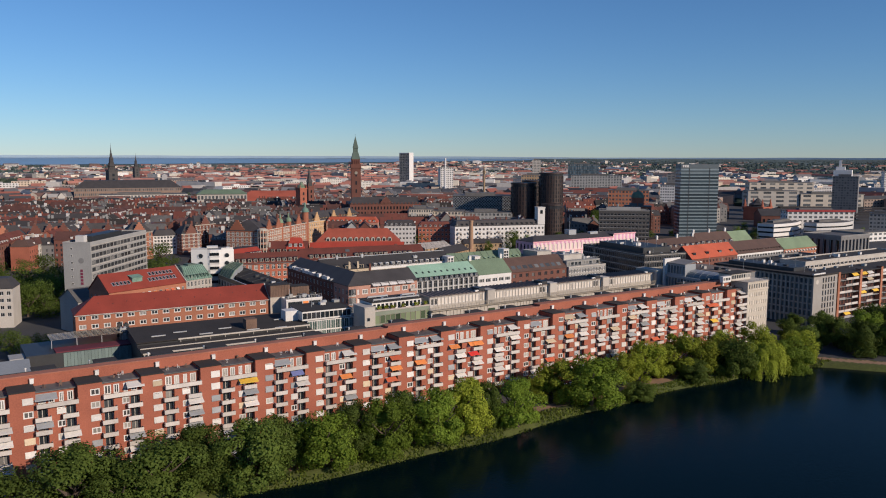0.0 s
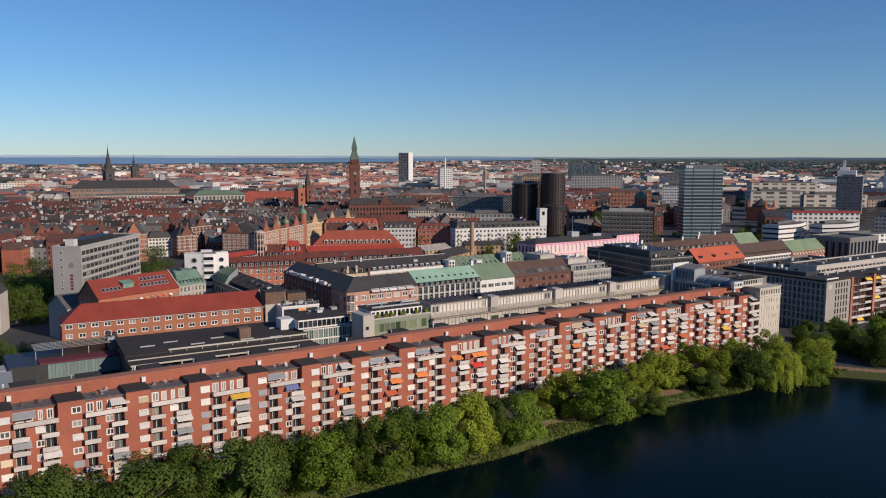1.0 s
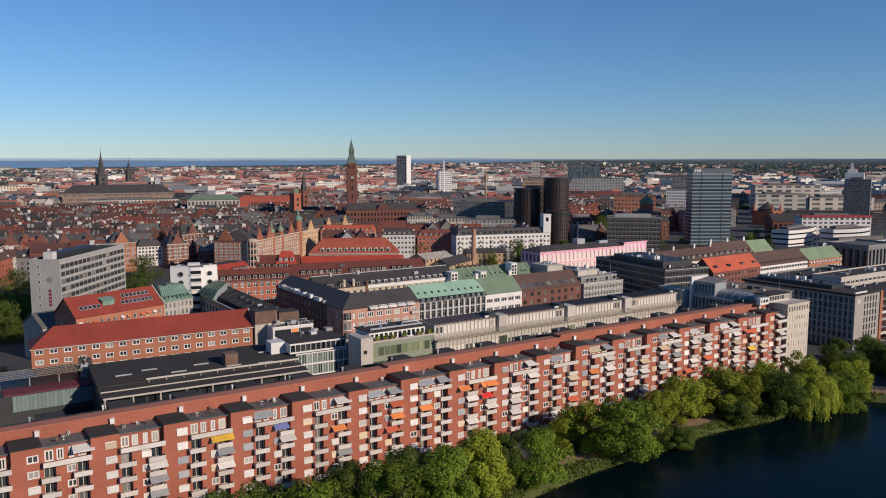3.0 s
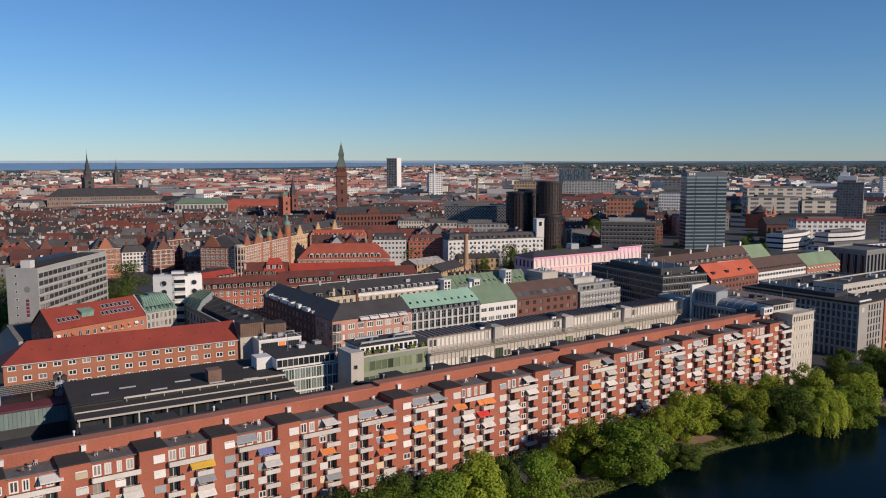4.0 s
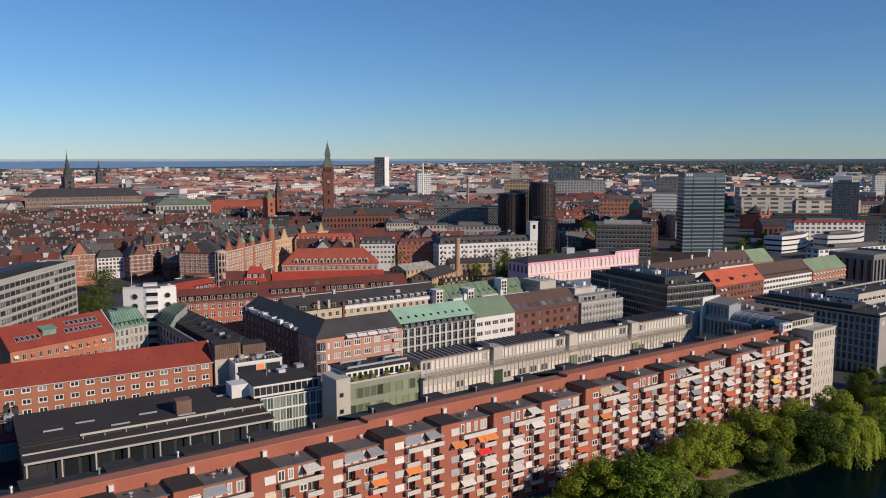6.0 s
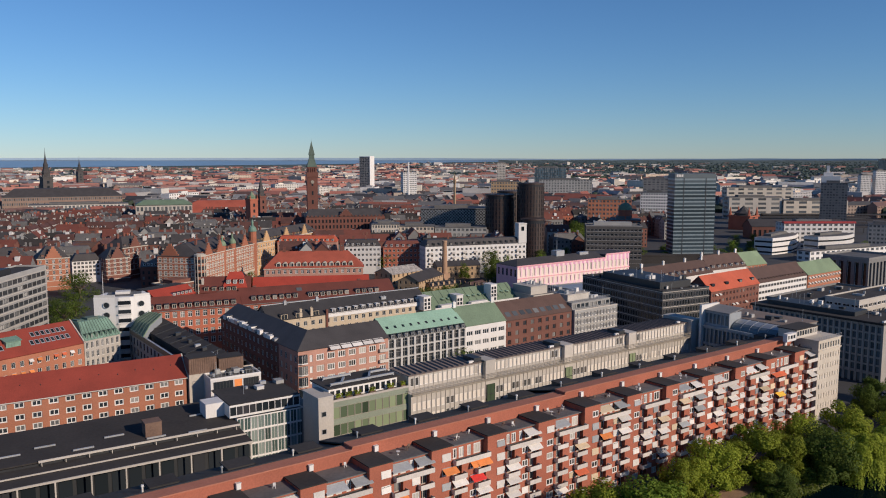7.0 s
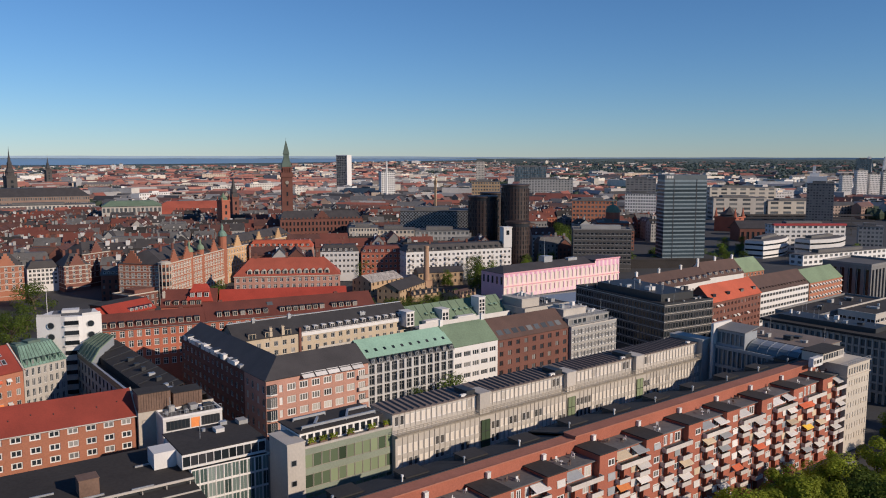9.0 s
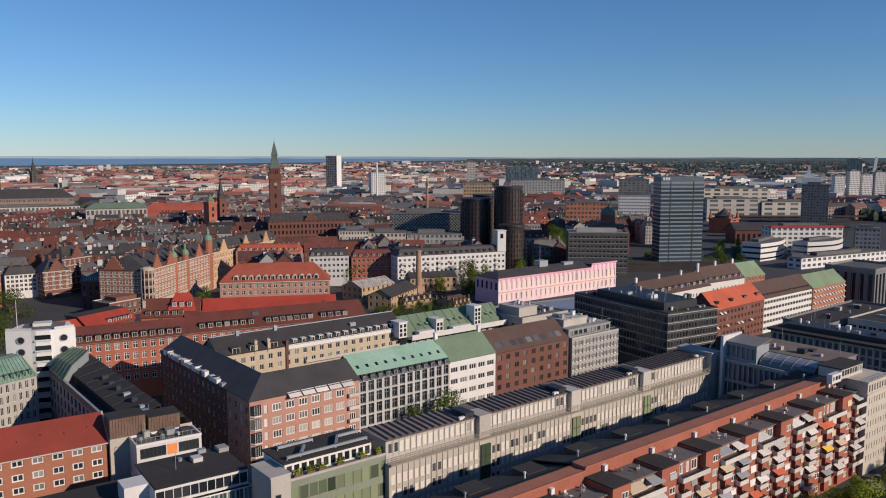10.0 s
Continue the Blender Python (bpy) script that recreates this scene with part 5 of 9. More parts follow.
# copper hood over the far end, ribbed
lo, hi = [(-0.2, 46.5, 20.1), (-0.2, 62.5, 20.0)], [(9.9, 58.2, 25.2), (7.4, 65.2, 25.2)]
md = [(3.4, 50.6, 23.2), (2.4, 63.6, 23.1)]
g = Geo()
g.slab(lo[1], lo[0], md[0], md[1], 0.25), g.slab(md[1], md[0], hi[0], hi[1], 0.25)
part("copper_hood", g, COPPER_DULL, t, "worn green copper hood")
g = Geo()
g.face([(-0.1, 46.6, 18.5), (9.8, 58.2, 18.5), (9.8, 58.2, 25.1), (3.4, 50.7, 23.1), (-0.1, 46.6, 20.0)])
part("hood_cheek", g, mat("pale_cheek_panel", (0.30, 0.32, 0.34), 0.6, 0.12), t)
for i in range(6):
    k = i / 5
    a, b, c = [Vector(p[0]).lerp(Vector(p[1]), k) + Vector((0, 0, 0.25)) for p in (lo, md, hi)]
    g = Geo()
    g.beam(tuple(a), tuple(b), 0.16, 0.2), g.beam(tuple(b), tuple(c), 0.16, 0.2)
    part("hood_rib", g, COPPER_DARK, t)

t = thing("white_tower_block", 99.6, 362.6, 0, -17.0, "white tower block with a curved bay and round windows", "building")
g = Geo()
pts = [(0, 2.2), (7.2, 0), (8.4, -0.55), (12.2, -0.55), (13.4, 0), (19.0, 1.7), (16.5, 12), (3.5, 12)]
g.prism(pts, 0, 31.0)
part("wall", g, WHITE, t)
for i in range(9):
    g = Geo()
    z = 2.6 + i * 3.2
    g.box(8.2, -0.62, z + 0.1, 12.4, -0.54, z + 1.45, 0)
    g.box(8.0, -0.95, z - 0.35, 12.6, -0.5, z + 0.05, 1)
    part("strip_window", g, [GLASS_DARK, WHITE], t)
for cx, cy in ((4.2, 0.72), (15.8, 0.55)):
    for z in (24.6, 28.2):
        g = Geo()
        ring = [(cx + 0.95 * math.cos(2 * math.pi * i / 16), cy - 0.1 - (0.29 if cx < 9 else -0.29) * math.cos(2 * math.pi * i / 16), z + 0.95 * math.sin(2 * math.pi * i / 16)) for i in range(16)]
        g.face(ring, 0)
        for i in range(16):
            p, q = ring[i], ring[(i + 1) % 16]
            o = lambda s: (cx + (s[0] - cx) * 1.18, s[1] - 0.05, z + (s[2] - z) * 1.18)
            g.face([p, q, o(q), o(p)], 1)
        part("round_window", g, [GLASS_DARK, METAL], t)
flat = Geo()
flat.box(4.2, 1.6, 31.0, 15.8, 11.4, 31.1)
part("roof", flat, FELT_GREY, t)
g = Geo()
g.beam((0.2, 2.3, 31.4), (7.2, 0.15, 31.4), 0.3, 0.8)
part("roof_edge", g, WHITE, t)
g = Geo()
g.beam((13.4, 0.15, 31.4), (18.7, 1.8, 31.4), 0.3, 0.8)
part("roof_edge", g, WHITE, t)
g = Geo()
g.tube(3.2, 3, 0.12, 0.06, 31.0, 40, 6)
part("flagpole", g, WHITE, t)
g = Geo()
g.box(7, 6, 31.1, 12, 10, 32.0)
part("roof_house", g, WHITE, t)

RX, RY, RA = 59.0, 334.6, 20.0
t = block("red_tile_house", RX, RY, RA, 36, 15, 19.2, BRICK_ORANGE, "orange-brick house with a red tile roof and a copper dormer", "building", (spread(13, 36, 1.3, 1.0), storeys(5, 1.5, 3.5, 1.9), "two"), (spread(5, 15, 1.2, 1), storeys(5, 1.5, 3.5, 1.9), "two"))
g = Geo()
gable_roof(g, 36, 15, 19.2, 6.4, 0.4, 0, 1)
part("roof", g, [TILE, BRICK_ORANGE], t, "red clay tile roof")
g = Geo()
g.slab((0, 0, 0), (1.3, 0, 0), (1.3, 1.5, 1.28), (0, 1.5, 1.28), 0.12, 0)
g.slab((0.22, 0.2, 0.22), (1.08, 0.2, 0.22), (1.08, 1.3, 1.16), (0.22, 1.3, 1.16), 0.06, 1)
framed = g.mesh("roof_window", [METAL, GLASS_DARK])
row_of(t, "roof_window", framed, [3 + i * 1.7 for i in range(5)] + [19.5 + i * 1.7 for i in range(8)], 2.0, 21.25)
row_of(t, "roof_window", framed, [21 + i * 1.7 for i in range(7)], 4.4, 23.3)
g = Geo()
g.box(12, 2.6, 20.5, 16.6, 7.2, 23.6)
g.slab((11.7, 2.2, 23.6), (16.9, 2.2, 23.6), (16.9, 7.4, 24.8), (11.7, 7.4, 24.8), 0.2)
part("roof_hatch", g, COPPER_WORN, t, "green copper dormer box")
g = Geo()
g.box(35.7, -0.5, 19.0, 36.1, 7.5, 19.3), g.slab((35.7, -0.5, 19.6), (36.1, -0.5, 19.6), (36.1, 7.5, 26.2), (35.7, 7.5, 26.2), 0.5)
part("verge", g, CONCRETE, t, "white gable verge")
rr = random.Random(14)
for zz in storeys(5, 1.5, 3.5, 1.9)[2:]:
    for a_, b_ in spread(13, 36, 1.3, 1.0):
        if rr.random() < 0.4:
            part("awning", awning_mesh(1.4, 0.7, 0.6, rr.choice(("vermilion", "orange", "white"))), None, t, m=pose(a_, 0, zz[1], 0, 0, 0))
rad = radians(RA)
t = block("copper_corner_house", RX + 36.1 * math.cos(rad), RY + 36.1 * math.sin(rad), RA, 13.4, 15, 19.6, CONCRETE, "cream corner house with tall windows and a green copper mansard", "building", (spread(7, 13.4, 1.0, 0.6), storeys(6, 1.2, 3.1, 2.3), "two"), None, (spread(6, 15, 1.1, 0.6), storeys(6, 1.2, 3.1, 2.2), "two"))
g = Geo()
hip_roof(g, 13.4, 15, 19.6, 5.6, 1.2, 0.3, 0, 2.6)
part("roof", g, COPPER_WORN, t, "worn green copper mansard")
for i in range(12):
    g = Geo()
    g.beam((0.2 + i * 1.15, -0.2, 19.75), (1.4 + i * 0.96, 4.8, 25.25), 0.1, 0.12)
    part("roof_seam", g, COPPER_DARK, t)
row_of(t, "dormer", dormer_mesh(0.9, 1.6, 1.8, COPPER_WORN, COPPER_DARK), [0.9 + i * 1.75 for i in range(7)], 0.2, 20.0)
g = Geo()
g.box(5, 5.6, 25.2, 9, 9, 25.9), g.box(1.5, 6, 25.2, 3, 9, 25.7)
part("roof_hatch", g, COPPER_DARK, t)
t = block("grey_low_house", 50, 352, 18, 22, 16, 13.5, CONCRETE_GREY, "low house with a pale grey sheet roof", "building", None, None, None)
g = Geo()
gable_roof(g, 22, 16, 13.5, 4.6, 0.4, 0, 1)
part("roof", g, [FELT_GREY, CONCRETE_GREY], t)

# grey slab tower
rows = storeys(9, 4.0, 3.25, 1.9)
t = block("slab_tower", 62.0, 392.0, 54.8, 63, 13, 33.6, CONCRETE_GREY, "grey concrete slab office tower with ribbon windows", "building", (spread(16, 63, 3.6, 0.9), rows, "three"), None, glass=glass_mat("office_glass", (0.03, 0.033, 0.036), (0.50, 0.49, 0.46), 0.2, 0.15), frame_mat=METAL_DARK)
flat_roof(t, 63, 13, 33.6, BITUMEN, CONCRETE_GREY, 0.7)
for z in [r[0] - 0.55 for r in rows] + [rows[-1][1] + 0.3]:
    g = Geo()
    g.box(0, -0.25, z, 63, 0.0, z + 0.3)
    part("sill_band", g, CONCRETE, t)
for i in range(9):
    part("window", window_mesh(1.1, 1.1, "plain", WHITE, GLASS_DARK), None, t, m=pose(-0.06, 9.6, 4.6 + 3.25 * i, 0, 0, -90))
g = Geo()
for i in range(5):
    g.box(-0.12, 4.0, 14.4 + i * 1.5, -0.02, 5.2, 15.5 + i * 1.5)
part("sign_bars", g, mat("maroon_sign", (0.20, 0.03, 0.07), 0.6), t, "maroon sign of plain bars")
g = Geo()
ring = [(-0.06, 4.6 + 1.3 * math.cos(2 * math.pi * i / 18), 25.6 + 1.3 * math.sin(2 * math.pi * i / 18)) for i in range(18)]
g.face(ring[::-1])
part("round_sign", g, GREY_STONE, t)
g = Geo()
g.box(8, 3, 33.7, 40, 10, 36.2), g.box(4, 5, 33.7, 7.5, 9, 36.8, 1)
part("roof_house", g, [METAL_DARK, WHITE], t)

# ---------- right of the row: black office, vaulted office, dark stone office ----------
rows = storeys(6, 4.7, 3.2, 2.2)
t = block("black_grid_office", 306.5, 279.5, -8, 27, 54, 24.0, mat("dark_grey_metal", (0.07, 0.07, 0.072), 0.5, 0.15, 0.3, 3.0, 0.05), "black office building with a fine light metal grid", "building", (spread(17, 27, 1.25, 0.25), rows, "plain"), (spread(32, 54, 1.35, 0.3), rows, "plain"), frame_mat=GREY_STONE, glass=GLASS_DARK, depth=0.2)
flat_roof(t, 27, 54, 24.0, BITUMEN, METAL_DARK, 0.5)
for r in rows + [(24.0, 25)]:
    g = Geo()
    g.box(-0.14, -0.14, r[0] - 0.4, 27.1, 0.0, r[0] - 0.2), g.box(-0.14, 0.0, r[0] - 0.4, 0.0, 54, r[0] - 0.2)
    part("sill_band", g, CONCRETE, t, "light metal sill band")
g = Geo()
g.box(4, 6, 24.0, 22, 44, 27.0)
part("roof_house", g, METAL_DARK, t)
clutter(t, 1.5, 2, 25, 5, 24.0, 5, 8), clutter(t, 4.5, 7, 21, 43, 27.0, 16, 9), clutter(t, 2, 45, 25, 51, 24.0, 8, 10)

PIER = mat("blue_grey_pier", (0.25, 0.27, 0.29), 0.7, 0.12, 0.3, 3.0, 0.1)
t = thing("vaulted_office", 267.6, 202.6, 0, 0, "blue-grey office wing with a glazed vault and a white fin wall", "building")
g = Geo()
g.facade((0, 31), (0, -1), 31, 0, 23.0, spread(19, 31, 1.25, 0.3), [(1.0, 5.4), (6.2, 11.0), (11.8, 16.4), (17.4, 22.2)], 0.5, pane=1)
g.facade((0, 0), (1, 0), 24, 0, 23, [], []), g.facade((24, 0), (0, 1), 31, 0, 23, [], []), g.facade((24, 31), (-1, 0), 24, 0, 23, [], [])
part("wall", g, [PIER, GLASS_BLUE], t)
g = Geo()
g.box(-0.25, 0, 22.7, 0.3, 31, 23.3)
part("cornice", g, PIER, t)
g = Geo()
g.box(0.3, 0.2, 22.8, 23.8, 30.8, 23.1)
part("roof", g, BITUMEN, t)
g = Geo()
for i in range(6):
    a0, a1 = math.pi * 0.5 * i / 6, math.pi * 0.5 * (i + 1) / 6
    x0, z0, x1, z1 = 7.6 - 6 * math.cos(a0), 23.1 + 2.9 * math.sin(a0), 7.6 - 6 * math.cos(a1), 23.1 + 2.9 * math.sin(a1)
    # upper half in pale metal: the lit top of the glass, as colour
    g.face([(x0, 19, z0), (x0, 3, z0), (x1, 3, z1), (x1, 19, z1)], 0 if i < 3 else 1)
g.face([(7.6, 3, 23.1)] + [(7.6 - 6 * math.cos(math.pi * 0.5 * i / 6), 3, 23.1 + 2.9 * math.sin(math.pi * 0.5 * i / 6)) for i in range(6, -1, -1)], 0)
part("glass_vault", g.weld(), [GLASS_BLUE, METAL], t, "blue glass vault")
for i in range(6):
    g = Geo()
    pts = [(7.6 - 6.05 * math.cos(math.pi * 0.5 * j / 5), 23.1 + 2.95 * math.sin(math.pi * 0.5 * j / 5)) for j in range(6)]
    for (xa, za), (xb, zb) in zip(pts, pts[1:]):
        g.beam((xa, 3.1 + i * 3.15, za), (xb, 3.1 + i * 3.15, zb), 0.14, 0.12)
    part("vault_rib", g, PIER, t)
g = Geo()
g.box(7.6, 1.5, 23.1, 23.5, 29, 25.9), g.box(7.3, 1.2, 25.9, 23.8, 29.3, 26.15, 1)
part("upper_storey", g, [GREY_STONE, ROOF_BROWN], t)
g = Geo()
g.facade((0.8, 29.0), (0, -1), 9.6, 23.1, 28.4, spread(6, 9.6, 1.2, 0.3), [(24.0, 27.4)], 0.3, pane=1)
g.facade((0.8, 19.4), (1, 0), 6.8, 23.1, 28.4, [], [])
g.slab((0.5, 29.0, 28.4), (0.5, 19.2, 28.4), (8.5, 19.2, 29.5), (8.5, 29.0, 29.5), 0.25, 2)
part("glazed_head", g, [PIER, GLASS_BLUE, GREY_STONE], t)
g = Geo()
g.box(-1.0, 29.0, 0, 9.0, 29.9, 30.0)
part("fin_wall", g, WHITE, t, "white fin wall")
clutter(t, 9.5, 4, 21, 26, 26.15, 10, 4)

W_STONE = mat("weathered_grey_stone", (0.37, 0.345, 0.315), 0.85, 0.15, 0.2, 2.0, 0.2, streak=0.4)
cols = spread(23, 50, 1.3, 0.8)
rows = storeys(6, 4.4, 2.85, 2.2)
t = block("dark_stone_office", 322.8, 197.0, 1.5, 19.2, 50, 21.8, W_STONE, "grey stone office block with deep vertical windows", "building", ([(7.2, 8.2), (9.4, 10.4), (11.6, 12.6), (13.8, 14.8), (16.0, 17.0)], rows, "plain"), (cols, [(0.0, 3.4)] + rows, "plain"), frame_mat=METAL_DARK, glass=GLASS_BLUE, depth=0.6)
for a_, b_ in zip(cols, cols[1:]):
    g = Geo()
    g.box(-0.28, 50 - (a_[1] + b_[0]) / 2 - 0.2, 3.6, 0.0, 50 - (a_[1] + b_[0]) / 2 + 0.2, 21.6)
    part("pier", g, W_STONE, t)
g = Geo()
g.box(-0.9, -0.3, 21.8, 19.8, 50.8, 22.6)
part("roof_edge", g, BITUMEN, t, "black overhanging roof edge")
g = Geo()
g.box(0.4, 0.2, 22.6, 9.5, 0.9, 23.1, 1), g.box(4, 12, 22.6, 14, 46, 24.2)
part("roof_house", g, [METAL_DARK, WHITE], t)
g = Geo()
ring = [(2.8 + 1.1 * math.cos(2 * math.pi * i / 18), -0.06, 19.4 + 1.1 * math.sin(2 * math.pi * i / 18)) for i in range(18)]
g.face(ring)
part("round_relief", g, CONCRETE, t, "round stone relief")
clutter(t, 3, 4, 16, 11, 22.6, 5, 6), clutter(t, 4.5, 13, 13, 44, 24.2, 12, 7)
t = block("dark_stone_wing", 343, 238, 1.5, 60, 16, 21.4, GREY_STONE, "grey stone office wing with strip windows", "building", (spread(20, 60, 1.6, 1.0), rows, "plain"), glass=GLASS_DARK)
flat_roof(t, 60, 16, 21.4, BITUMEN, GREY_STONE, 0.8)
clutter(t, 3, 3, 56, 13, 21.4, 12, 16)
t = block("concrete_strip_office", 356, 222, 0, 90, 14, 23.0, CONCRETE, "pale concrete office with long strip windows", "building", (spread(24, 90, 3.0, 0.6), storeys(7, 2, 3.0, 1.5), "two"), (spread(4, 14, 3.0, 0.3), storeys(7, 2, 3.0, 1.5), "two"), glass=GLASS_DARK)
flat_roof(t, 90, 14, 23.0, BITUMEN, CONCRETE, 0.6)
clutter(t, 3, 3, 60, 11, 23.0, 10, 18)

# red brick balcony block past the lake's end: brick piers, long loggias between them
t = thing("red_balcony_block", 342.6, 197.6, 0, 0, "dark red brick block with wide white balconies between brick piers", "building")
rr = random.Random(77)
g = Geo()
g.box(0, 2.2, 0, 74, 14, 21.4)
part("wall", g, BRICK_DARK, t)
for i in range(5):
    g = Geo()
    g.box(i * 18.0, -0.3, 0, i * 18.0 + 1.7, 2.2, 22.4), g.box(i * 18.0 - 0.1, -0.4, 22.4, i * 18.0 + 1.8, 2.3, 22.6, 1)
    part("pier", g, [BRICK_ORANGE, BITUMEN], t, "brick pier")
for i in range(4):
    x0, x1 = i * 18.0 + 1.7, (i + 1) * 18.0
    for j in range(7):
        z = 0.6 + j * 2.95
        g = Geo()
        g.box(x0, 0.0, z - 0.18, x1, 2.2, z)
        part("balcony_floor", g, CONCRETE_GREY, t)
        if j < 7:
            for a_ in range(3):
                if rr.random() < 0.72:
                    g = Geo()
                    g.box(x0 + 0.2 + a_ * 5.3, 0.0, z, x0 + 5.2 + a_ * 5.3, 0.1, z + 0.95)
                    part("balcony_front", g, BALCONY if rr.random() < 0.8 else CONCRETE_GREY, t)
                if rr.random() < 0.18:
                    part("awning", awning_mesh(4.6, 1.2, 0.9, rr.choice(("white", "yellow", "beige"))), None, t, m=pose(x0 + 0.4 + a_ * 5.3, 1.0, z + 2.6, 0, 0, 0))
            for a_ in range(6):
                part("window", window_mesh(2.1, 2.2, "two", BRICK_DARK, GLASS_DARK), None, t, m=pose(x0 + 0.4 + a_ * 2.65, 2.1, z + 0.1, 0, 0, 0))
g = Geo()
g.box(0, 0.0, 21.3, 74, 14, 21.7)
part("roof", g, BITUMEN, t)
clutter(t, 3, 4, 70, 12, 21.7, 10, 15)

# ---------- red, white and green roofs in the middle distance ----------
t = block("red_roof_house", 361.6, 294.5, 2, 42.5, 14, 16.6, BRICK_BROWN, "brick house with a bright orange-red tile roof", "house", (spread(14, 42.5, 1.5, 0.9), storeys(5, 1.4, 3.05, 1.7), "two"), (spread(4, 14, 1.4, 1), storeys(5, 1.4, 3.05, 1.7), "two"), frame_mat=BRICK)
g = Geo()
gable_roof(g, 42.5, 14, 16.6, 6.6, 0.4, 0, 1)
part("roof", g, [TILE_BRIGHT, BRICK_BROWN], t, "bright orange-red tiles")
for wx, wz in ((3.6, 15.0), (6.6, 15.0), (9.4, 8.9), (1.0, 8.9), (18.5, 8.9), (21.5, 8.9), (30, 8.9)):
    part("awning", awning_mesh(1.7, 0.9, 0.6, "white"), None, t, m=pose(wx, 0, wz, 0, 0, 0))
row_of(t, "dormer", dormer_mesh(2.4, 1.6, 2.6, METAL_DARK, METAL_DARK), [3.2, 15.0, 27.0, 38.0], 1.6, 18.0)
row_of(t, "roof_window", sk, [8 + i * 1.5 for i in range(4)] + [20 + i * 1.5 for i in range(4)] + [31 + i * 1.5 for i in range(4)], 1.6, 18.15)
t = block("white_band_house", 404.1, 296.0, 1, 47.2, 14, 16.6, WHITE, "white house with long window bands and a brown roof", "house", (spread(17, 47.2, 2.35, 0.3), storeys(5, 1.4, 3.1, 1.5), "two"), glass=GLASS_DARK, frame_mat=CONCRETE_GREY)
g = Geo()
gable_roof(g, 47.2, 14, 16.6, 6.6, 0.3, 0, 1)
part("roof", g, [SLATE_BROWN, WHITE], t, "brown slate roof")
row_of(t, "dormer", dormer_mesh(1.2, 1.4, 2.0, SLATE_BROWN, SLATE_BROWN), [1.5 + i * 2.85 for i in range(16)], 0.9, 17.0)
COPPER_PALE = mat("pale_green_copper", (0.22, 0.29, 0.17), 0.7, 0.25, 0.15, 2.0, 0.2, streak=0.5)
t = block("copper_top_house", 451.3, 296.3, 1, 36, 14, 16.6, BRICK_ORANGE, "orange brick house with small awnings and a green copper roof", "house", (spread(11, 36, 1.6, 0.9), storeys(5, 1.4, 3.1, 1.7), "two"))
g = Geo()
gable_roof(g, 36, 14, 16.6, 6.0, 0.3, 0, 1)
part("roof", g, [COPPER_PALE, BRICK_ORANGE], t, "pale green copper roof")
for z in storeys(5, 1.4, 3.1, 1.7):
    for a, b in spread(11, 36, 1.6, 0.9):
        part("awning", awning_mesh(1.6, 0.9, 0.6, "white"), None, t, m=pose(a, 0, z[1], 0, 0, 0))
t = block("pillared_dark_hall", 497, 286, 0, 34, 27, 22.5, GREY_STONE, "dark stone hall with tall pillars", "building", (spread(8, 34, 2.4, 1.2), [(1.0, 20.5)], "plain"), (spread(6, 27, 2.4, 1.2), [(1.0, 20.5)], "plain"), glass=GLASS_DARK, depth=1.2)
flat_roof(t, 34, 27, 22.5, FELT_GREY, GREY_STONE, 1.2)
t = block("white_dormer_row", 366.0, 333.5, 3, 57, 15, 16.0, WHITE, "white terrace with dormers and a brown slate roof", "house", (spread(19, 57, 1.3, 0.9), storeys(4, 1.6, 3.3, 1.7), "two"))
g = Geo()
gable_roof(g, 57, 15, 16.0, 6.4, 0.3, 0, 1)
part("roof", g, [SLATE_BROWN, WHITE], t)
row_of(t, "dormer", dormer_mesh(2.0, 2.1, 2.6, WHITE, SLATE_BROWN), [2 + i * 5.7 for i in range(10)], 1.2, 16.8)
row_of(t, "chimney", chimney_mesh(1.4, 0.8, 3.6, WHITE), [0.8, 20, 40, 56.2], 7.5, 21.0)
t = block("white_gable_row", 424.5, 339, -2, 33, 15, 16.6, WHITE, "white terrace end with a brown roof and white gables", "house", (spread(10, 33, 1.3, 0.9), storeys(4, 1.4, 3.4, 1.8), "two"))
g = Geo()
gable_roof(g, 33, 15, 16.6, 7.4, 0.3, 0, 1)
part("roof", g, [SLATE_BROWN, WHITE], t)
row_of(t, "dormer", dormer_mesh(1.9, 1.9, 2.4, WHITE, SLATE_BROWN), [2 + i * 5.6 for i in range(6)], 0.7, 17.2)
row_of(t, "chimney", chimney_mesh(1.4, 0.8, 3.0, WHITE), [0.8, 16, 32], 7.5, 23.2)
t = block("orange_corner_house", 457.6, 338, -2, 20, 15, 16.6, BRICK_ORANGE, "orange brick corner house with a green copper roof", "house", (spread(6, 20, 1.4, 0.9), storeys(5, 1.4, 3.2, 1.7), "two"))
g = Geo()
gable_roof(g, 20, 15, 16.6, 7.0, 0.3, 0, 1)
part("roof", g, [COPPER_PALE, BRICK_ORANGE], t)

# multi-coloured cinema
t = thing("pink_cinema", 354.5, 426.0, 0, -0.6, "long cinema building painted in pinks and creams", "building")
for i in range(26):
    x = i * 3.85
    h = 14.8 if i < 20 else 17.0
    g = Geo()
    g.facade((x, 0), (1, 0), 3.85, 0, h, [(1.0, 2.85)], [(2.2, 5.8), (8.2, 12.6)], 0.4, pane=1)
    part("painted_bay", g, [PINK_PAINT, BLIND], t)
g = Geo()
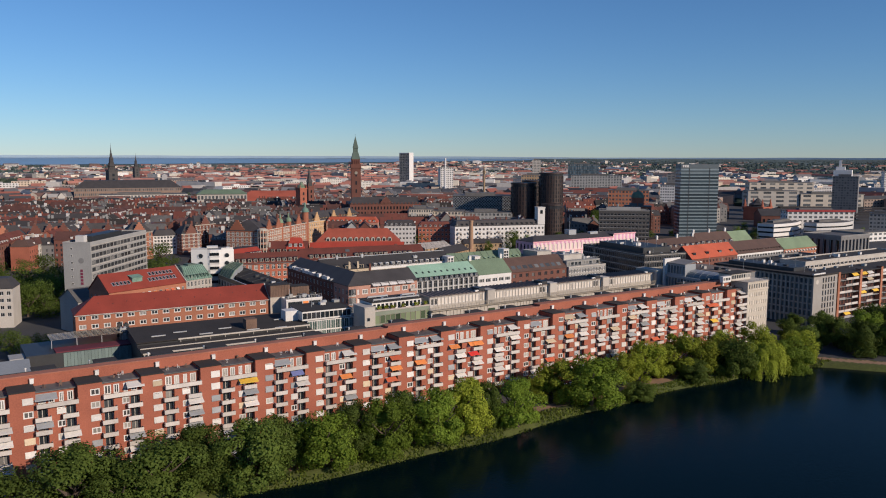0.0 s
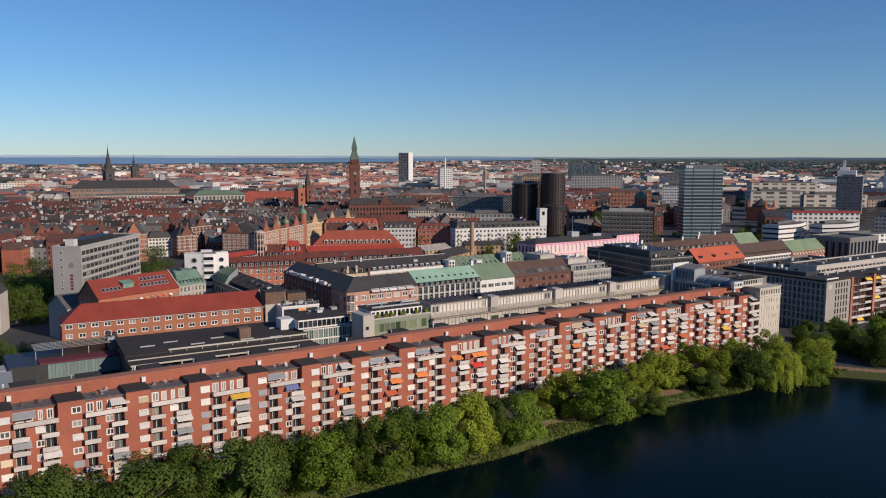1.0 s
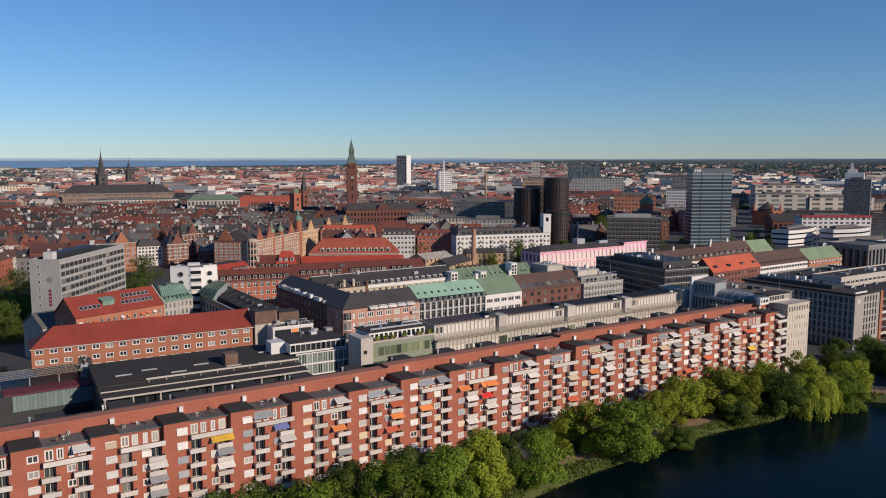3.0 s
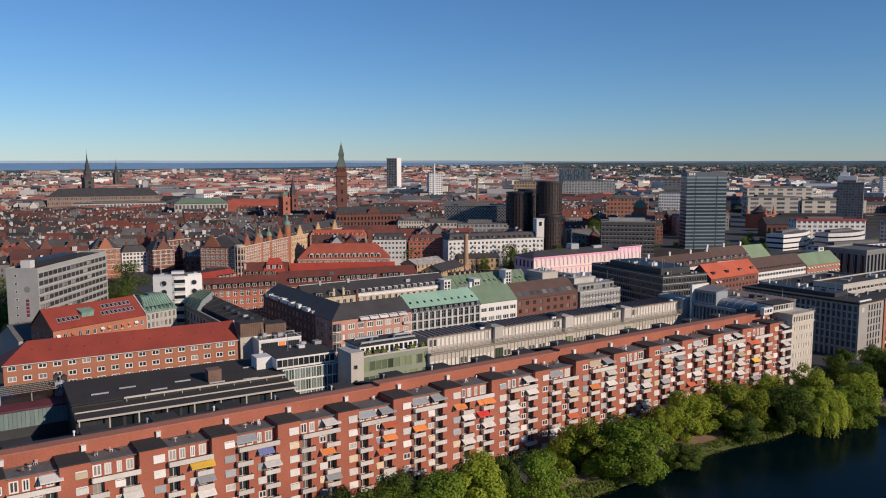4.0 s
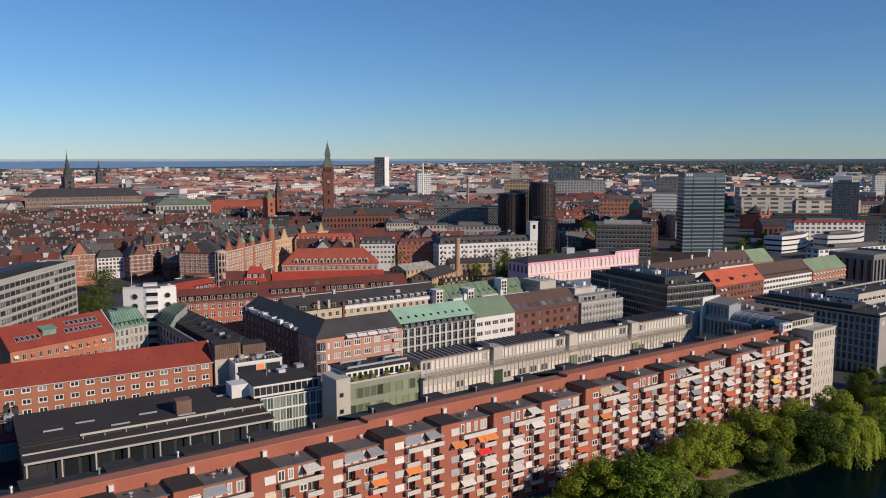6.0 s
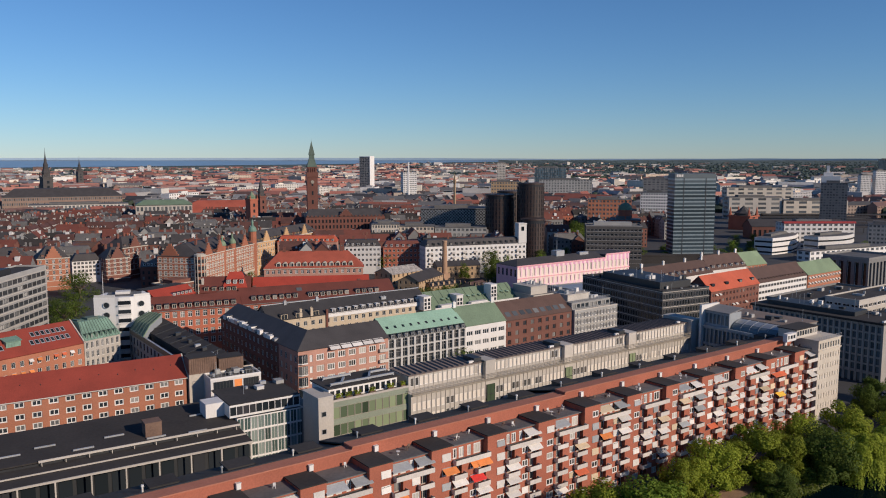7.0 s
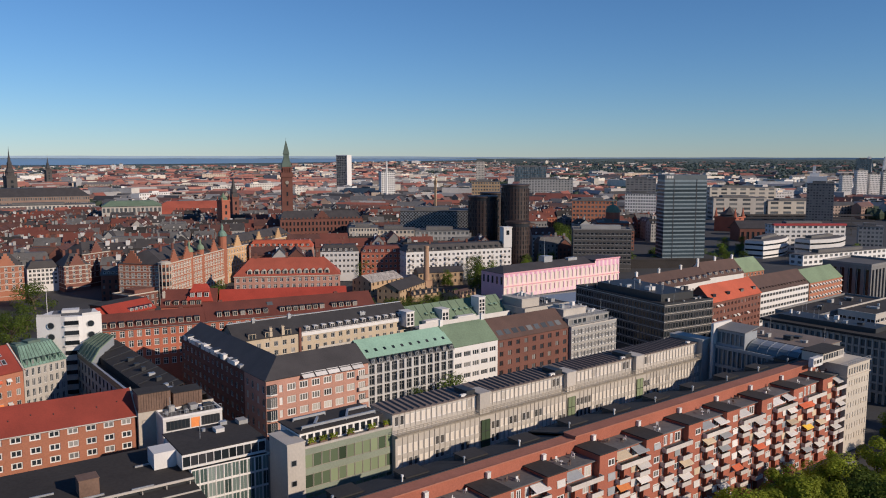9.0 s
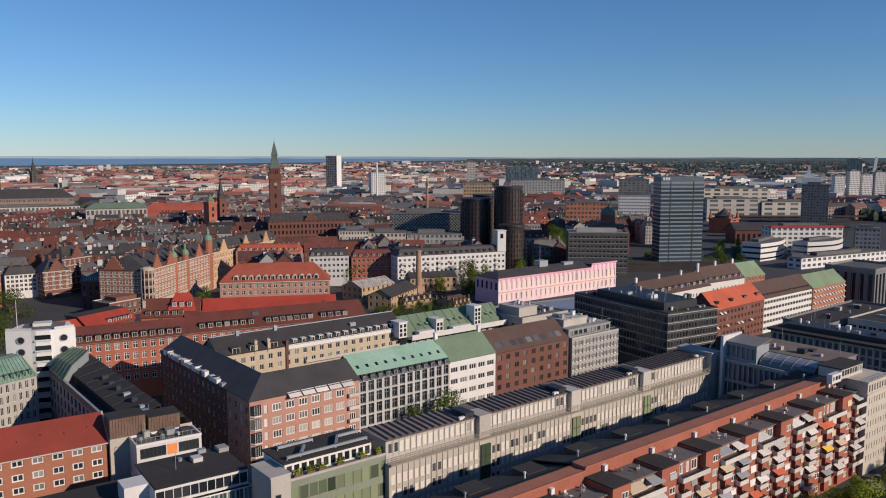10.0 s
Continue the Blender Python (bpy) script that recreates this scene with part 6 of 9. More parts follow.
g.facade((100.1, 0), (0, 1), 20, 0, 17.0, [], []), g.facade((100.1, 20), (-1, 0), 100.1, 0, 14, [], []), g.facade((0, 20), (0, -1), 20, 0, 14.8, spread(5, 20, 1.8, 1.2), [(8.2, 12.6)], 0.3, pane=1)
part("end_wall", g, [mat("pink_wall_paint", (0.72, 0.45, 0.50), 0.8, 0.12), GLASS], t)
g = Geo()
g.box(-0.3, -0.35, 6.8, 100.4, 0.0, 7.3), g.box(-0.4, -0.5, 14.2, 77, 0.3, 15.0), g.box(77, -0.5, 16.5, 100.5, 0.3, 17.3)
part("cornice", g, mat("rose_cornice", (0.70, 0.36, 0.40), 0.8, 0.1), t)
g = Geo()
g.slab((-0.3, 0, 14.8), (77, 0, 14.8), (77, 10, 18.0), (8, 10, 18.0), 0.3), g.slab((8, 10, 18.0), (77, 10, 18.0), (77, 20, 14.8), (-0.3, 20, 14.8), 0.3), g.slab((-0.3, 20, 14.8), (-0.3, 0, 14.8), (8, 9.9, 18.0), (8, 10.1, 18.0), 0.3)
g.box(77, 0.3, 14, 100, 19.7, 16.8)
part("roof", g, SLATE, t)
g = Geo()
g.box(40, 8, 16, 47, 13, 21.0), g.box(60, 7, 16, 68, 10, 18.8), g.tube(43, 11, 0.15, 0.08, 21.0, 32, 6)
part("roof_units", g, METAL, t)
t = block("low_roof_shed", 300, 352, -8, 70, 26, 12, GREY_STONE, "low grey building with a ribbed metal roof", "building")
flat_roof(t, 70, 26, 12, METAL, GREY_STONE, 0.4)

# yellow brick works with its chimney
def works(x, y, ang, L, W, h, rise, ax, roof):
    t = block("yellow_brick_works", x, y, ang, L, W, h, BRICK_YELLOW, "old yellow-brick works building with a gabled roof", "building", (spread(max(2, int(L / 3.4)), L, 1.3, 1.0), storeys(2, 2.0, 3.8, 2.0), "two"), (spread(max(2, int(W / 3.4)), W, 1.3, 1.0), storeys(2, 2.0, 3.8, 2.0), "two"), frame_mat=BRICK_YELLOW, glass=GLASS_DARK)
    g = Geo()
    gable_roof(g, L, W, h, rise, 0.4, 0, 1, axis=ax)
    part("roof", g, [roof, BRICK_YELLOW], t)
works(299.5, 481.0, 12, 27, 16, 8.0, 3.4, "x", mat("patched_roof_felt", (0.34, 0.31, 0.28), 0.85, 0.75, 0.5, 1.2, 0.2))
works(298.0, 449.5, 30, 35, 14, 7.5, 3.7, "x", SLATE)
works(341.0, 491.0, -20, 30, 11, 8.6, 2.8, "x", SLATE)
works(307.0, 450.0, 2, 20, 8, 3.8, 2.0, "x", SLATE)
works(323.0, 426.0, 12, 14, 15, 4.0, 3.0, "x", SLATE_BROWN)
t = thing("brick_chimney", 338.4, 479.0, 0, 0, "tall yellow-brick factory chimney", "chimney")
g = Geo()
g.tube(0, 0, 2.1, 1.4, 0, 27.0, 16), g.tube(0, 0, 1.7, 1.7, 26.2, 27.3, 16), g.box(-2.6, -2.6, 0, 2.6, 2.6, 6)
part("shaft", g, mat("buff_brick", (0.33, 0.21, 0.13), 0.9, 0.25, 0.2, 3.0, 0.3), t)

# white, red and cream apartment terraces behind the works
def terrace(x, y, ang, L, h, wall, roof, n, label, dorm=True, cheek=None):
    t = block("apartment_terrace", x, y, ang, L, 13, h, wall, label, "house", (spread(n, L, 1.6, 0.8), storeys(5, 1.8, (h - 1.5) / 5, 1.7)[1:], "two"), (spread(4, 13, 1.4, 1), storeys(5, 1.8, (h - 1.5) / 5, 1.7)[1:], "two"), glass=GLASS_DARK)
    g = Geo()
    hip_roof(g, L, 13, h, 4.2, 2.5, 0.3, 0, 3.6)
    part("roof", g, roof, t)
    if dorm:
        row_of(t, "dormer", dormer_mesh(1.5, 1.7, 2.0, cheek or WHITE, roof), [1.2 + i * L / (n * 0.75) for i in range(int(n * 0.75))], 0.1, h + 0.5)
    row_of(t, "chimney", chimney_mesh(1.4, 0.8, 2.5), [L * 0.25, L * 0.6], 7, h + 4)
    return t
tw = terrace(343.5, 508.0, -16, 76, 20.2, WHITE, SLATE, 24, "white apartment terrace with balconies and a slate roof", True, METAL_DARK)
for i in range(9):
    for j in range(4):
        part("balcony", balcony_mesh(2.6), None, tw, m=pose(2.5 + i * 8.2, 0, 5.0 + 3.35 * j, 0, 0, 0))
g = Geo()
g.box(70, -0.2, 20.0, 76.2, 6, 33.8), g.box(69.7, -0.5, 33.8, 76.5, 6.3, 34.4), g.box(72.0, -0.26, 29, 74.2, -0.2, 32, 1)
part("corner_turret", g, [WHITE, GLASS_DARK], tw)
terrace(326, 534.5, -30, 27, 18.5, BRICK, TILE_DARK, 9, "red brick apartment terrace with white dormers", True)
terrace(272, 590, -34, 42, 21, BRICK_PINK, TILE_BRIGHT, 15, "pink brick terrace with an orange-red tile roof", True)
terrace(303, 548, -28, 25, 19.6, WHITE, SLATE, 9, "cream apartment terrace with a slate mansard", True)

# ---------- red-roofed court and hipped hall ----------
COURT_TILE = mat("old_red_tiles", (0.125, 0.036, 0.024), 0.8, 0.35, 0.12, 5.0, 0.5)
RED_TILE = mat("bright_red_tiles", (0.33, 0.045, 0.024), 0.78, 0.35, 0.12, 5.0, 0.5)
def court(x, y, L, W, h, rise, cols, dorm, dy, label):
    """A length of the long brick court: cross windows in white frames, dormers along the eaves."""
    rows = storeys(5, 3.1, 3.65, 2.4)
    t = block("long_brick_court", x, y, -11.7, L, W, h, BRICK, label, "building", ([(c - 0.85, c + 0.85) for c in cols], rows, "cross"), (spread(4, W, 1.7, 1.4), rows, "cross"))
    g = Geo()
    gable_roof(g, L, W, h, rise, 0.5, 0, 1)
    part("roof", g, [COURT_TILE, BRICK], t, "red-brown clay tile roof")
    row_of(t, "chimney", chimney_mesh(1.4, 0.9, 2.0), [L * 0.1, L * 0.8], W / 2 + 2, h + rise - 1.6)
    row_of(t, "dormer", dormer_mesh(1.7, 1.7, 2.6, STONE, METAL_DARK), [c - 0.85 for c in dorm], dy, h + 0.2 + dy * rise / (W / 2))
    g = Geo()
    g.box(-0.2, -0.6, h - 0.2, L + 0.2, -0.42, h)
    part("gutter", g, GREY_STONE, t)
    return t
cols = [3.4 + 2.87 * i for i in range(13)]
court(118.0, 380.5, 41.4, 14, 20.8, 4.4, cols, cols, 0.6, "long red-brick building with a red-brown tile roof and dormers")
dorm = [4.6 + 2.9 * i for i in range(7)] + [28.4 + 2.66 * i for i in range(7)] + [49.4 + 2.9 * i for i in range(4)]
t = court(158.6, 372.2, 66, 17, 21.0, 5.2, [2 + 3.1 * i for i in range(21)], dorm, 1.3, "deeper red-brick range with a red-brown tile roof and dormers")
row_of(t, "roof_window", bigsky, [23.4], 4.6, 24.0)
# the wings round the inner yard
t = block("red_long_wing", 174.7, 400.8, -26.5, 52, 15, 19.6, BRICK, "long brick wing with a bright red tile roof", "building", None)
g = Geo()
gable_roof(g, 52, 15, 19.6, 6.4, 0.4, 0, 1)
part("roof", g, [RED_TILE, BRICK], t, "bright red tile roof")
row_of(t, "roof_window", sk, [6, 14, 22, 30, 38, 46], 4.6, 23.7)
t = block("red_gable_wing", 153.0, 407.0, -27, 21, 15, 21.6, BRICK, "brick wing with dark tiles and a red cross roof", "building", (spread(7, 21, 1.5, 1.0), storeys(5, 2.2, 3.7, 2.0), "cross"))
g = Geo()
gable_roof(g, 21, 15, 21.6, 5.8, 0.4, 0, 1)
part("roof", g, [COURT_TILE, BRICK], t, "red-brown tile roof")
row_of(t, "dormer", dormer_mesh(1.7, 1.7, 2.6, STONE, METAL_DARK), [1.6, 4.9, 8.2, 11.2, 13.6], 0.5, 22.1)
g = Geo()
hip_roof(g, 10.6, 12, 0, 6.4, 2.6, 0.2, 0)
part("cross_roof", g, RED_TILE, t, "bright red tile cross roof", m=pose(9.2, 1.6, 23.2, 0, 0, 0))
row_of(t, "cross_window", dormer_mesh(1.6, 1.8, 2.4, WHITE, RED_TILE), [11.0, 13.8, 16.6], 2.7, 24.9)
row_of(t, "chimney", chimney_mesh(1.0, 0.9, 3.2, STONE), [0.6], 4.0, 24.0)
t = block("red_shed_house", 132.6, 401.0, 25, 21, 12, 21.2, BRICK_DARK, "brick house with a bright red front slope of tiles", "building", (spread(7, 21, 1.4, 1), storeys(4, 2.2, 3.9, 2.0), "two"))
g = Geo()
g.slab((-0.4, -0.4, 21.2), (21.4, -0.4, 21.2), (21.4, 5.2, 25.0), (-0.4, 5.2, 25.0), 0.25, 0)
g.box(-0.4, 5.2, 24.6, 21.4, 12.2, 25.0, 1), g.box(0, 5.4, 20.0, 21, 12, 24.6, 2)
g.face([(21, 0, 21.2), (21, 5.4, 21.2), (21, 5.4, 24.8)], 2), g.face([(0, 5.4, 21.2), (0, 0, 21.2), (0, 5.4, 24.8)], 2)
part("roof", g, [RED_TILE, BITUMEN, BRICK_DARK], t, "bright red tiles below a black flat roof")
row_of(t, "dormer", dormer_mesh(1.4, 1.3, 1.8, WHITE, METAL_DARK), [9 + 2.3 * i for i in range(5)], 0.4, 21.6)
t = block("red_roof_wing", 113.0, 398.0, 8, 20, 12, 19.5, BRICK, "brick wing with a weathered red tile roof", "building", (spread(6, 20, 1.5, 1), storeys(4, 2.2, 3.9, 2.0), "two"))
g = Geo()
gable_roof(g, 20, 12, 19.5, 4.6, 0.4, 0, 1)
part("roof", g, [RED_TILE, BRICK], t, "red tiles")

rows = storeys(3, 1.4, 3.8, 2.3)
t = block("hipped_brick_hall", 233.0, 524.0, -28, 61, 21, 12.4, BRICK_PINK, "large brick hall with a hipped red tile roof and round dormers", "building", (spread(17, 61, 1.8, 1.2), rows, "cross"), (spread(5, 21, 1.8, 1.2), rows, "cross"))
g = Geo()
hip_roof(g, 61, 21, 12.4, 9.5, 9, 0.6, 0)
part("roof", g, mat("warm_red_tiles", (0.31, 0.075, 0.042), 0.75, 0.28, 0.15, 5.0, 0.5), t, "red tile hipped roof")
row_of(t, "dormer", arched_dormer(2.9, 3.2, 3.6), [7.4 + i * 4.05 for i in range(12)], 0.7, 12.9)
g = Geo()
g.box(-0.3, -0.5, 11.9, 61.3, 0, 12.4)
part("cornice", g, STONE, t)
row_of(t, "chimney", chimney_mesh(1.6, 1.0, 3.4), [12, 30, 48], 10.5, 21.2)

# ornate brick hotel with gables and green domes
def gable_front(g, x, w, z, m=0, cap=1):
    """A stepped brick gable that stands on the front wall."""
    ks = [w * (0.5 - 0.1 * i) for i in range(5)]
    left = [(x - k, z + j * 1.5) for i, k in enumerate(ks) for j in (i, i + 1)]
    ring = left + [(2 * x - a, b) for a, b in reversed(left)]
    g.face([(a, -0.3, b) for a, b in reversed(ring)], m), g.face([(a, 0.5, b) for a, b in ring], m)
    for (a, b), (c, d) in zip(ring, ring[1:] + ring[:1]):
        g.face([(a, -0.3, b), (c, -0.3, d), (c, 0.5, d), (a, 0.5, b)], cap if b == d else m)
    g.weld()

def palace(x, y, ang, L, h, wall, gables, domes, label, W=17):
    """An ornate brick house: stone bands and window surrounds, stepped gables to the street and the end, domed turrets."""
    rows = storeys(5, 3.0, (h - 2.5) / 5, 2.3)
    ends = spread(max(4, int(W / 3.3)), W, 1.5, 1.0)
    t = block("ornate_brick_house", x, y, ang, L, W, h, wall, label, "building", (spread(int(L / 3.3), L, 1.5, 1.0), rows[1:], "cross"), (ends, rows[1:], "cross"), glass=GLASS_DARK)
    g = Geo()
    hip_roof(g, L, W, h, 7.0, 6.0, 0.3, 0, 1.5)
    part("roof", g, SLATE, t)
    for r in rows:
        for dz in (-0.75, 1.1) if wall is BRICK_HOTEL else (-0.75,):
            g = Geo()
            g.box(-0.12, -0.12, r[0] + dz, L + 0.12, 0.0, r[0] + dz + 0.35), g.box(-0.12, 0.0, r[0] + dz, 0, W, r[0] + dz + 0.35)
            part("stone_band", g, STONE, t)
    g = Geo()
    g.box(-0.4, -0.4, h - 0.2, L + 0.4, 0.3, h + 0.35)
    part("cornice", g, STONE, t)
    for gx in gables:
        g = Geo()
        gable_front(g, gx, 9, h)
        part("stepped_gable", g, [wall, STONE], t)
    if W > 18:
        g = Geo()
        gable_front(g, 0, 11, h)
        part("stepped_gable", g, [wall, STONE], t, m=pose(0.3, W * 0.7, 0, 0, 0, -90))
        g = Geo()
        arches = [(1.0, 4.2)]
        g.facade((-0.2, -0.2), (1, 0), L + 0.2, 0, 5.3, spread(int(L / 4), L, 2.2, 0.9), arches, 0.4, pane=1)
        g.facade((-0.2, W), (0, -1), W + 0.2, 0, 5.3, spread(int(W / 4), W, 2.2, 0.9), arches, 0.4, pane=1)
        g.box(-0.35, -0.35, 5.3, L, 0.0, 5.7), g.box(-0.35, 0.0, 5.3, 0.0, W, 5.7)
        part("ground_storey", g, [STONE, GLASS_DARK], t, "cream stone ground storey with wide openings")
    if W > 24:
        g = Geo()
        g.tube(0.6, 0.6, 3.3, 3.3, 0, h + 0.4, 10, 0), g.tube(0.6, 0.6, 3.6, 3.6, h + 0.4, h + 1.4, 10, 1), g.tube(0.6, 0.6, 3.2, 2.2, h + 1.4, h + 2.0, 10, 1)
        for r in rows:
            g.tube(0.6, 0.6, 3.42, 3.42, r[0] - 0.75, r[0] - 0.4, 10, 1), g.tube(0.6, 0.6, 3.36, 3.36, r[0], r[1], 10, 2)
        for a in range(10):
            c, d = math.cos(a * math.pi / 5), math.sin(a * math.pi / 5)
            g.tube(0.6 + 3.25 * c, 0.6 + 3.25 * d, 0.35, 0.35, 0, h + 0.4, 6, 1)
        part("corner_bay", g, [wall, STONE, GLASS_DARK], t, "round brick corner bay with a pale top")
    if ("surround", h) not in SHARED:
        g, hh = Geo(), rows[0][1] - rows[0][0]
        g.box(-0.3, -0.1, -0.3, 0.0, 0.0, hh + 0.3), g.box(1.5, -0.1, -0.3, 1.8, 0.0, hh + 0.3), g.box(0.0, -0.14, hh, 1.5, -0.02, hh + 0.3), g.box(0.0, -0.14, -0.3, 1.5, -0.02, 0.0)
        SHARED[("surround", h)] = g.mesh("window_surround", [STONE])
    if wall is BRICK_HOTEL:
        for r in rows[1:]:
            for a_, b_ in spread(int(L / 3.3), L, 1.5, 1.0):
                part("window_surround", SHARED[("surround", h)], None, t, m=pose(a_, 0, r[0], 0, 0, 0))
            for a_, b_ in ends:
                part("window_surround", SHARED[("surround", h)], None, t, m=pose(0, W - a_, r[0], 0, 0, -90))
    row_of(t, "dormer", dormer_mesh(1.4, 1.8, 2.4, wall, SLATE), [2.5 + i * 4.4 for i in range(int((L - 4) / 4.4))], 0.9, h + 0.6)
    tall = len(domes) == 1
    for dx in domes:
        k = 2.6 if tall else 2.1
        z = h + (9.0 if tall else 4.0)
        g = Geo()
        g.tube(dx, 1.5, k, k, 0, z, 12, 1)
        g.tube(dx, 1.5, k * 1.15, k * 1.15, z - 0.5, z, 12, 0)
        for i in range(5):
            r0, r1 = k * 1.08 * math.cos(i * 0.3), k * 1.08 * math.cos((i + 1) * 0.3)
            g.tube(dx, 1.5, r0, max(r1, 0.2), z + k * 1.3 * math.sin(i * 0.3), z + k * 1.3 * math.sin((i + 1) * 0.3), 12, 0)
        zt = z + k * 1.25
        g.tube(dx, 1.5, k * 0.34, k * 0.3, zt, zt + k * 0.8, 8, 0), g.tube(dx, 1.5, k * 0.4, 0.05, zt + k * 0.8, zt + k * 1.7, 8, 0)
        part("domed_turret", g, [COPPER_DULL if not tall else COPPER_WORN, wall], t, "turret with a green copper dome")
    row_of(t, "chimney", chimney_mesh(1.6, 1.0, 3.2), [L * 0.2, L * 0.45, L * 0.75], 8.5, h + 6)
    return t
palace(194.0, 525.0, 43, 54, 22.5, BRICK_HOTEL, [10, 25], [31, 45], "ornate brick hotel with stone bands, gables and green domes", 28)
t = block("flat_brown_hall", 172.5, 520.0, 20, 27, 14, 8.0, BRICK_BROWN, "low brown hall with a flat felt roof", "building", (spread(8, 27, 1.8, 1.0), [(1.2, 3.4), (4.6, 6.8)], "two"))
flat_roof(t, 27, 14, 8.0, mat("brown_felt", (0.13, 0.10, 0.075), 0.9, 0.3, 0.3, 2.0, 0.2), STONE, 0.5)
g = Geo()
g.box(6, 3, 8.0, 23, 12, 9.8), g.box(5.7, 2.7, 9.8, 23.3, 12.3, 10.1)
part("raised_roof", g, BRICK_BROWN, t)
palace(233.6, 562.0, 42, 25, 22.5, BRICK_HOTEL, [6], [21], "ornate orange brick house with a tall green dome", 20)
palace(252.4, 579.0, 36, 90, 22.5, mat("ochre_brick", (0.50, 0.32, 0.16), 0.9, 0.2, 0.12, 3.0, 0.3), [12, 40, 68], [], "long yellow-brick house with stone bands")
palace(172.0, 612.0, 30, 22, 21, BRICK_DARK, [11], [], "tall brick corner house with a stepped gable")
palace(159.5, 604.0, 6, 15, 15.5, BRICK_BROWN, [7.5], [], "brown brick corner house with stone bands")
terrace(141.5, 616, -6, 17, 14.2, WHITE, SLATE, 7, "white stucco house with a slate roof", False)
palace(118.0, 594, -2, 18, 19.5, BRICK_ORANGE, [9], [], "orange brick gable house in a street row")
palace(58, 622, -5, 28, 19, BRICK_DARK, [5, 14, 23], [], "dark brick row of gabled houses")
palace(30, 624, -5, 27, 18.5, BRICK_ORANGE, [13], [], "brick gable house in a street row")
palace(88, 606, -5, 28, 19, BRICK_DARK, [5, 20], [], "dark brick gabled house in a row")
terrace(0, 391, -18, 30, 17, CONCRETE, SLATE, 11, "cream stucco house by the park street", False)

# ---------- towers ----------
def rings(cx, cy, r, z0, z1, n=28):
    return [(cx + r * math.cos(2 * math.pi * i / n), cy + r * math.sin(2 * math.pi * i / n)) for i in range(n)]

def round_tower(x, y, r, h, label):
    t = thing("round_tower", x, y, 0, 0, label, "tower", "dark round towers")
    bronze = mat("dark_bronze_cladding", (0.045, 0.030, 0.026), 0.55, 0.25, 0.2, 2.0, 0.1, metal=0.2)
    g = Geo()
    g.prism(rings(0, 0, r, 0, h), 0, h)
    part("core", g, GLASS_DARK, t)
    n = 28
    g = Geo()
    for j in range(int(h / 3.4)):
        z = j * 3.4
        for i in range(n):
            a0, a1 = 2 * math.pi * i / n, 2 * math.pi * (i + (0.72 if (i + j) % 2 else 0.45)) / n
            p = [((r + 0.35) * math.cos(a), (r + 0.35) * math.sin(a)) for a in (a0, a1)]
            q = [((r - 0.1) * math.cos(a), (r - 0.1) * math.sin(a)) for a in (a1, a0)]
            g.prism(p + q, z + 0.9, z + 3.4)
        g.prism(rings(0, 0, r + 0.4, 0, 0), z, z + 0.9)
    part("cladding", g, bronze, t)
    g = Geo()
    g.prism(rings(0, 0, r + 0.5, 0, 0), h, h + 1.2)
    part("rim", g, bronze, t)
round_tower(470.5, 542, 10.6, 59.5, "tall round tower clad in dark bronze")
round_tower(458.5, 566, 11.5, 50, "round tower clad in dark bronze")
round_tower(484, 583, 10.5, 51.5, "round tower clad in dark bronze")
round_tower(453, 520, 9.0, 33, "low round tower clad in dark bronze")

TOWER_GLASS = glass_mat("tower_glass", (0.03, 0.042, 0.05), (0.10, 0.125, 0.14), 0.3, 0.2)
t = thing("hotel_slab_tower", 540.0, 454.9, 0, -31.2, "tall slab hotel tower with grey-green bands", "tower")
g = Geo()
g.box(0, 0, 6, 32.6, 14, 65.4)
part("wall", g, mat("grey_green_glass_panel", (0.20, 0.245, 0.27), 0.35, 0.15, 0.3, 2.0, 0.0), t)
for i in range(20):
    g = Geo()
    z = 7.6 + i * 2.85
    g.box(-0.1, -0.12, z, 32.7, 0.0, z + 1.75), g.box(-0.1, 0.0, z, 0.0, 14.1, z + 1.75)
    part("window_band", g, TOWER_GLASS, t)
for x in (7.0, 24.5):
    g = Geo()
    g.box(x, -0.24, 6, x + 0.5, -0.12, 65.4)
    part("mullion", g, METAL_DARK, t)
g = Geo()
g.box(0, 0, 65.4, 32.6, 14, 68.6), g.box(-0.2, -0.2, 65.0, 32.8, 14.2, 65.6)
part("roof_storey", g, mat("slate_blue_cladding", (0.10, 0.125, 0.14), 0.5, 0.12, 0.3, 2.0, 0.0), t)
g = Geo()
for i in range(3):
    g.box(1.2 + i * 1.9, -0.3, 66.0, 2.6 + i * 1.9, -0.05, 68.0)
part("sign_bars", g, WHITE, t, "white sign of plain bars")
g = Geo()
g.box(-34, -6, 0, 44, 26, 6.5), g.box(-34.2, -6.2, 5.6, 44.2, 26.2, 6.6)
part("podium", g, BITUMEN, t)

rows = storeys(8, 2.5, 3.4, 1.7)
DARK_PANEL = mat("dark_brown_panel", (0.085, 0.08, 0.075), 0.7, 0.2, 0.2, 2.0, 0.1)
t = block("grey_office_block", 470, 480, -43.5, 41, 20, 30, DARK_PANEL, "dark grey office block with ribbon windows", "building", (spread(14, 41, 2.3, 0.5), rows, "plain"), glass=GLASS_DARK, frame_mat=GREY_STONE)
flat_roof(t, 41, 20, 30, FELT_GREY, GREY_STONE, 0.8)
for r in rows:
    g = Geo()
    g.box(-0.1, -0.15, r[0] - 0.25, 41.1, 0.0, r[0] - 0.1)
    part("sill_band", g, CONCRETE_GREY, t)
g = Geo()
g.box(6, 6, 30, 34, 15, 32.6)
part("roof_house", g, CONCRETE_GREY, t)

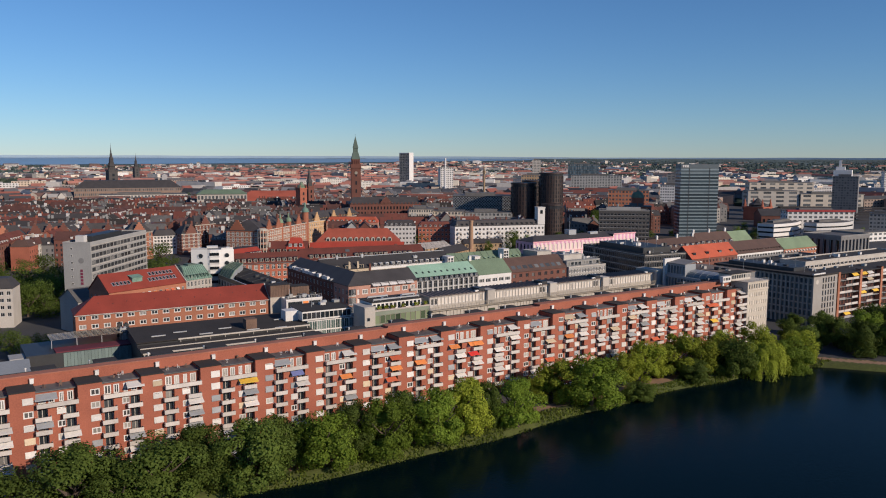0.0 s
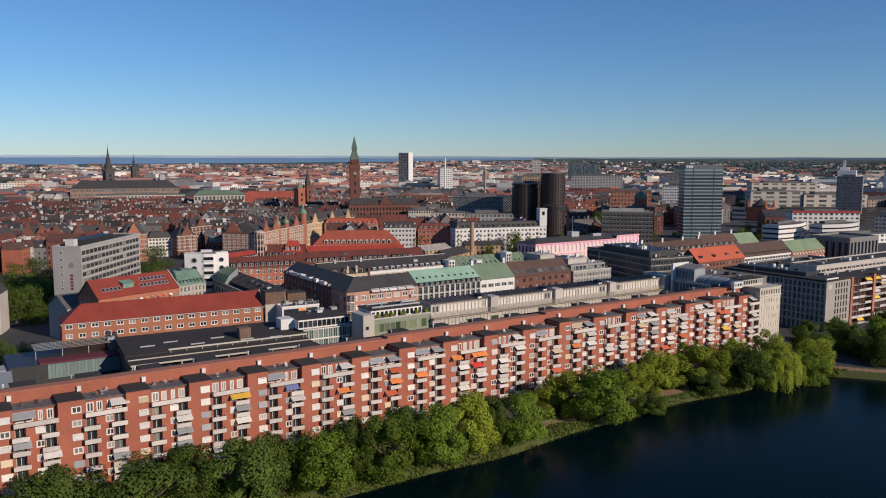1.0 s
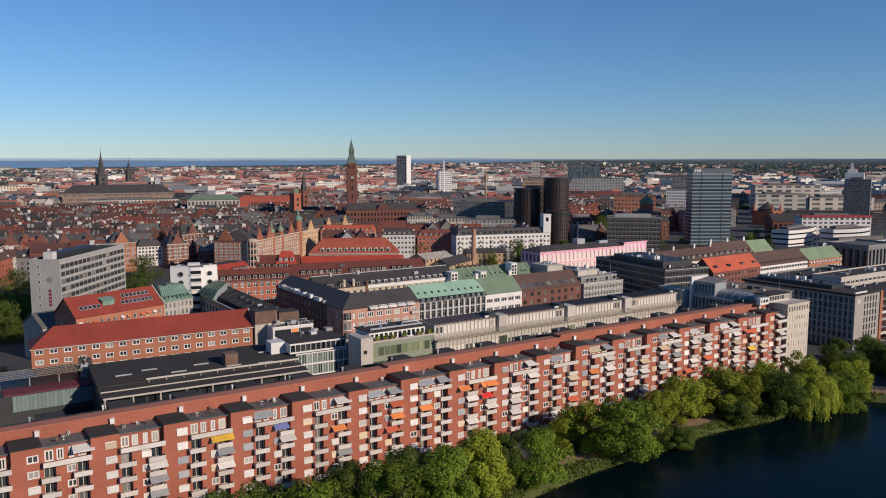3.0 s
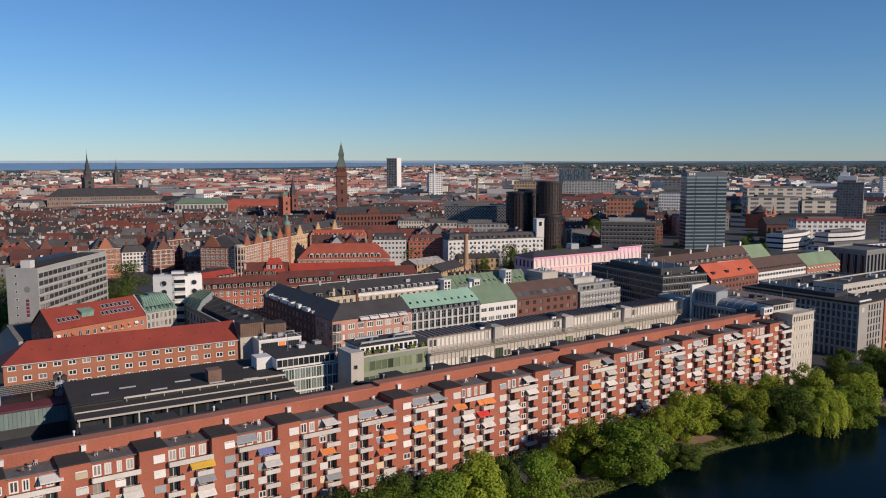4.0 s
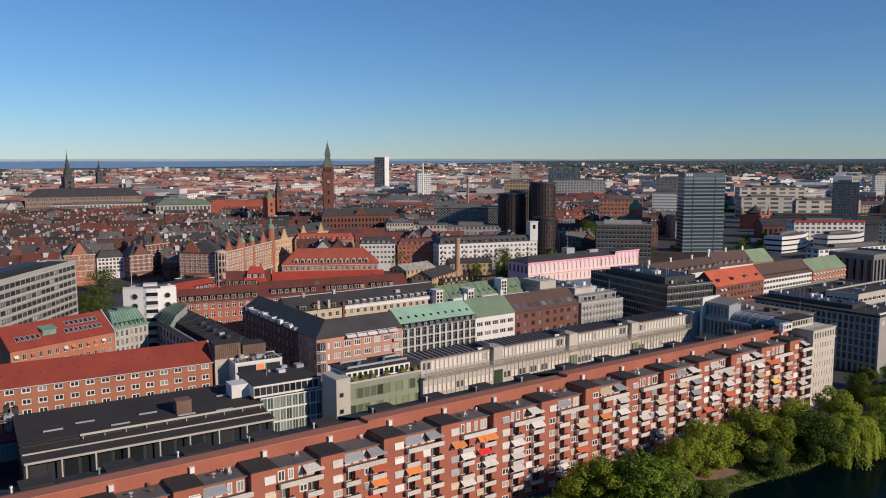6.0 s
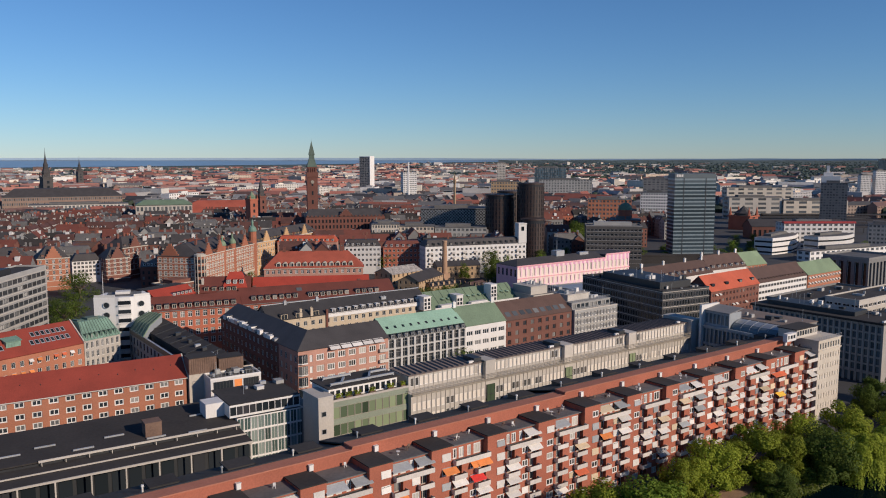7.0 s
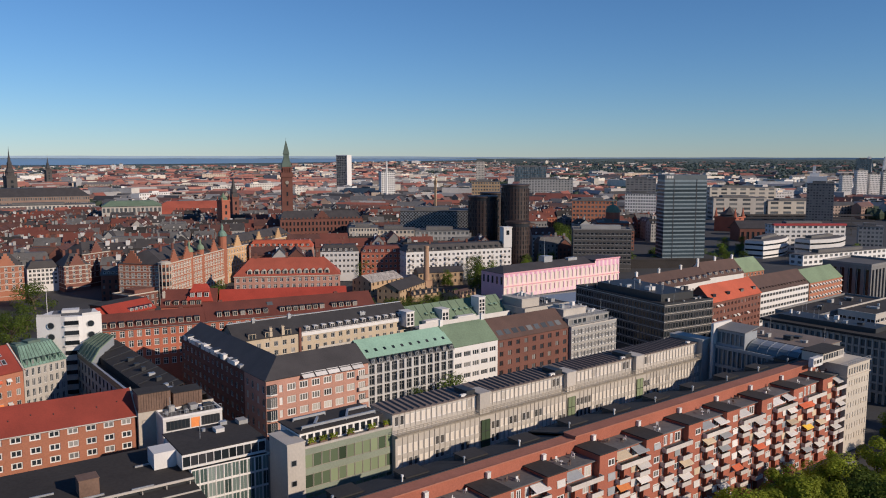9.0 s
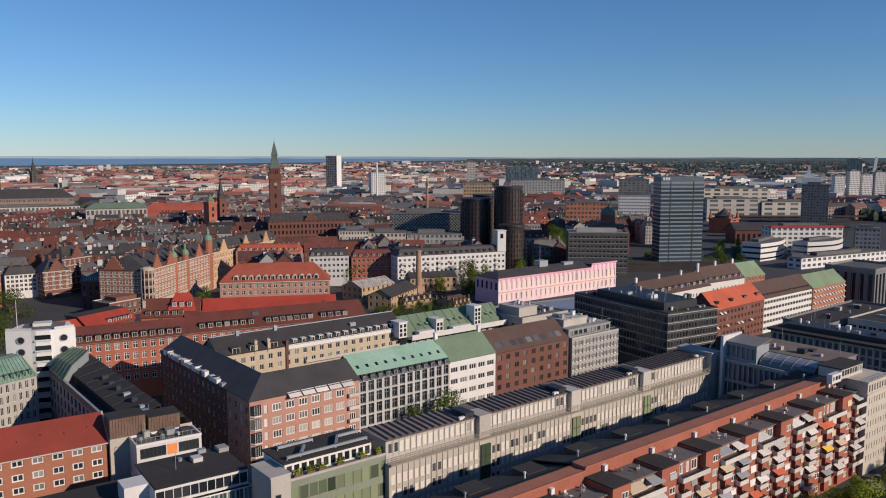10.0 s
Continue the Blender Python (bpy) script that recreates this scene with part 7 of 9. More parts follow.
# town hall
t = thing("town_hall", 372, 747, 0, -22, "dark red-brick town hall with a tall spired clock tower", "town hall")
g = Geo()
g.facade((0, 0), (1, 0), 76, 0, 25, spread(22, 76, 1.6, 1.5), storeys(4, 3, 5.4, 3.2), 0.4, pane=1)
g.facade((76, 0), (0, 1), 60, 0, 25, [], []), g.facade((76, 60), (-1, 0), 76, 0, 25, [], []), g.facade((0, 60), (0, -1), 60, 0, 25, spread(16, 60, 1.6, 1.5), storeys(4, 3, 5.4, 3.2), 0.4, pane=1)
part("wall", g, [BRICK_DARK, GLASS_DARK], t)
g = Geo()
hip_roof(g, 76, 18, 25, 7, 4, 0.5), g.box(0.5, 18, 24, 75.5, 59.5, 25.4)
part("roof", g, SLATE, t)
g = Geo()
gable_front(g, 38, 14, 25)
for i in range(20):
    g.box(1 + i * 3.8, -0.3, 25, 2.6 + i * 3.8, 0.3, 26.4)
part("gable", g, [BRICK_DARK, CONCRETE], t)
g = Geo()
tx, ty = 10.5, 50.0
g.box(tx - 5.2, ty - 5.2, 0, tx + 5.2, ty + 5.2, 66), g.box(tx - 5.8, ty - 5.8, 62, tx + 5.8, ty + 5.8, 66.5)
for i in range(4):
    g.box(tx - 3.6 + i * 2.1, ty - 5.3, 66.5, tx - 2.6 + i * 2.1, ty + 5.3, 71)
g.box(tx - 4.6, ty - 4.6, 66.5, tx + 4.6, ty + 4.6, 72)
for i in range(6):
    g.box(tx - 0.8, ty - 5.28, 8 + i * 9, tx + 0.8, ty - 5.2, 12 + i * 9, 1)
part("clock_tower", g, [BRICK_DARK, GLASS_DARK], t)
g = Geo()
ring = [(tx + 1.7 * math.cos(2 * math.pi * i / 20), ty - 5.9, 57 + 1.7 * math.sin(2 * math.pi * i / 20)) for i in range(20)]
g.face(ring)
part("clock_face", g, RAIL, t)
g = Geo()
g.prism([(tx - 4.9, ty - 4.9), (tx + 4.9, ty - 4.9), (tx + 4.9, ty + 4.9), (tx - 4.9, ty + 4.9)], 72, 80, shrink=0.45)
g.prism([(tx - 2.5, ty - 2.5), (tx + 2.5, ty - 2.5), (tx + 2.5, ty + 2.5), (tx - 2.5, ty + 2.5)], 80, 84), g.prism([(tx - 3, ty - 3), (tx + 3, ty - 3), (tx + 3, ty + 3), (tx - 3, ty + 3)], 84, 97, shrink=0.93)
g.tube(tx, ty, 0.2, 0.05, 96, 100, 6)
part("spire", g, COPPER_DARK, t, "dark green copper spire")

def spired_tower(name, x, y, w, h, tip, wall, roof, label, tiers=3):
    """A square shaft with a cornice and louvres, and an eight-sided spire in tapering tiers with gallery rings."""
    t = thing(name, x, y, 0, 10, label, "tower")
    g = Geo()
    g.box(-w, -w, 0, w, w, h), g.box(-w * 1.1, -w * 1.1, h - 1.5, w * 1.1, w * 1.1, h)
    for sx in (-1, 1):
        for sy in (-1, 1):
            g.tube(sx * w * 0.9, sy * w * 0.9, w * 0.16, w * 0.02, h, h + w * 0.8, 6)
    for i in range(3):
        g.box(-w * 0.25, -w * 1.02, h * (0.5 + 0.15 * i), w * 0.25, -w, h * (0.58 + 0.15 * i), 1)
    part("shaft", g, [wall, GLASS_DARK], t)
    g = Geo()
    z, k = h, w * 0.92
    for i in range(tiers):
        last = i == tiers - 1
        z1 = tip if last else z + (tip - z) * (0.34 if tiers > 2 else 0.5)
        zm = z + (z1 - z) * (0.0 if last else 0.45)
        if not last:
            g.tube(0, 0, k, k * 0.9, z, zm, 8)
        g.tube(0, 0, k * (1.0 if last else 1.08), 0.12 if last else k * 0.52, zm, z1, 8)
        if not last:
            g.tube(0, 0, k * 0.62, k * 0.62, z1 - 0.6, z1, 8)
        z, k = z1, k * 0.56
    g.tube(0, 0, 0.3, 0.08, tip - 1, tip + (tip - h) * 0.12, 6)
    part("spire", g, roof, t)
spired_tower("palace_tower", 268, 1445, 7.5, 52, 93, SLATE, SLATE, "dark stone palace tower with a crowned spire", 4)
spired_tower("church_tower", 503, 2360, 7, 46, 82, SLATE, SLATE, "far church tower with a slender spire", 3)
spired_tower("brick_tower", 352, 828, 4.4, 40, 47, BRICK, COPPER_DULL, "square brick tower with a low green roof", 2)
spired_tower("brick_spire_tower", 384, 879, 4.0, 40, 61, BRICK_DARK, SLATE, "brick tower with a dark pointed spire", 2)
spired_tower("brick_church", 846, 594, 12.0, 16, 27, BRICK, SLATE, "brick church tower with a steep slate roof", 2)

# ---------- far single buildings ----------
def far_block(name, x, y, ang, L, W, h, wall, label, n, storeys_n, z0=0.0, glass=None):
    """A far building whose windows are openings in one wall mesh."""
    t = thing(name, x, y, z0, ang, label, "building")
    g = Geo()
    s = h / storeys_n
    rows = storeys(storeys_n, s * 0.35, s, s * 0.5)
    g.facade((0, 0), (1, 0), L, 0, h, spread(n, L, L / n * 0.6, L / n * 0.2), rows, 0.3, pane=1)
    g.facade((0, W), (0, -1), W, 0, h, spread(max(2, int(n * W / L)), W, L / n * 0.6, L / n * 0.2), rows, 0.3, pane=1)
    g.facade((L, 0), (0, 1), W, 0, h, [], []), g.facade((L, W), (-1, 0), L, 0, h, [], [])
    part("wall", g, [wall, glass or GLASS_FAR], t)
    g = Geo()
    g.box(-0.3, -0.3, h, L + 0.3, W + 0.3, h + 0.6), g.box(L * 0.2, W * 0.25, h + 0.6, L * 0.7, W * 0.75, h + 3)
    part("roof", g, FELT_GREY, t)
    return t
t = thing("white_tower", 866, 1498, 0, -60, "far pale tower block with a glass front and white end", "tower")
g = Geo()
g.facade((0, 0), (1, 0), 24, 0, 84, spread(6, 24, 3.6, 0.2), storeys(24, 0.6, 3.45, 2.9), 0.2, pane=1)
g.facade((0, 18), (0, -1), 18, 0, 84, [], []), g.facade((24, 18), (-1, 0), 24, 0, 84, [], [])
part("wall", g, [CONCRETE, GLASS_FAR], t)
g = Geo()
g.box(24, -0.4, 0, 25, 18.4, 85.5), g.box(-0.4, -0.4, 84, 24, 18.4, 85.2)
part("end_wall", g, WHITE, t)
far_block("white_office", 817, 1258, -20, 25, 20, 56, WHITE, "far white office block with windows", 7, 15)
t = far_block("dark_glass_hall", 422, 628, -37, 58, 34, 37, METAL_DARK, "dark glass office with a diamond grid", 20, 8)
g = Geo()
for i in range(30):
    x0 = -16 + i * 2.6
    for s_ in (1, -1):
        a_, b_ = (x0, x0 + 16 * s_) if s_ == 1 else (x0 + 16, x0)
        za, zb = 20.5, 36.5
        lo = max(0.0, (0 - a_) / (b_ - a_) if b_ != a_ and a_ < 0 else 0.0, (58 - a_) / (b_ - a_) if a_ > 58 else 0.0)
        hi = min(1.0, (58 - a_) / (b_ - a_) if b_ > 58 else 1.0, (0 - a_) / (b_ - a_) if b_ < 0 else 1.0)
        if hi > lo:
            g.beam((a_ + (b_ - a_) * lo, -0.3, za + (zb - za) * lo), (a_ + (b_ - a_) * hi, -0.3, za + (zb - za) * hi), 0.3, 0.3)
part("lattice", g, METAL, t, "diamond lattice of metal bars")
far_block("stepped_office", 366, 616, -33, 22, 20, 27, STONE, "pale stepped office building", 10, 7)
far_block("stepped_office", 385, 608, -36, 30, 20, 25, STONE, "cream stepped office building", 10, 6)
far_block("stepped_office", 410, 590, -36, 42, 20, 24, CONCRETE_GREY, "grey office building with balconies", 12, 6)
far_block("beige_long_office", 1103, 791, -38, 100, 24, 36, STONE, "long beige concrete office building", 7, 6)
far_block("white_office", 758, 670, -52, 34, 20, 41, WHITE, "far white plastered office block", 12, 12)
far_block("grey_office", 1089, 1194, -45, 100, 24, 40, CONCRETE_GREY, "far grey office slab with a grid of windows", 18, 13)
far_block("red_office", 640, 640, -46, 44, 20, 38, BRICK_ORANGE, "far red-brick office block", 12, 9)
t = far_block("grey_slab", 931, 551, -63, 28, 30, 52, GREY_STONE, "dark grey slab tower with a white stepped crown", 9, 17)
g = Geo()
g.box(-0.3, 8, 52.6, 20, 30.3, 60), g.box(2, 14, 60, 12, 24, 64), g.box(5, 17, 64, 8, 20, 72)
part("crown", g, WHITE, t, "white stepped crown")
far_block("grey_slab", 952, 828, -52, 42, 30, 51, GREY_STONE, "grey concrete slab tower with windows", 7, 15)
far_block("blue_long_office", 1274, 1409, -43, 72, 30, 60, GLASS_BLUE, "far long blue office building", 16, 10)
far_block("white_block", 1402, 1695, -40, 23, 20, 70, CONCRETE, "far pale concrete tower block", 6, 16)
far_block("yellow_office", 701, 871, -41, 36, 18, 50, BRICK_YELLOW, "far yellow-ochre brick office", 10, 12)
far_block("white_red_roof_office", 697, 456, -36, 63, 18, 22.8, WHITE, "white office block with square windows and a red roof edge", 13, 6)
g = Geo()
g.box(-0.6, -0.7, 22.7, 63.6, 4, 24.4)
part("roof_edge", g, mat("crimson_roof_edge", (0.35, 0.03, 0.03), 0.6), bpy.data.objects["white_red_roof_office"])
far_block("white_low_office", 628, 393, -10, 106, 12, 8, WHITE, "long low white office building", 18, 2)
far_block("pale_house", 792, 428, -62, 20, 16, 19, CONCRETE_GREY, "pale grey plastered corner house", 6, 5)
for i, (x, y, h) in enumerate(((1406, 738, 52), (1424, 722, 60), (1442, 709, 54), (1458, 695, 58), (1474, 684, 52))):
    far_block("white_tower_block", x, y, -38, 17, 12, h, WHITE, "far white residential tower with fine windows", 7, 17)
t = thing("station_hall", 748, 520, 0, -38, "long dark brick station hall with a slate roof", "building")
g = Geo()
g.facade((0, 0), (1, 0), 92, 0, 13, spread(18, 92, 2.6, 1.4), [(2.5, 9.5)], 0.4, pane=1)
g.facade((92, 0), (0, 1), 26, 0, 13, [], []), g.facade((92, 26), (-1, 0), 92, 0, 13, [], []), g.facade((0, 26), (0, -1), 26, 0, 13, [], [])
part("wall", g, [BRICK_DARK, GLASS_DARK], t)
g = Geo()
gable_roof(g, 92, 26, 13, 6.5, 0.6, 0, 1)
part("roof", g, [SLATE, BRICK_DARK], t)
for x, y, L in ((800, 560, 130), (842, 590, 140), (900, 605, 150), (930, 640, 150), (985, 655, 160)):
    t = thing("platform_roof", x, y, 0, -38, "long low dark platform roof of the station", "roof")
    g = Geo()
    gable_roof(g, L, 16, 6.5, 1.6, 0.3, 0, 0)
    part("roof", g, BITUMEN, t)
    for i in range(3):
        g = Geo()
        g.box(1 + i * (L - 3) / 2, 7.6, 0, 1.6 + i * (L - 3) / 2, 8.2, 6.5)
        part("post", g, METAL_DARK, t)
def curved_office(x, y, ang, L, W, h, bow, n, label):
    """A white office whose front bows out, with a ribbon of windows on each floor."""
    t = thing("white_curve_office", x, y, 0, ang, label, "building")
    arc = [(L * i / 12, -bow * math.sin(math.pi * i / 12)) for i in range(13)]
    g = Geo()
    g.prism(arc + [(L, W), (0, W)], 0, h)
    part("wall", g, WHITE, t)
    for k in range(n):
        z = 1.3 + k * (h - 0.8) / n
        g = Geo()
        for (ax, ay), (bx, by) in zip(arc, arc[1:]):
            g.face([(ax, ay - 0.06, z), (bx, by - 0.06, z), (bx, by - 0.06, z + 1.3), (ax, ay - 0.06, z + 1.3)])
        g.face([(-0.06, W - 0.5, z), (-0.06, 0.3, z), (-0.06, 0.3, z + 1.5), (-0.06, W - 0.5, z + 1.5)])
        part("ribbon_window", g.weld(), GLASS_DARK, t)
    g = Geo()
    g.prism([(a, b + 0.8) for a, b in arc] + [(L - 0.6, W - 0.6), (0.6, W - 0.6)], h, h + 0.15), g.box(L * 0.2, W * 0.4, h + 0.15, L * 0.8, W * 0.8, h + 2.2)
    part("roof", g, FELT_GREY, t)
curved_office(645.5, 435.5, 13, 68, 15, 14, 6.0, 3, "long white office with a curved front and ribbon windows")
curved_office(678, 414, -2, 56, 13, 15, 6.0, 3, "white office with a bowed, stepped front")
for i, (x, y) in enumerate(((661, 2359), (680, 2354), (710, 2345), (793, 2318))):
    x, y = CX + (x - CX) * 1.5, CY + (y - CY) * 1.5
    far_block("white_tower_block", x, y, -20, 14, 12, (34, 38, 30, 28)[i], WHITE, "far slim white tower block", 4, 12, land_z(x, y) - 3)
g = Geo()
t = thing("white_mast", 797, 1211, 0, 0, "slim white chimney mast", "chimney")
g.tube(0, 0, 2.2, 1.4, 0, 74, 12)
part("shaft", g, WHITE, t)
t = thing("tower_crane", 472, 646, 0, 30, "slim ochre tower mast of a crane", "crane")
g = Geo()
g.box(-0.8, -0.8, 0, 0.8, 0.8, 60), g.box(-1.2, -1.2, 58, 1.2, 1.2, 61), g.prism([(-0.8, -0.8), (0.8, -0.8), (0.8, 0.8), (-0.8, 0.8)], 61, 66, shrink=0.9)
part("mast", g, BRICK_YELLOW, t)
for s in (-1, 1):
    t = thing("leaning_tower", 2168, 1015, 0, -55, "far white leaning twin tower", "building")
    g = Geo()
    x0, x1 = s * 7.0, s * 13.0
    lo = [(min(x0, x1), 0), (max(x0, x1), 0), (max(x0, x1), 10), (min(x0, x1), 10)]
    k = s * 9.0
    for i in range(4):
        p, q = lo[i], lo[(i + 1) % 4]
        g.face([(p[0], p[1], 0), (q[0], q[1], 0), (q[0] + k, q[1], 84), (p[0] + k, p[1], 84)])
    g.face([(p[0] + k, p[1], 84) for p in lo])
    part("shaft", g, WHITE, t)
far_block("dark_slab_office", 2130, 1050, -55, 34, 12, 78, GLASS_BLUE, "far dark glass slab office", 10, 14)
# cloud shade over the granite is mixed into its brown colour
t = far_block("palace", 188, 1310, -11, 155, 60, 26, mat("cloud_shaded_granite", (0.27, 0.19, 0.145), 0.9, 0.2), "long stone palace browned as under cloud shade, dark hipped roof", 54, 4)
g = Geo()
hip_roof(g, 155, 60, 26.7, 11, 14, 0.5, 0, 14)
part("hipped_roof", g, SLATE, t)
t = far_block("theatre", 278, 977, -16, 60, 40, 28, CONCRETE, "long hall with a green copper roof", 14, 3)
g = Geo()
hip_roof(g, 60, 40, 28.6, 5, 8, 0.8, 0, 6)
part("copper_roof", g, COPPER_DULL, t)
t = far_block("domed_museum", 528, 508, -46, 24, 22, 30, BRICK, "red-brick museum with a green dome", 7, 4)
g = Geo()
g.tube(12, 11, 5.6, 5.6, 30, 38, 16, 1)
for i in range(5):
    g.tube(12, 11, 5.8 * math.cos(i * 0.3), 5.8 * math.cos((i + 1) * 0.3), 38 + 6 * math.sin(i * 0.3), 38 + 6 * math.sin((i + 1) * 0.3), 16, 0)
g.tube(12, 11, 0.8, 0.1, 43.8, 49, 8, 0)
part("dome", g, [COPPER_DULL, BRICK], t, "green copper dome")

t = far_block("cream_hall", 205, 1205, -12, 120, 30, 20, CONCRETE, "long low cream hall building", 26, 3)
t = far_block("red_roof_hall", 330, 1010, -20, 118, 50, 15, BRICK, "large low hall with a red hipped roof", 26, 2)
g = Geo()
hip_roof(g, 118, 50, 15.6, 14, 26, 0.8, 0, 3)
part("hipped_roof", g, mat("dull_red_tiles", (0.34, 0.085, 0.05), 0.8, 0.3, 0.08, 3.0, 0.3), t)
far_block("beige_terminal", 1016, 646, -36, 85, 30, 25, STONE, "long beige terminal building", 5, 4)
far_block("beige_terminal", 960, 690, -36, 70, 24, 29, CONCRETE, "long pale terminal building", 4, 5)

# ---------- the old town: separate houses ----------
# roofs and walls chosen darker: cloud shade over the town, put into colour
TILE_SHADED = mat("cloud_shaded_tiles", (0.095, 0.042, 0.033), 0.8, 0.4, 0.15, 5.0, 0.5)
ROOFS = [TILE_SHADED, SLATE, SLATE, TILE_DARK, SLATE, SLATE_BROWN, TILE_SHADED, SLATE, BITUMEN, FELT_GREY, SLATE_BROWN, FELT_GREY, SLATE, TILE_DARK]
WALLS = [BRICK_DARK, GREY_STONE, BRICK_BROWN, GREY_STONE, BRICK_BROWN, CONCRETE_GREY, BRICK_DARK, GREY_STONE, BRICK_BROWN, CONCRETE, BRICK]
def house_kind(i):
    """One of the town's house types, kept as three shared meshes."""
    rr = random.Random(100 + i)
    L, W, h = rr.uniform(13, 26), rr.uniform(10, 13), rr.uniform(13.5, 19.5)
    wall, roof = WALLS[i % len(WALLS)], ROOFS[(i * 3 + i // 7) % len(ROOFS)]
    g = Geo()
    n = int(L / 2.9)
    rows = storeys(int(h / 3.3), 1.5, 3.3, 1.8)
    for o, u, wd in (((0, 0), (1, 0), L), ((L, W), (-1, 0), L)):
        g.facade(o, u, wd, 0, h, spread(n, wd, 1.2, 0.9), rows, 0.2, pane=1)
    g.facade((L, 0), (0, 1), W, 0, h, [], []), g.facade((0, W), (0, -1), W, 0, h, spread(3, W, 1.2, 1.5), rows, 0.2, pane=1)
    wg = g
    wall_me = g.mesh("wall", [wall, GLASS])
    g = Geo()
    if i % 3 == 0:
        hip_roof(g, L, W, h, 4.2, 2.2, 0.3, 0, 2.8)
    else:
        gable_roof(g, L, W, h, rr.uniform(4.2, 6.0), 0.3, 0, 1)
    for k in range(rr.randint(2, 6)):
        x = 1.5 + k * (L - 3) / 6
        g.box(x, 0.5, h + 0.6, x + 1.3, 2.8, h + 2.1, 2), g.box(x - 0.1, 0.4, h + 2.1, x + 1.4, 3.2, h + 2.25, 0), g.box(x + 0.25, 0.46, h + 0.85, x + 1.05, 0.5, h + 1.9, 3)
        if k % 2:
            g.box(x, W - 2.8, h + 0.6, x + 1.3, W - 0.5, h + 2.1, 2), g.box(x - 0.1, W - 3.2, h + 2.1, x + 1.4, W - 0.4, h + 2.25, 0)
    for k in range(rr.randint(1, 3)):
        x = rr.uniform(1, L - 2)
        g.box(x, W / 2 - 0.4, h + 3, x + rr.uniform(0.9, 1.8), W / 2 + 0.4, h + 6.4 + rr.uniform(0, 1.0), 1)
    if i % 4 == 1:
        g.box(L * 0.3, W * 0.55, h + 1, L * 0.3 + 2.5, W * 0.55 + 2, h + 6, 2)
    roof_me = g.mesh("roof", [roof, wall, WHITE, GLASS])
    return L, W, h, wall_me, roof_me, chimney_mesh(1.5, 0.8, 2.6), wg, g, wall, roof

KINDS = [house_kind(i) for i in range(28)]
TAKEN = []
def claim(ob, pad):
    pts = []
    for c in ob.children:
        if c.type == "MESH" and c.name.split(".")[0] in ("wall", "core", "shaft", "podium", "end_wall", "painted_bay"):
            pts += [ob.matrix_basis @ (c.matrix_basis @ Vector(b)) for b in c.bound_box]
    if pts:
        inv = ob.matrix_basis.inverted()
        loc = [inv @ p for p in pts]
        TAKEN.append((inv, min(p.x for p in loc) - pad, max(p.x for p in loc) + pad, min(p.y for p in loc) - pad, max(p.y for p in loc) + pad))
for o in list(scene.objects):
    if o.type == "EMPTY" and o.parent is None:
        claim(o, 9.0)

def free(x, y):
    for inv, x0, x1, y0, y1 in TAKEN:
        p = inv @ Vector((x, y, 0))
        if x0 < p.x < x1 and y0 < p.y < y1:
            return False
    return True

OPEN = [(236, 565, 22), (224, 552, 20), (233, 535, 22), (215, 510, 25), (210, 540, 15), (860, 600, 26), (250, 405, 30), (225, 415, 25), (290, 450, 30), (312, 490, 28), (335, 470, 22), (200, 470, 45), (230, 480, 40), (180, 500, 30), (160, 520, 35), (135, 545, 40), (120, 500, 40), (640, 400, 60), (700, 420, 50), (40, 430, 45), (25, 400, 35), (100, 470, 60), (60, 520, 55), (15, 470, 50), (300, 452, 48), (150, 545, 22), (345, 690, 62), (395, 670, 40), (590, 420, 60), (560, 380, 50), (440, 380, 30), (345, 475, 38), (380, 470, 38), (410, 462, 30), (330, 500, 30), (430, 470, 25), (255, 500, 30), (500, 440, 28), (520, 520, 22), (390, 395, 38), (350, 388, 32), (430, 405, 30), (545, 480, 26), (510, 440, 26), (475, 470, 24), (335, 540, 22), (455, 512, 30), (290, 425, 40), (325, 415, 30), (262, 445, 30), (275, 472, 26), (246, 432, 26), (300, 480, 26), (300, 400, 30), (322, 398, 28), (278, 405, 26), (250, 1215, 75), (330, 1225, 70), (170, 1230, 60), (585, 600, 42), (640, 655, 34), (545, 550, 28), (568, 468, 40), (600, 510, 30), (640, 560, 30), (673, 590, 25)]
def open_ground(x, y):
    return any(math.hypot(x - a, y - b) < r for a, b, r in OPEN)

def in_view(x, y, pad=3.0):
    a = math.degrees(math.atan2(x - 25, y - 40))
    return -3 - pad < a < 73 + pad

JOINED, JOINED_MATS = Geo(), []
def join(src, mats, m):
    """Adds a house's faces to the joined rest of the town."""
    k = len(JOINED.v)
    JOINED.v += [tuple(m @ Vector(p)) for p in src.v]
    JOINED.f += [tuple(i + k for i in f) for f in src.f]
    for i in src.m:
        if mats[i] not in JOINED_MATS:
            JOINED_MATS.append(mats[i])
        JOINED.m.append(JOINED_MATS.index(mats[i]))

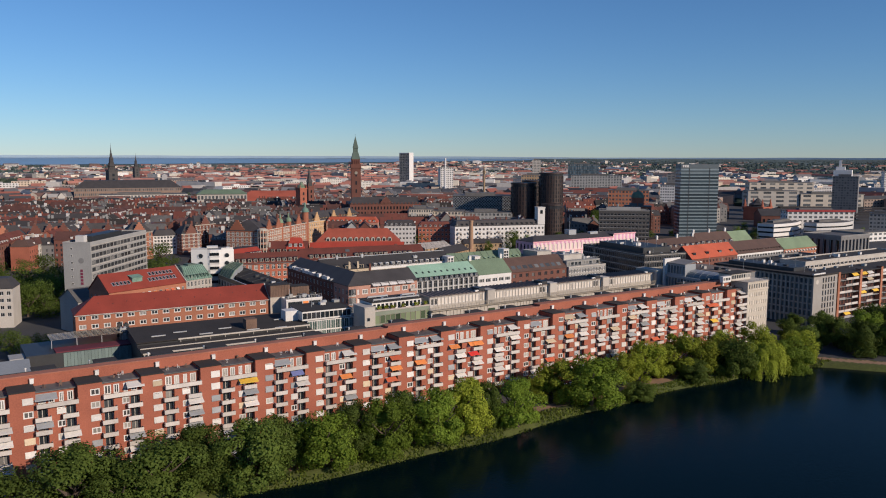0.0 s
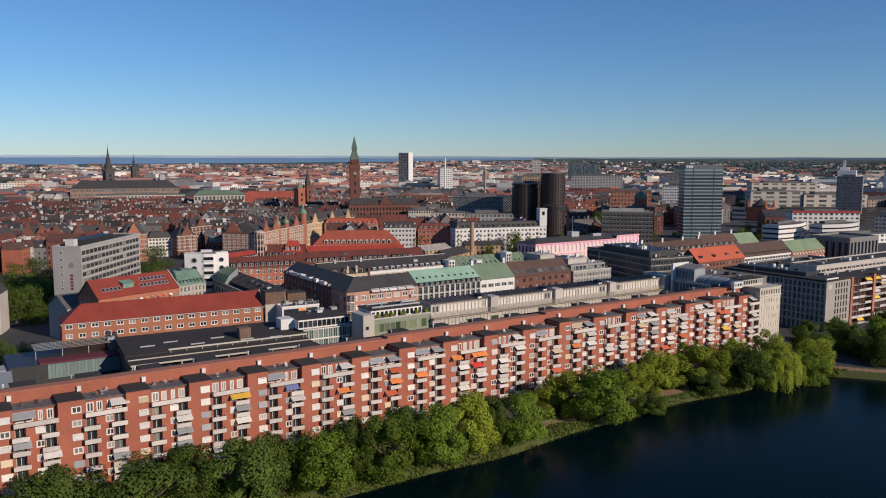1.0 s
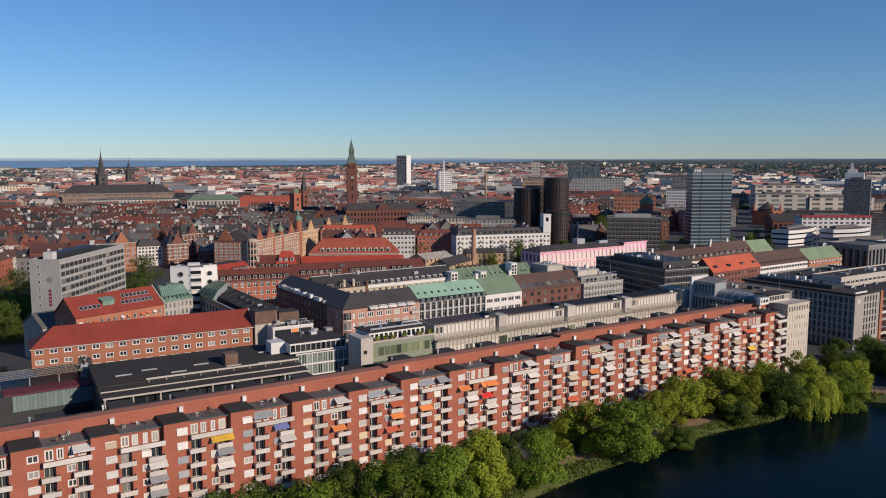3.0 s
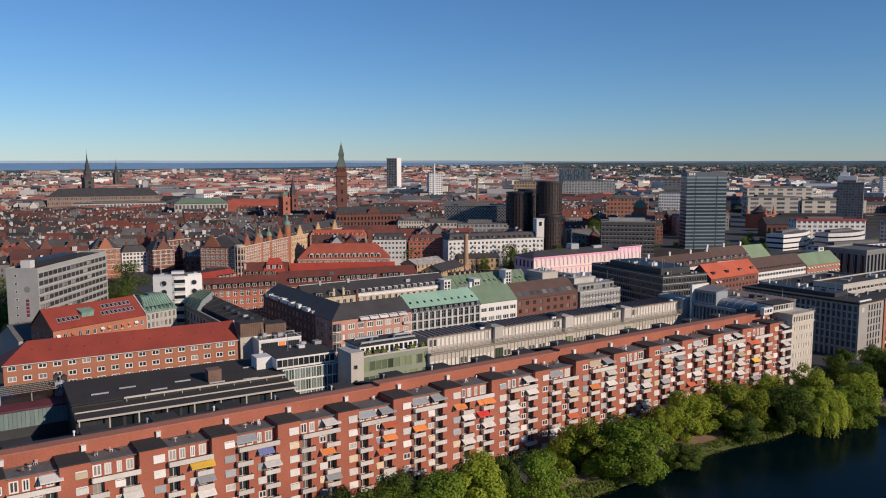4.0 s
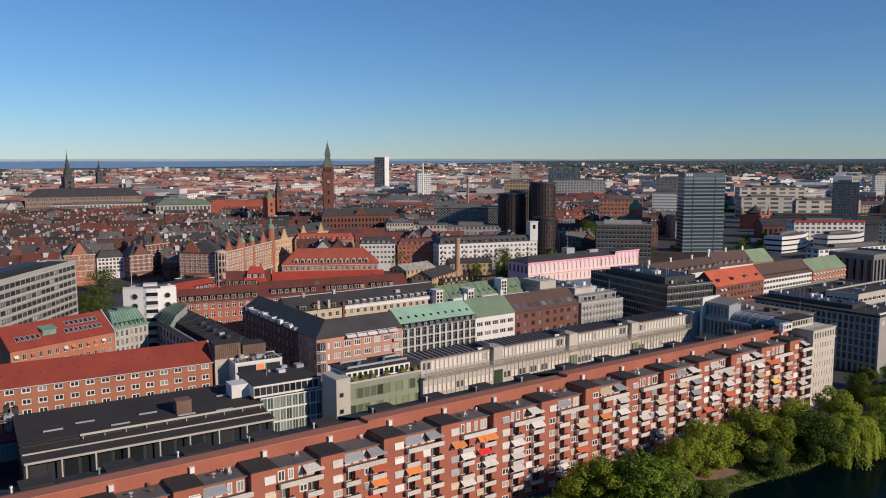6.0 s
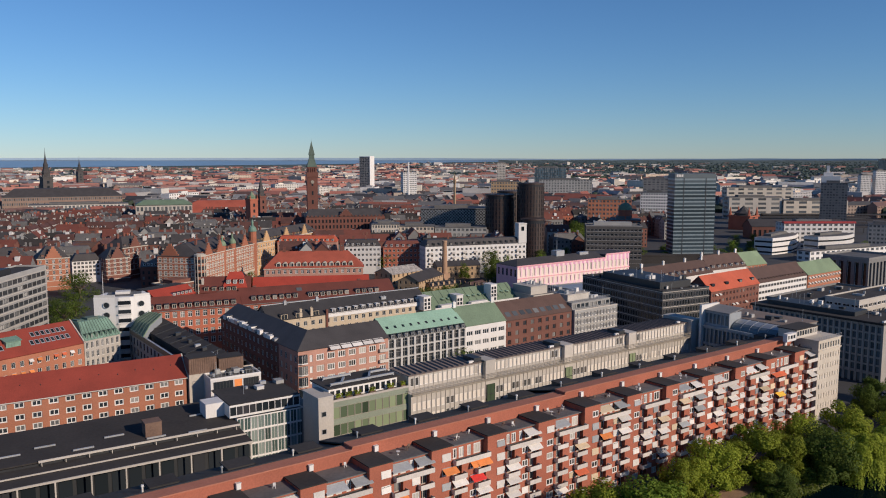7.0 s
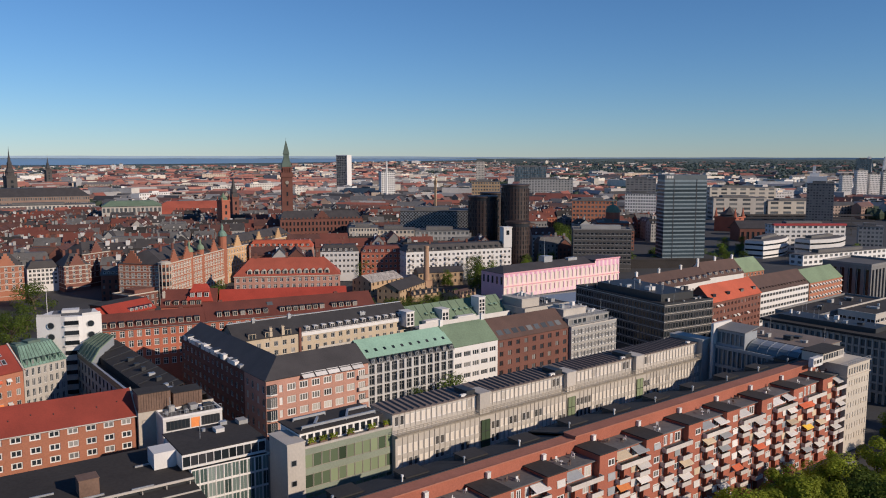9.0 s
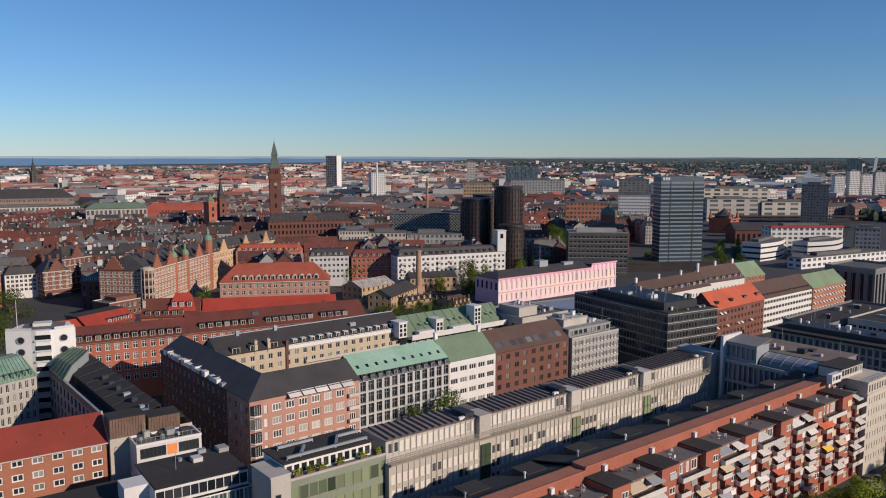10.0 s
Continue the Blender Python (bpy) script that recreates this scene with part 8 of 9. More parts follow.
rt = random.Random(3)
count = 0
ANG = radians(27)
ca, sa = math.cos(ANG), math.sin(ANG)
for bu in range(-6, 22):
    for bv in range(3, 22):
        bw, bh = 62 + 14 * rt.random(), 46 + 10 * rt.random()
        ou, ov = bu * 74 + rt.uniform(-6, 6), bv * 58 + rt.uniform(-5, 5)
        tilt = rt.uniform(-0.12, 0.12)
        sides = (((0, 0), 0, bw), ((bw, 0), 90, bh), ((bw, bh), 180, bw), ((0, bh), 270, bh))
        for (su, sv), sd, ln in sides:
            run = 0.0
            while run < ln - 9:
                L, W, h, wm, rm, cm, wg, rg, wmat, rmat = KINDS[rt.randrange(len(KINDS))]
                u = ou + su + math.cos(radians(sd)) * run
                v = ov + sv + math.sin(radians(sd)) * run
                run += L + 0.02
                mu, mv = u + math.cos(radians(sd)) * L / 2 - math.sin(radians(sd)) * W / 2, v + math.sin(radians(sd)) * L / 2 + math.cos(radians(sd)) * W / 2
                x, y = u * ca + v * sa, -u * sa + v * ca
                mx, my = mu * ca + mv * sa, -mu * sa + mv * ca
                r = math.hypot(mx - 40, my - 60)
                if r < 330 or r > 1010 or not in_view(mx, my) or not free(mx, my) or open_ground(mx, my):
                    continue
                if (my < 480 and 420 < mx < 620) or (mx > 520 and my < 0.55 * mx + 165) or (my < 395 and mx < 500) or (my < 560 and mx < 160) or my < 180 + 0.1 * mx:
                    continue
                zh, ax_, ch = rt.uniform(-1.5, 0), math.degrees(-ANG) + sd, L * rt.uniform(0.2, 0.8)
                if r > 640 or count >= 300:
                    mm = pose(x, y, zh, 0, 0, ax_)
                    join(wg, (wmat, GLASS), mm), join(rg, (rmat, wmat, WHITE, GLASS), mm)
                    continue
                count += 1
                t = thing("town_house", x, y, zh, ax_, "old town house with a pitched roof among dense streets", "house", "old town houses")
                part("wall", wm, None, t), part("roof", rm, None, t)
tagged(part("old_town_roofs", JOINED, JOINED_MATS), "dense old town houses with dark and red roofs", "houses", kind="stuff")

# ---------- farther roofs and trees, beyond counting ----------
rf = random.Random(8)
# roofs paled to pink, walls toned close together: distance haze in the colours
FAR_ROOF = palette("far_hazed_roofs", [(0.36, 0.15, 0.11), (0.30, 0.13, 0.10), (0.40, 0.18, 0.135), (0.24, 0.12, 0.10), (0.13, 0.105, 0.10), (0.36, 0.33, 0.31), (0.34, 0.14, 0.105), (0.11, 0.105, 0.11)])
FAR_WALL = palette("far_hazed_walls", [(0.27, 0.18, 0.14), (0.34, 0.29, 0.25), (0.22, 0.13, 0.10), (0.46, 0.43, 0.39), (0.26, 0.20, 0.165), (0.24, 0.22, 0.21), (0.30, 0.22, 0.175)])
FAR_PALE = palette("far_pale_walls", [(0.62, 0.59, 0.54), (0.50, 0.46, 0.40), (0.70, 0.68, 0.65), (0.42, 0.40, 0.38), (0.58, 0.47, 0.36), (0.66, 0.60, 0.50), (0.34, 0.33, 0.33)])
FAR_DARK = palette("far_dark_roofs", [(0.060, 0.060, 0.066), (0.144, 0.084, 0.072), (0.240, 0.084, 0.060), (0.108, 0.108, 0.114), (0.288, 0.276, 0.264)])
def park(x, y):
    """Parks and tree-lined quarters, in patches."""
    return noise.noise(Vector((x * 0.0032, y * 0.0032, 3.0)))

def green_share(az, r):
    """How much of the far land is wooded, by direction and distance."""
    k = 0.27 + 0.55 * smooth((az - 38) / 12) * smooth((r - 1000) / 600)
    if az < 9:
        k += 0.34 * smooth((r - 1500) / 500)
    if r > 3900:
        k = max(k, 0.30)
    return k

def district(x, y):
    """The direction of the streets in a quarter of the city."""
    i, j = math.floor(x / 380), math.floor(y / 380)
    return (0.45, 0.1, 0.85, -0.25, 0.6)[(i * 3 + j * 7) % 5]

def far_row(g, x, y, z, th, L, W, h, rise, s, windows):
    """One terrace or block of the far city: walls, a pitched or flat roof, rows of dark windows."""
    c, d = math.cos(th), math.sin(th)
    P = lambda u, v, w: (x + u * c - v * d, y + u * d + v * c, z + w)
    k = len(g.v)
    g.v += [P(0, 0, 0), P(L, 0, 0), P(L, W, 0), P(0, W, 0), P(0, 0, h), P(L, 0, h), P(L, W, h), P(0, W, h), P(0, W / 2, h + rise), P(L, W / 2, h + rise)]
    g.f += [(k, k + 1, k + 5, k + 4), (k + 1, k + 2, k + 6, k + 9, k + 5), (k + 2, k + 3, k + 7, k + 6), (k + 3, k, k + 4, k + 8, k + 7)]
    g.m += [0, 0, 0, 0]
    k = len(g.v)
    if rise > 0:
        e = 0.4 * s
        g.v += [P(-e, -e, h - 0.2), P(L + e, -e, h - 0.2), P(L + e, W / 2, h + rise + 0.2), P(-e, W / 2, h + rise + 0.2), P(L + e, W + e, h - 0.2), P(-e, W + e, h - 0.2)]
        g.f += [(k, k + 1, k + 2, k + 3), (k + 3, k + 2, k + 4, k + 5)]
        g.m += [1, 1]
    else:
        g.v += [P(0, 0, h), P(L, 0, h), P(L, W, h), P(0, W, h)]
        g.f.append((k, k + 1, k + 2, k + 3))
        g.m.append(3)
        u, v, b = L * rf.uniform(0.15, 0.6), W * 0.3, h + 2.6 * s
        q = [P(u, v, h), P(u + L * 0.22, v, h), P(u + L * 0.22, v + W * 0.4, h), P(u, v + W * 0.4, h), P(u, v, b), P(u + L * 0.22, v, b), P(u + L * 0.22, v + W * 0.4, b), P(u, v + W * 0.4, b)]
        for f in ((0, 1, 5, 4), (1, 2, 6, 5), (3, 0, 4, 7), (4, 5, 6, 7)):
            g.face([q[i] for i in f], 0)
    if windows:
        n = max(2, int(L / (5.5 * s)))
        fl = max(2, int(h / (4.2 * s)))
        for i in range(n):
            for j in range(fl):
                u0, w0 = (i + 0.3) * L / n, (j + 0.35) * h / fl
                g.face([P(u0, -0.1, w0), P(u0 + 2.2 * s, -0.1, w0), P(u0 + 2.2 * s, -0.1, w0 + 1.9 * s), P(u0, -0.1, w0 + 1.9 * s)], 2)

def far_houses(name, r0, r1, n, label, roof, wall, lens, high, flat, where):
    """A ring of the far city; where(azimuth, distance) gives the share of sites that are built on."""
    g = Geo()
    for _ in range(n):
        az = rf.uniform(-3, 75)
        a = radians(az)
        r = r0 + (r1 - r0) * rf.random() ** 0.85
        x, y = CX + r * math.sin(a), CY + r * math.cos(a)
        if rf.random() > where(az, r) or park(x, y) > 0.22 or not free(x, y) or open_ground(x, y) or (az > 53 and r < 1200):
            continue
        if r > 3960 + 700 * smooth((az - 20) / 20) and az < 34:
            continue
        s = far_scale(r)
        L, W, h = rf.uniform(*lens) * s, rf.uniform(10, 13) * s, rf.uniform(*high) * s
        rise = 0.0 if rf.random() < flat else rf.uniform(4, 6) * s
        if rise == 0:
            W *= rf.uniform(1.0, 2.6)
        if s < 0.75 and rf.random() < 0.04:
            h *= rf.uniform(1.5, 2.2)
        th = district(x, y) + (1.571 if rf.random() < 0.38 else 0.0) + rf.uniform(-0.05, 0.05)
        far_row(g, x, y, land_z(x, y) - 1, th, L, W, h, rise, s, s > 0.55 and W < 20)
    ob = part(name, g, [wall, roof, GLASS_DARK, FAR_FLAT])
    return tagged(ob, label, "houses", kind="stuff")

def band(v, a, b, soft):
    return smooth((v - a) / soft) * (1 - smooth((v - b) / soft))
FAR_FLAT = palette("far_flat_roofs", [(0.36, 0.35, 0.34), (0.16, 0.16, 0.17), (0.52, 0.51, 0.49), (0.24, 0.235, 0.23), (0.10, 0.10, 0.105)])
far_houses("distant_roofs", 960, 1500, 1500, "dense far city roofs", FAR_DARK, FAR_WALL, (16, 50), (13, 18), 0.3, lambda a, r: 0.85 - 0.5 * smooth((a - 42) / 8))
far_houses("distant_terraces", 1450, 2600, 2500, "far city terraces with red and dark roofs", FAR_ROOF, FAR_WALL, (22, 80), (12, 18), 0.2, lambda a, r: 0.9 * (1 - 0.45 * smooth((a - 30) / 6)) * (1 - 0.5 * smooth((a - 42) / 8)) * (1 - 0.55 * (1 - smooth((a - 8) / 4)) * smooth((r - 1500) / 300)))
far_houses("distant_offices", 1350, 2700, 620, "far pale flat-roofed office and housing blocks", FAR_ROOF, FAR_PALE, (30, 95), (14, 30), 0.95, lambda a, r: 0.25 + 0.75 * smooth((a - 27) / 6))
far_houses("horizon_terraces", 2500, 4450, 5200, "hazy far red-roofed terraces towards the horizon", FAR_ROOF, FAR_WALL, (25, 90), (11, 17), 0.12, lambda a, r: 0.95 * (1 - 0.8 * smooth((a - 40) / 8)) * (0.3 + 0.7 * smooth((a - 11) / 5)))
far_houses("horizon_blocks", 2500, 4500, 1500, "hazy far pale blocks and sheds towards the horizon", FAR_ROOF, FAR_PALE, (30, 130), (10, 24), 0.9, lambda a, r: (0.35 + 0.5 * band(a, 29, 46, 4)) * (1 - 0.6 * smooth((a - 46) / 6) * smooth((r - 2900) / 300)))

def clump(g, x, y, z, r, h, rr, n=7):
    """A low uneven tree crown for the distance."""
    k = len(g.v)
    m = 8
    for j in range(3):
        zz, rad = ((0.15, 0.8), (0.55, 1.0), (0.88, 0.6))[j]
        for i in range(m):
            a = 2 * math.pi * i / m + rr.uniform(-0.2, 0.2)
            q = r * rad * rr.uniform(0.7, 1.2)
            g.v.append((x + q * math.cos(a), y + q * math.sin(a), z + h * zz * rr.uniform(0.85, 1.12)))
    g.v.append((x, y, z + h))
    for j in range(2):
        for i in range(m):
            g.f.append((k + j * m + i, k + j * m + (i + 1) % m, k + (j + 1) * m + (i + 1) % m, k + (j + 1) * m + i))
            g.m.append(0)
    for i in range(m):
        g.f.append((k + 2 * m + i, k + 2 * m + (i + 1) % m, k + 3 * m))
        g.m.append(0)

# paler and bluer still: the haze before the horizon is painted into these leaves
LEAF_HAZED = leaf_mat("haze_paled_leaves", (0.115, 0.15, 0.135), 0.3)
g, gh = Geo(), Geo()
for _ in range(19000):
    az = rf.uniform(-4, 76)
    a = radians(az)
    r = 1180 + 3520 * rf.random() ** 0.75
    x, y = CX + r * math.sin(a), CY + r * math.cos(a)
    if rf.random() > (green_share(az, r) + (0.45 if park(x, y) > 0.1 else -0.08)) * 1.2 or not free(x, y):
        continue
    if r > 3960 + 700 * smooth((az - 20) / 20) and az < 34:
        continue
    s = far_scale(r) ** (0.7 if r < 3000 else 0.85)
    for _ in range(2):
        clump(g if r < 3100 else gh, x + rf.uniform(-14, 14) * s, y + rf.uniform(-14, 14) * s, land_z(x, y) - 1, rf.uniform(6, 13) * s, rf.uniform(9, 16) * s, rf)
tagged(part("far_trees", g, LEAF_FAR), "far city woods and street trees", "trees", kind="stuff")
tagged(part("horizon_woods", gh, LEAF_HAZED), "hazy far woods below the horizon", "trees", kind="stuff")

# ---------- trees ----------
def leaf(g, p, nrm, w, h, rr, hang):
    """One leaf or spray: a pointed quad that faces about along nrm."""
    nrm = Vector((nrm.x + rr.uniform(-0.55, 0.55), nrm.y + rr.uniform(-0.55, 0.55), nrm.z + rr.uniform(-0.45, 0.55)))
    side = nrm.cross(Vector((rr.uniform(-0.25, 0.25), rr.uniform(-0.25, 0.25), 1.0) if hang else (rr.uniform(-1, 1), rr.uniform(-1, 1), rr.uniform(-1, 1)))).normalized()
    up = side.cross(nrm).normalized()
    side, up = side * w, up * h
    g.face([p - side, p - up, p + side, p + up])

def crown_mesh(i, weeping, mat_, dense):
    """A crown of small leaves in lobes, or of hanging strands where it weeps; one unit wide and high."""
    rr = random.Random(40 + i)
    g = Geo()
    if weeping:
        # rounded bunches, each a head of leafy strands that hang straight down
        lobes = []
        for k in range(44):
            a, q = k * 2.399 + rr.uniform(-0.4, 0.4), 0.40 * math.sqrt((k + 0.5) / 44) * rr.uniform(0.85, 1.1)
            top = 0.30 + 0.60 * math.sqrt(max(0.0, 1 - (q / 0.45) ** 2)) * rr.uniform(0.62, 1.06)
            lobes.append((q * math.cos(a), q * math.sin(a), top, rr.uniform(0.075, 0.125), rr.uniform(0.08, 0.20) + 0.34 * (q / 0.4) ** 3))
        while len(g.f) < dense:
            cx, cy, top, r, drop = lobes[rr.randrange(len(lobes))]
            a, q = rr.uniform(0, 6.283), r * math.sqrt(rr.random())
            x0, y0 = cx + q * math.cos(a), cy + q * math.sin(a)
            z1 = top + r * 0.8 * math.sqrt(max(0.0, 1 - (q / r) ** 2)) - r * 0.6
            length = drop * (0.35 + 0.65 * q / r) * rr.uniform(0.6, 1.1)
            out = Vector((math.cos(a) * q / r + cx * 1.2, math.sin(a) * q / r + cy * 1.2, 0.0))
            z = z1
            while z > max(z1 - length, 0.02):
                f = (z1 - z) / length
                p = Vector((x0 + out.x * 0.03 * f + rr.uniform(-0.01, 0.01), y0 + out.y * 0.03 * f + rr.uniform(-0.01, 0.01), z))
                leaf(g, p, out + Vector((0, 0, 1.0 * (1 - f) + 0.25)), rr.uniform(0.007, 0.013), rr.uniform(0.015, 0.027), rr, True)
                z -= rr.uniform(0.025, 0.05)
    else:
        lobes = []
        for _ in range(30):
            a, q = rr.uniform(0, 6.283), rr.uniform(0.04, 0.37)
            z = 0.10 + 0.78 * rr.random() ** 0.8 * math.sqrt(max(0.0, 1 - (q / 0.5) ** 2) + 0.12)
            lobes.append((q * math.cos(a), q * math.sin(a), z, rr.uniform(0.085, 0.165)))
        for k in range(11):
            a, q = k * 0.571 + rr.uniform(-0.2, 0.2), rr.uniform(0.26, 0.37)
            lobes.append((q * math.cos(a), q * math.sin(a), rr.uniform(0.08, 0.28), rr.uniform(0.08, 0.13)))
        while len(g.f) < dense:
            cx, cy, cz, r = lobes[rr.randrange(len(lobes))]
            u, ph = rr.uniform(-0.8, 1), rr.uniform(0, 6.283)
            s = math.sqrt(max(0, 1 - u * u))
            nrm = Vector((s * math.cos(ph), s * math.sin(ph), u))
            p = Vector((cx, cy, cz)) + nrm * (r * (rr.uniform(0.8, 1.12) if rr.random() < 0.8 else rr.uniform(0.3, 0.9)))
            if p.z < 0.02:
                continue
            out = (nrm * 0.6 + Vector((p.x * 1.6, p.y * 1.6, (p.z - 0.4) * 1.2))).normalized()
            leaf(g, p, out, rr.uniform(0.009, 0.016), rr.uniform(0.012, 0.021), rr, False)
    return g.mesh("crown", [mat_])

def trunk_mesh(i):
    rr = random.Random(70 + i)
    g = Geo()
    lean = rr.uniform(-0.05, 0.05)
    for j in range(3):
        z0, z1 = j * 0.13, (j + 1) * 0.13
        r0, r1 = 0.034 * (1 - 0.22 * j), 0.034 * (1 - 0.22 * (j + 1))
        ring = lambda r, z: [(lean * z * 3 + r * math.cos(2 * math.pi * q / 8), r * math.sin(2 * math.pi * q / 8), z) for q in range(8)]
        A, B = ring(r0, z0 - (0.03 if j == 0 else 0)), ring(r1, z1)
        for q in range(8):
            g.face([A[q], A[(q + 1) % 8], B[(q + 1) % 8], B[q]])
    for q in range(7):
        a = q * 0.9 + rr.uniform(-0.3, 0.3)
        z = rr.uniform(0.22, 0.38)
        p = Vector((lean, 0, z))
        m = p + Vector((0.14 * math.cos(a), 0.14 * math.sin(a), 0.13))
        e = m + Vector((0.13 * math.cos(a + 0.3), 0.13 * math.sin(a + 0.3), 0.16))
        g.beam(p, m, 0.022, 0.022), g.beam(m, e, 0.013, 0.013)
    return g.mesh("trunk", [BARK])

CROWN_W = [crown_mesh(45, False, LEAF, 16000), crown_mesh(41, False, LEAF, 16000), crown_mesh(2, True, LEAF, 17000), crown_mesh(43, False, LEAF, 16000)]
CROWN_R = [crown_mesh(10 + i, False, LEAF_DARK, 14000) for i in range(3)]
CROWN_L = [crown_mesh(20 + i, False, LEAF_MID, 14000) for i in range(3)]
CITY_R = [crown_mesh(30 + i, False, LEAF_DARK, 3400) for i in range(3)]
CITY_L = [crown_mesh(35 + i, False, LEAF_MID, 3400) for i in range(3)]
TRUNKS = [trunk_mesh(i) for i in range(3)]
nt_ = [0]
def tree(x, y, wide, high, kind="willow", z=None):
    i = nt_[0]
    nt_[0] += 1
    label = {"willow": "weeping willow with bright green hanging leaves", "dark": "broad dark-green leafy tree", "light": "round light-green leafy tree"}[kind]
    t = thing("tree", x, y, ground_z(x, y) if z is None else z, (i * 77) % 360, label + " on the lake bank" if y < 190 else label, "tree", "trees")
    s = Matrix.Diagonal((wide, wide, high, 1))
    part("trunk", TRUNKS[i % 3], None, t, m=s)
    part("crown", {"willow": CROWN_W, "dark": CROWN_R if y < 190 else CITY_R, "light": CROWN_L if y < 190 else CITY_L}[kind][i % (4 if kind == "willow" else 3)], None, t, m=s)

# crowns at the left end: partly darker trees, partly cloud shade in leaf colour
SHORE_TREES = [
    (8, 173, 17, 13, "dark"), (22, 173, 18, 15, "dark"), (30, 169, 14, 11, "dark"), (39, 171, 19, 15, "dark"), (49, 175, 14, 13, "dark"), (58, 169, 17, 15, "dark"), (68, 176, 13, 13, "dark"), (76, 169, 15, 14.5, "light"),
    (86, 174, 13, 13, "dark"), (92, 168.5, 14, 14, "light"), (101, 175, 12, 13, "dark"), (107, 167.5, 14, 14, "light"), (119, 172, 13.5, 13.5, "willow"), (126.5, 171.5, 8, 12, "dark"), (133, 167, 14, 13, "light"),
    (157, 180, 14.5, 12.5, "willow"), (163.5, 170.0, 19, 16.5, "light"), (173, 174, 9, 9, "dark"), (182, 168.5, 10.5, 6.5, "dark"), (188, 181, 10, 11, "willow"), (198, 180, 12.5, 12.5, "willow"),
    (211, 178.5, 14.5, 13.5, "willow"), (211, 170.5, 10.5, 6.8, "dark"), (219, 174.5, 11, 13, "willow"), (228, 168.5, 15.5, 15, "dark"), (233, 179, 11.5, 12.5, "willow"), (240, 165.5, 14.5, 15.5, "willow"), (247.5, 172, 12.5, 15.5, "willow"), (253, 164, 16, 15, "light"),
    (262, 166, 12, 12, "willow"), (281, 174, 10, 11, "dark"),
    (290, 158, 13, 13, "dark"), (300, 152, 14, 14, "dark"), (312, 150, 14, 13, "light"), (322, 146, 14, 14, "dark"), (296, 172, 12, 12, "dark"), (308, 168, 14, 14, "light"), (325, 165, 14, 14, "dark"), (340, 160, 14, 15, "dark"), (340, 180, 13, 13, "dark"),
    (289, 186, 11, 11, "dark"), (306, 184, 11, 11, "dark"),
]
for x, y, w, h, kind in SHORE_TREES:
    tree(x, y - 1.6, w * (1.28 if kind == "willow" else 1.18), h * 1.03, kind)
# long grass along the water's edge
rr = random.Random(91)
g = Geo()
while len(g.f) < 9000:
    x, y = rr.uniform(-20, 275), rr.uniform(158, 176)
    s_ = shore(x, y)
    if not -4.6 < s_ < 1.5 or noise.noise(Vector((x * 0.12, y * 0.3, 3.0))) < -0.25:
        continue
    a, h_, w_ = rr.uniform(0, 3.14), rr.uniform(0.25, 0.8), rr.uniform(0.12, 0.35)
    z_ = ground_z(x, y) - 0.05
    dx, dy, lx, ly = w_ * math.cos(a), w_ * math.sin(a), rr.uniform(-0.3, 0.3), rr.uniform(-0.4, 0.2)
    g.face([(x - dx, y - dy, z_), (x + dx, y + dy, z_), (x + dx * 0.5 + lx, y + dy * 0.5 + ly, z_ + h_), (x - dx * 0.5 + lx, y - dy * 0.5 + ly, z_ + h_ * 0.9)])
tagged(part("bank_grass", g, leaf_mat("long_grass", (0.13, 0.16, 0.025), 0.4)), "long green grass along the lake bank", "grass", kind="stuff")
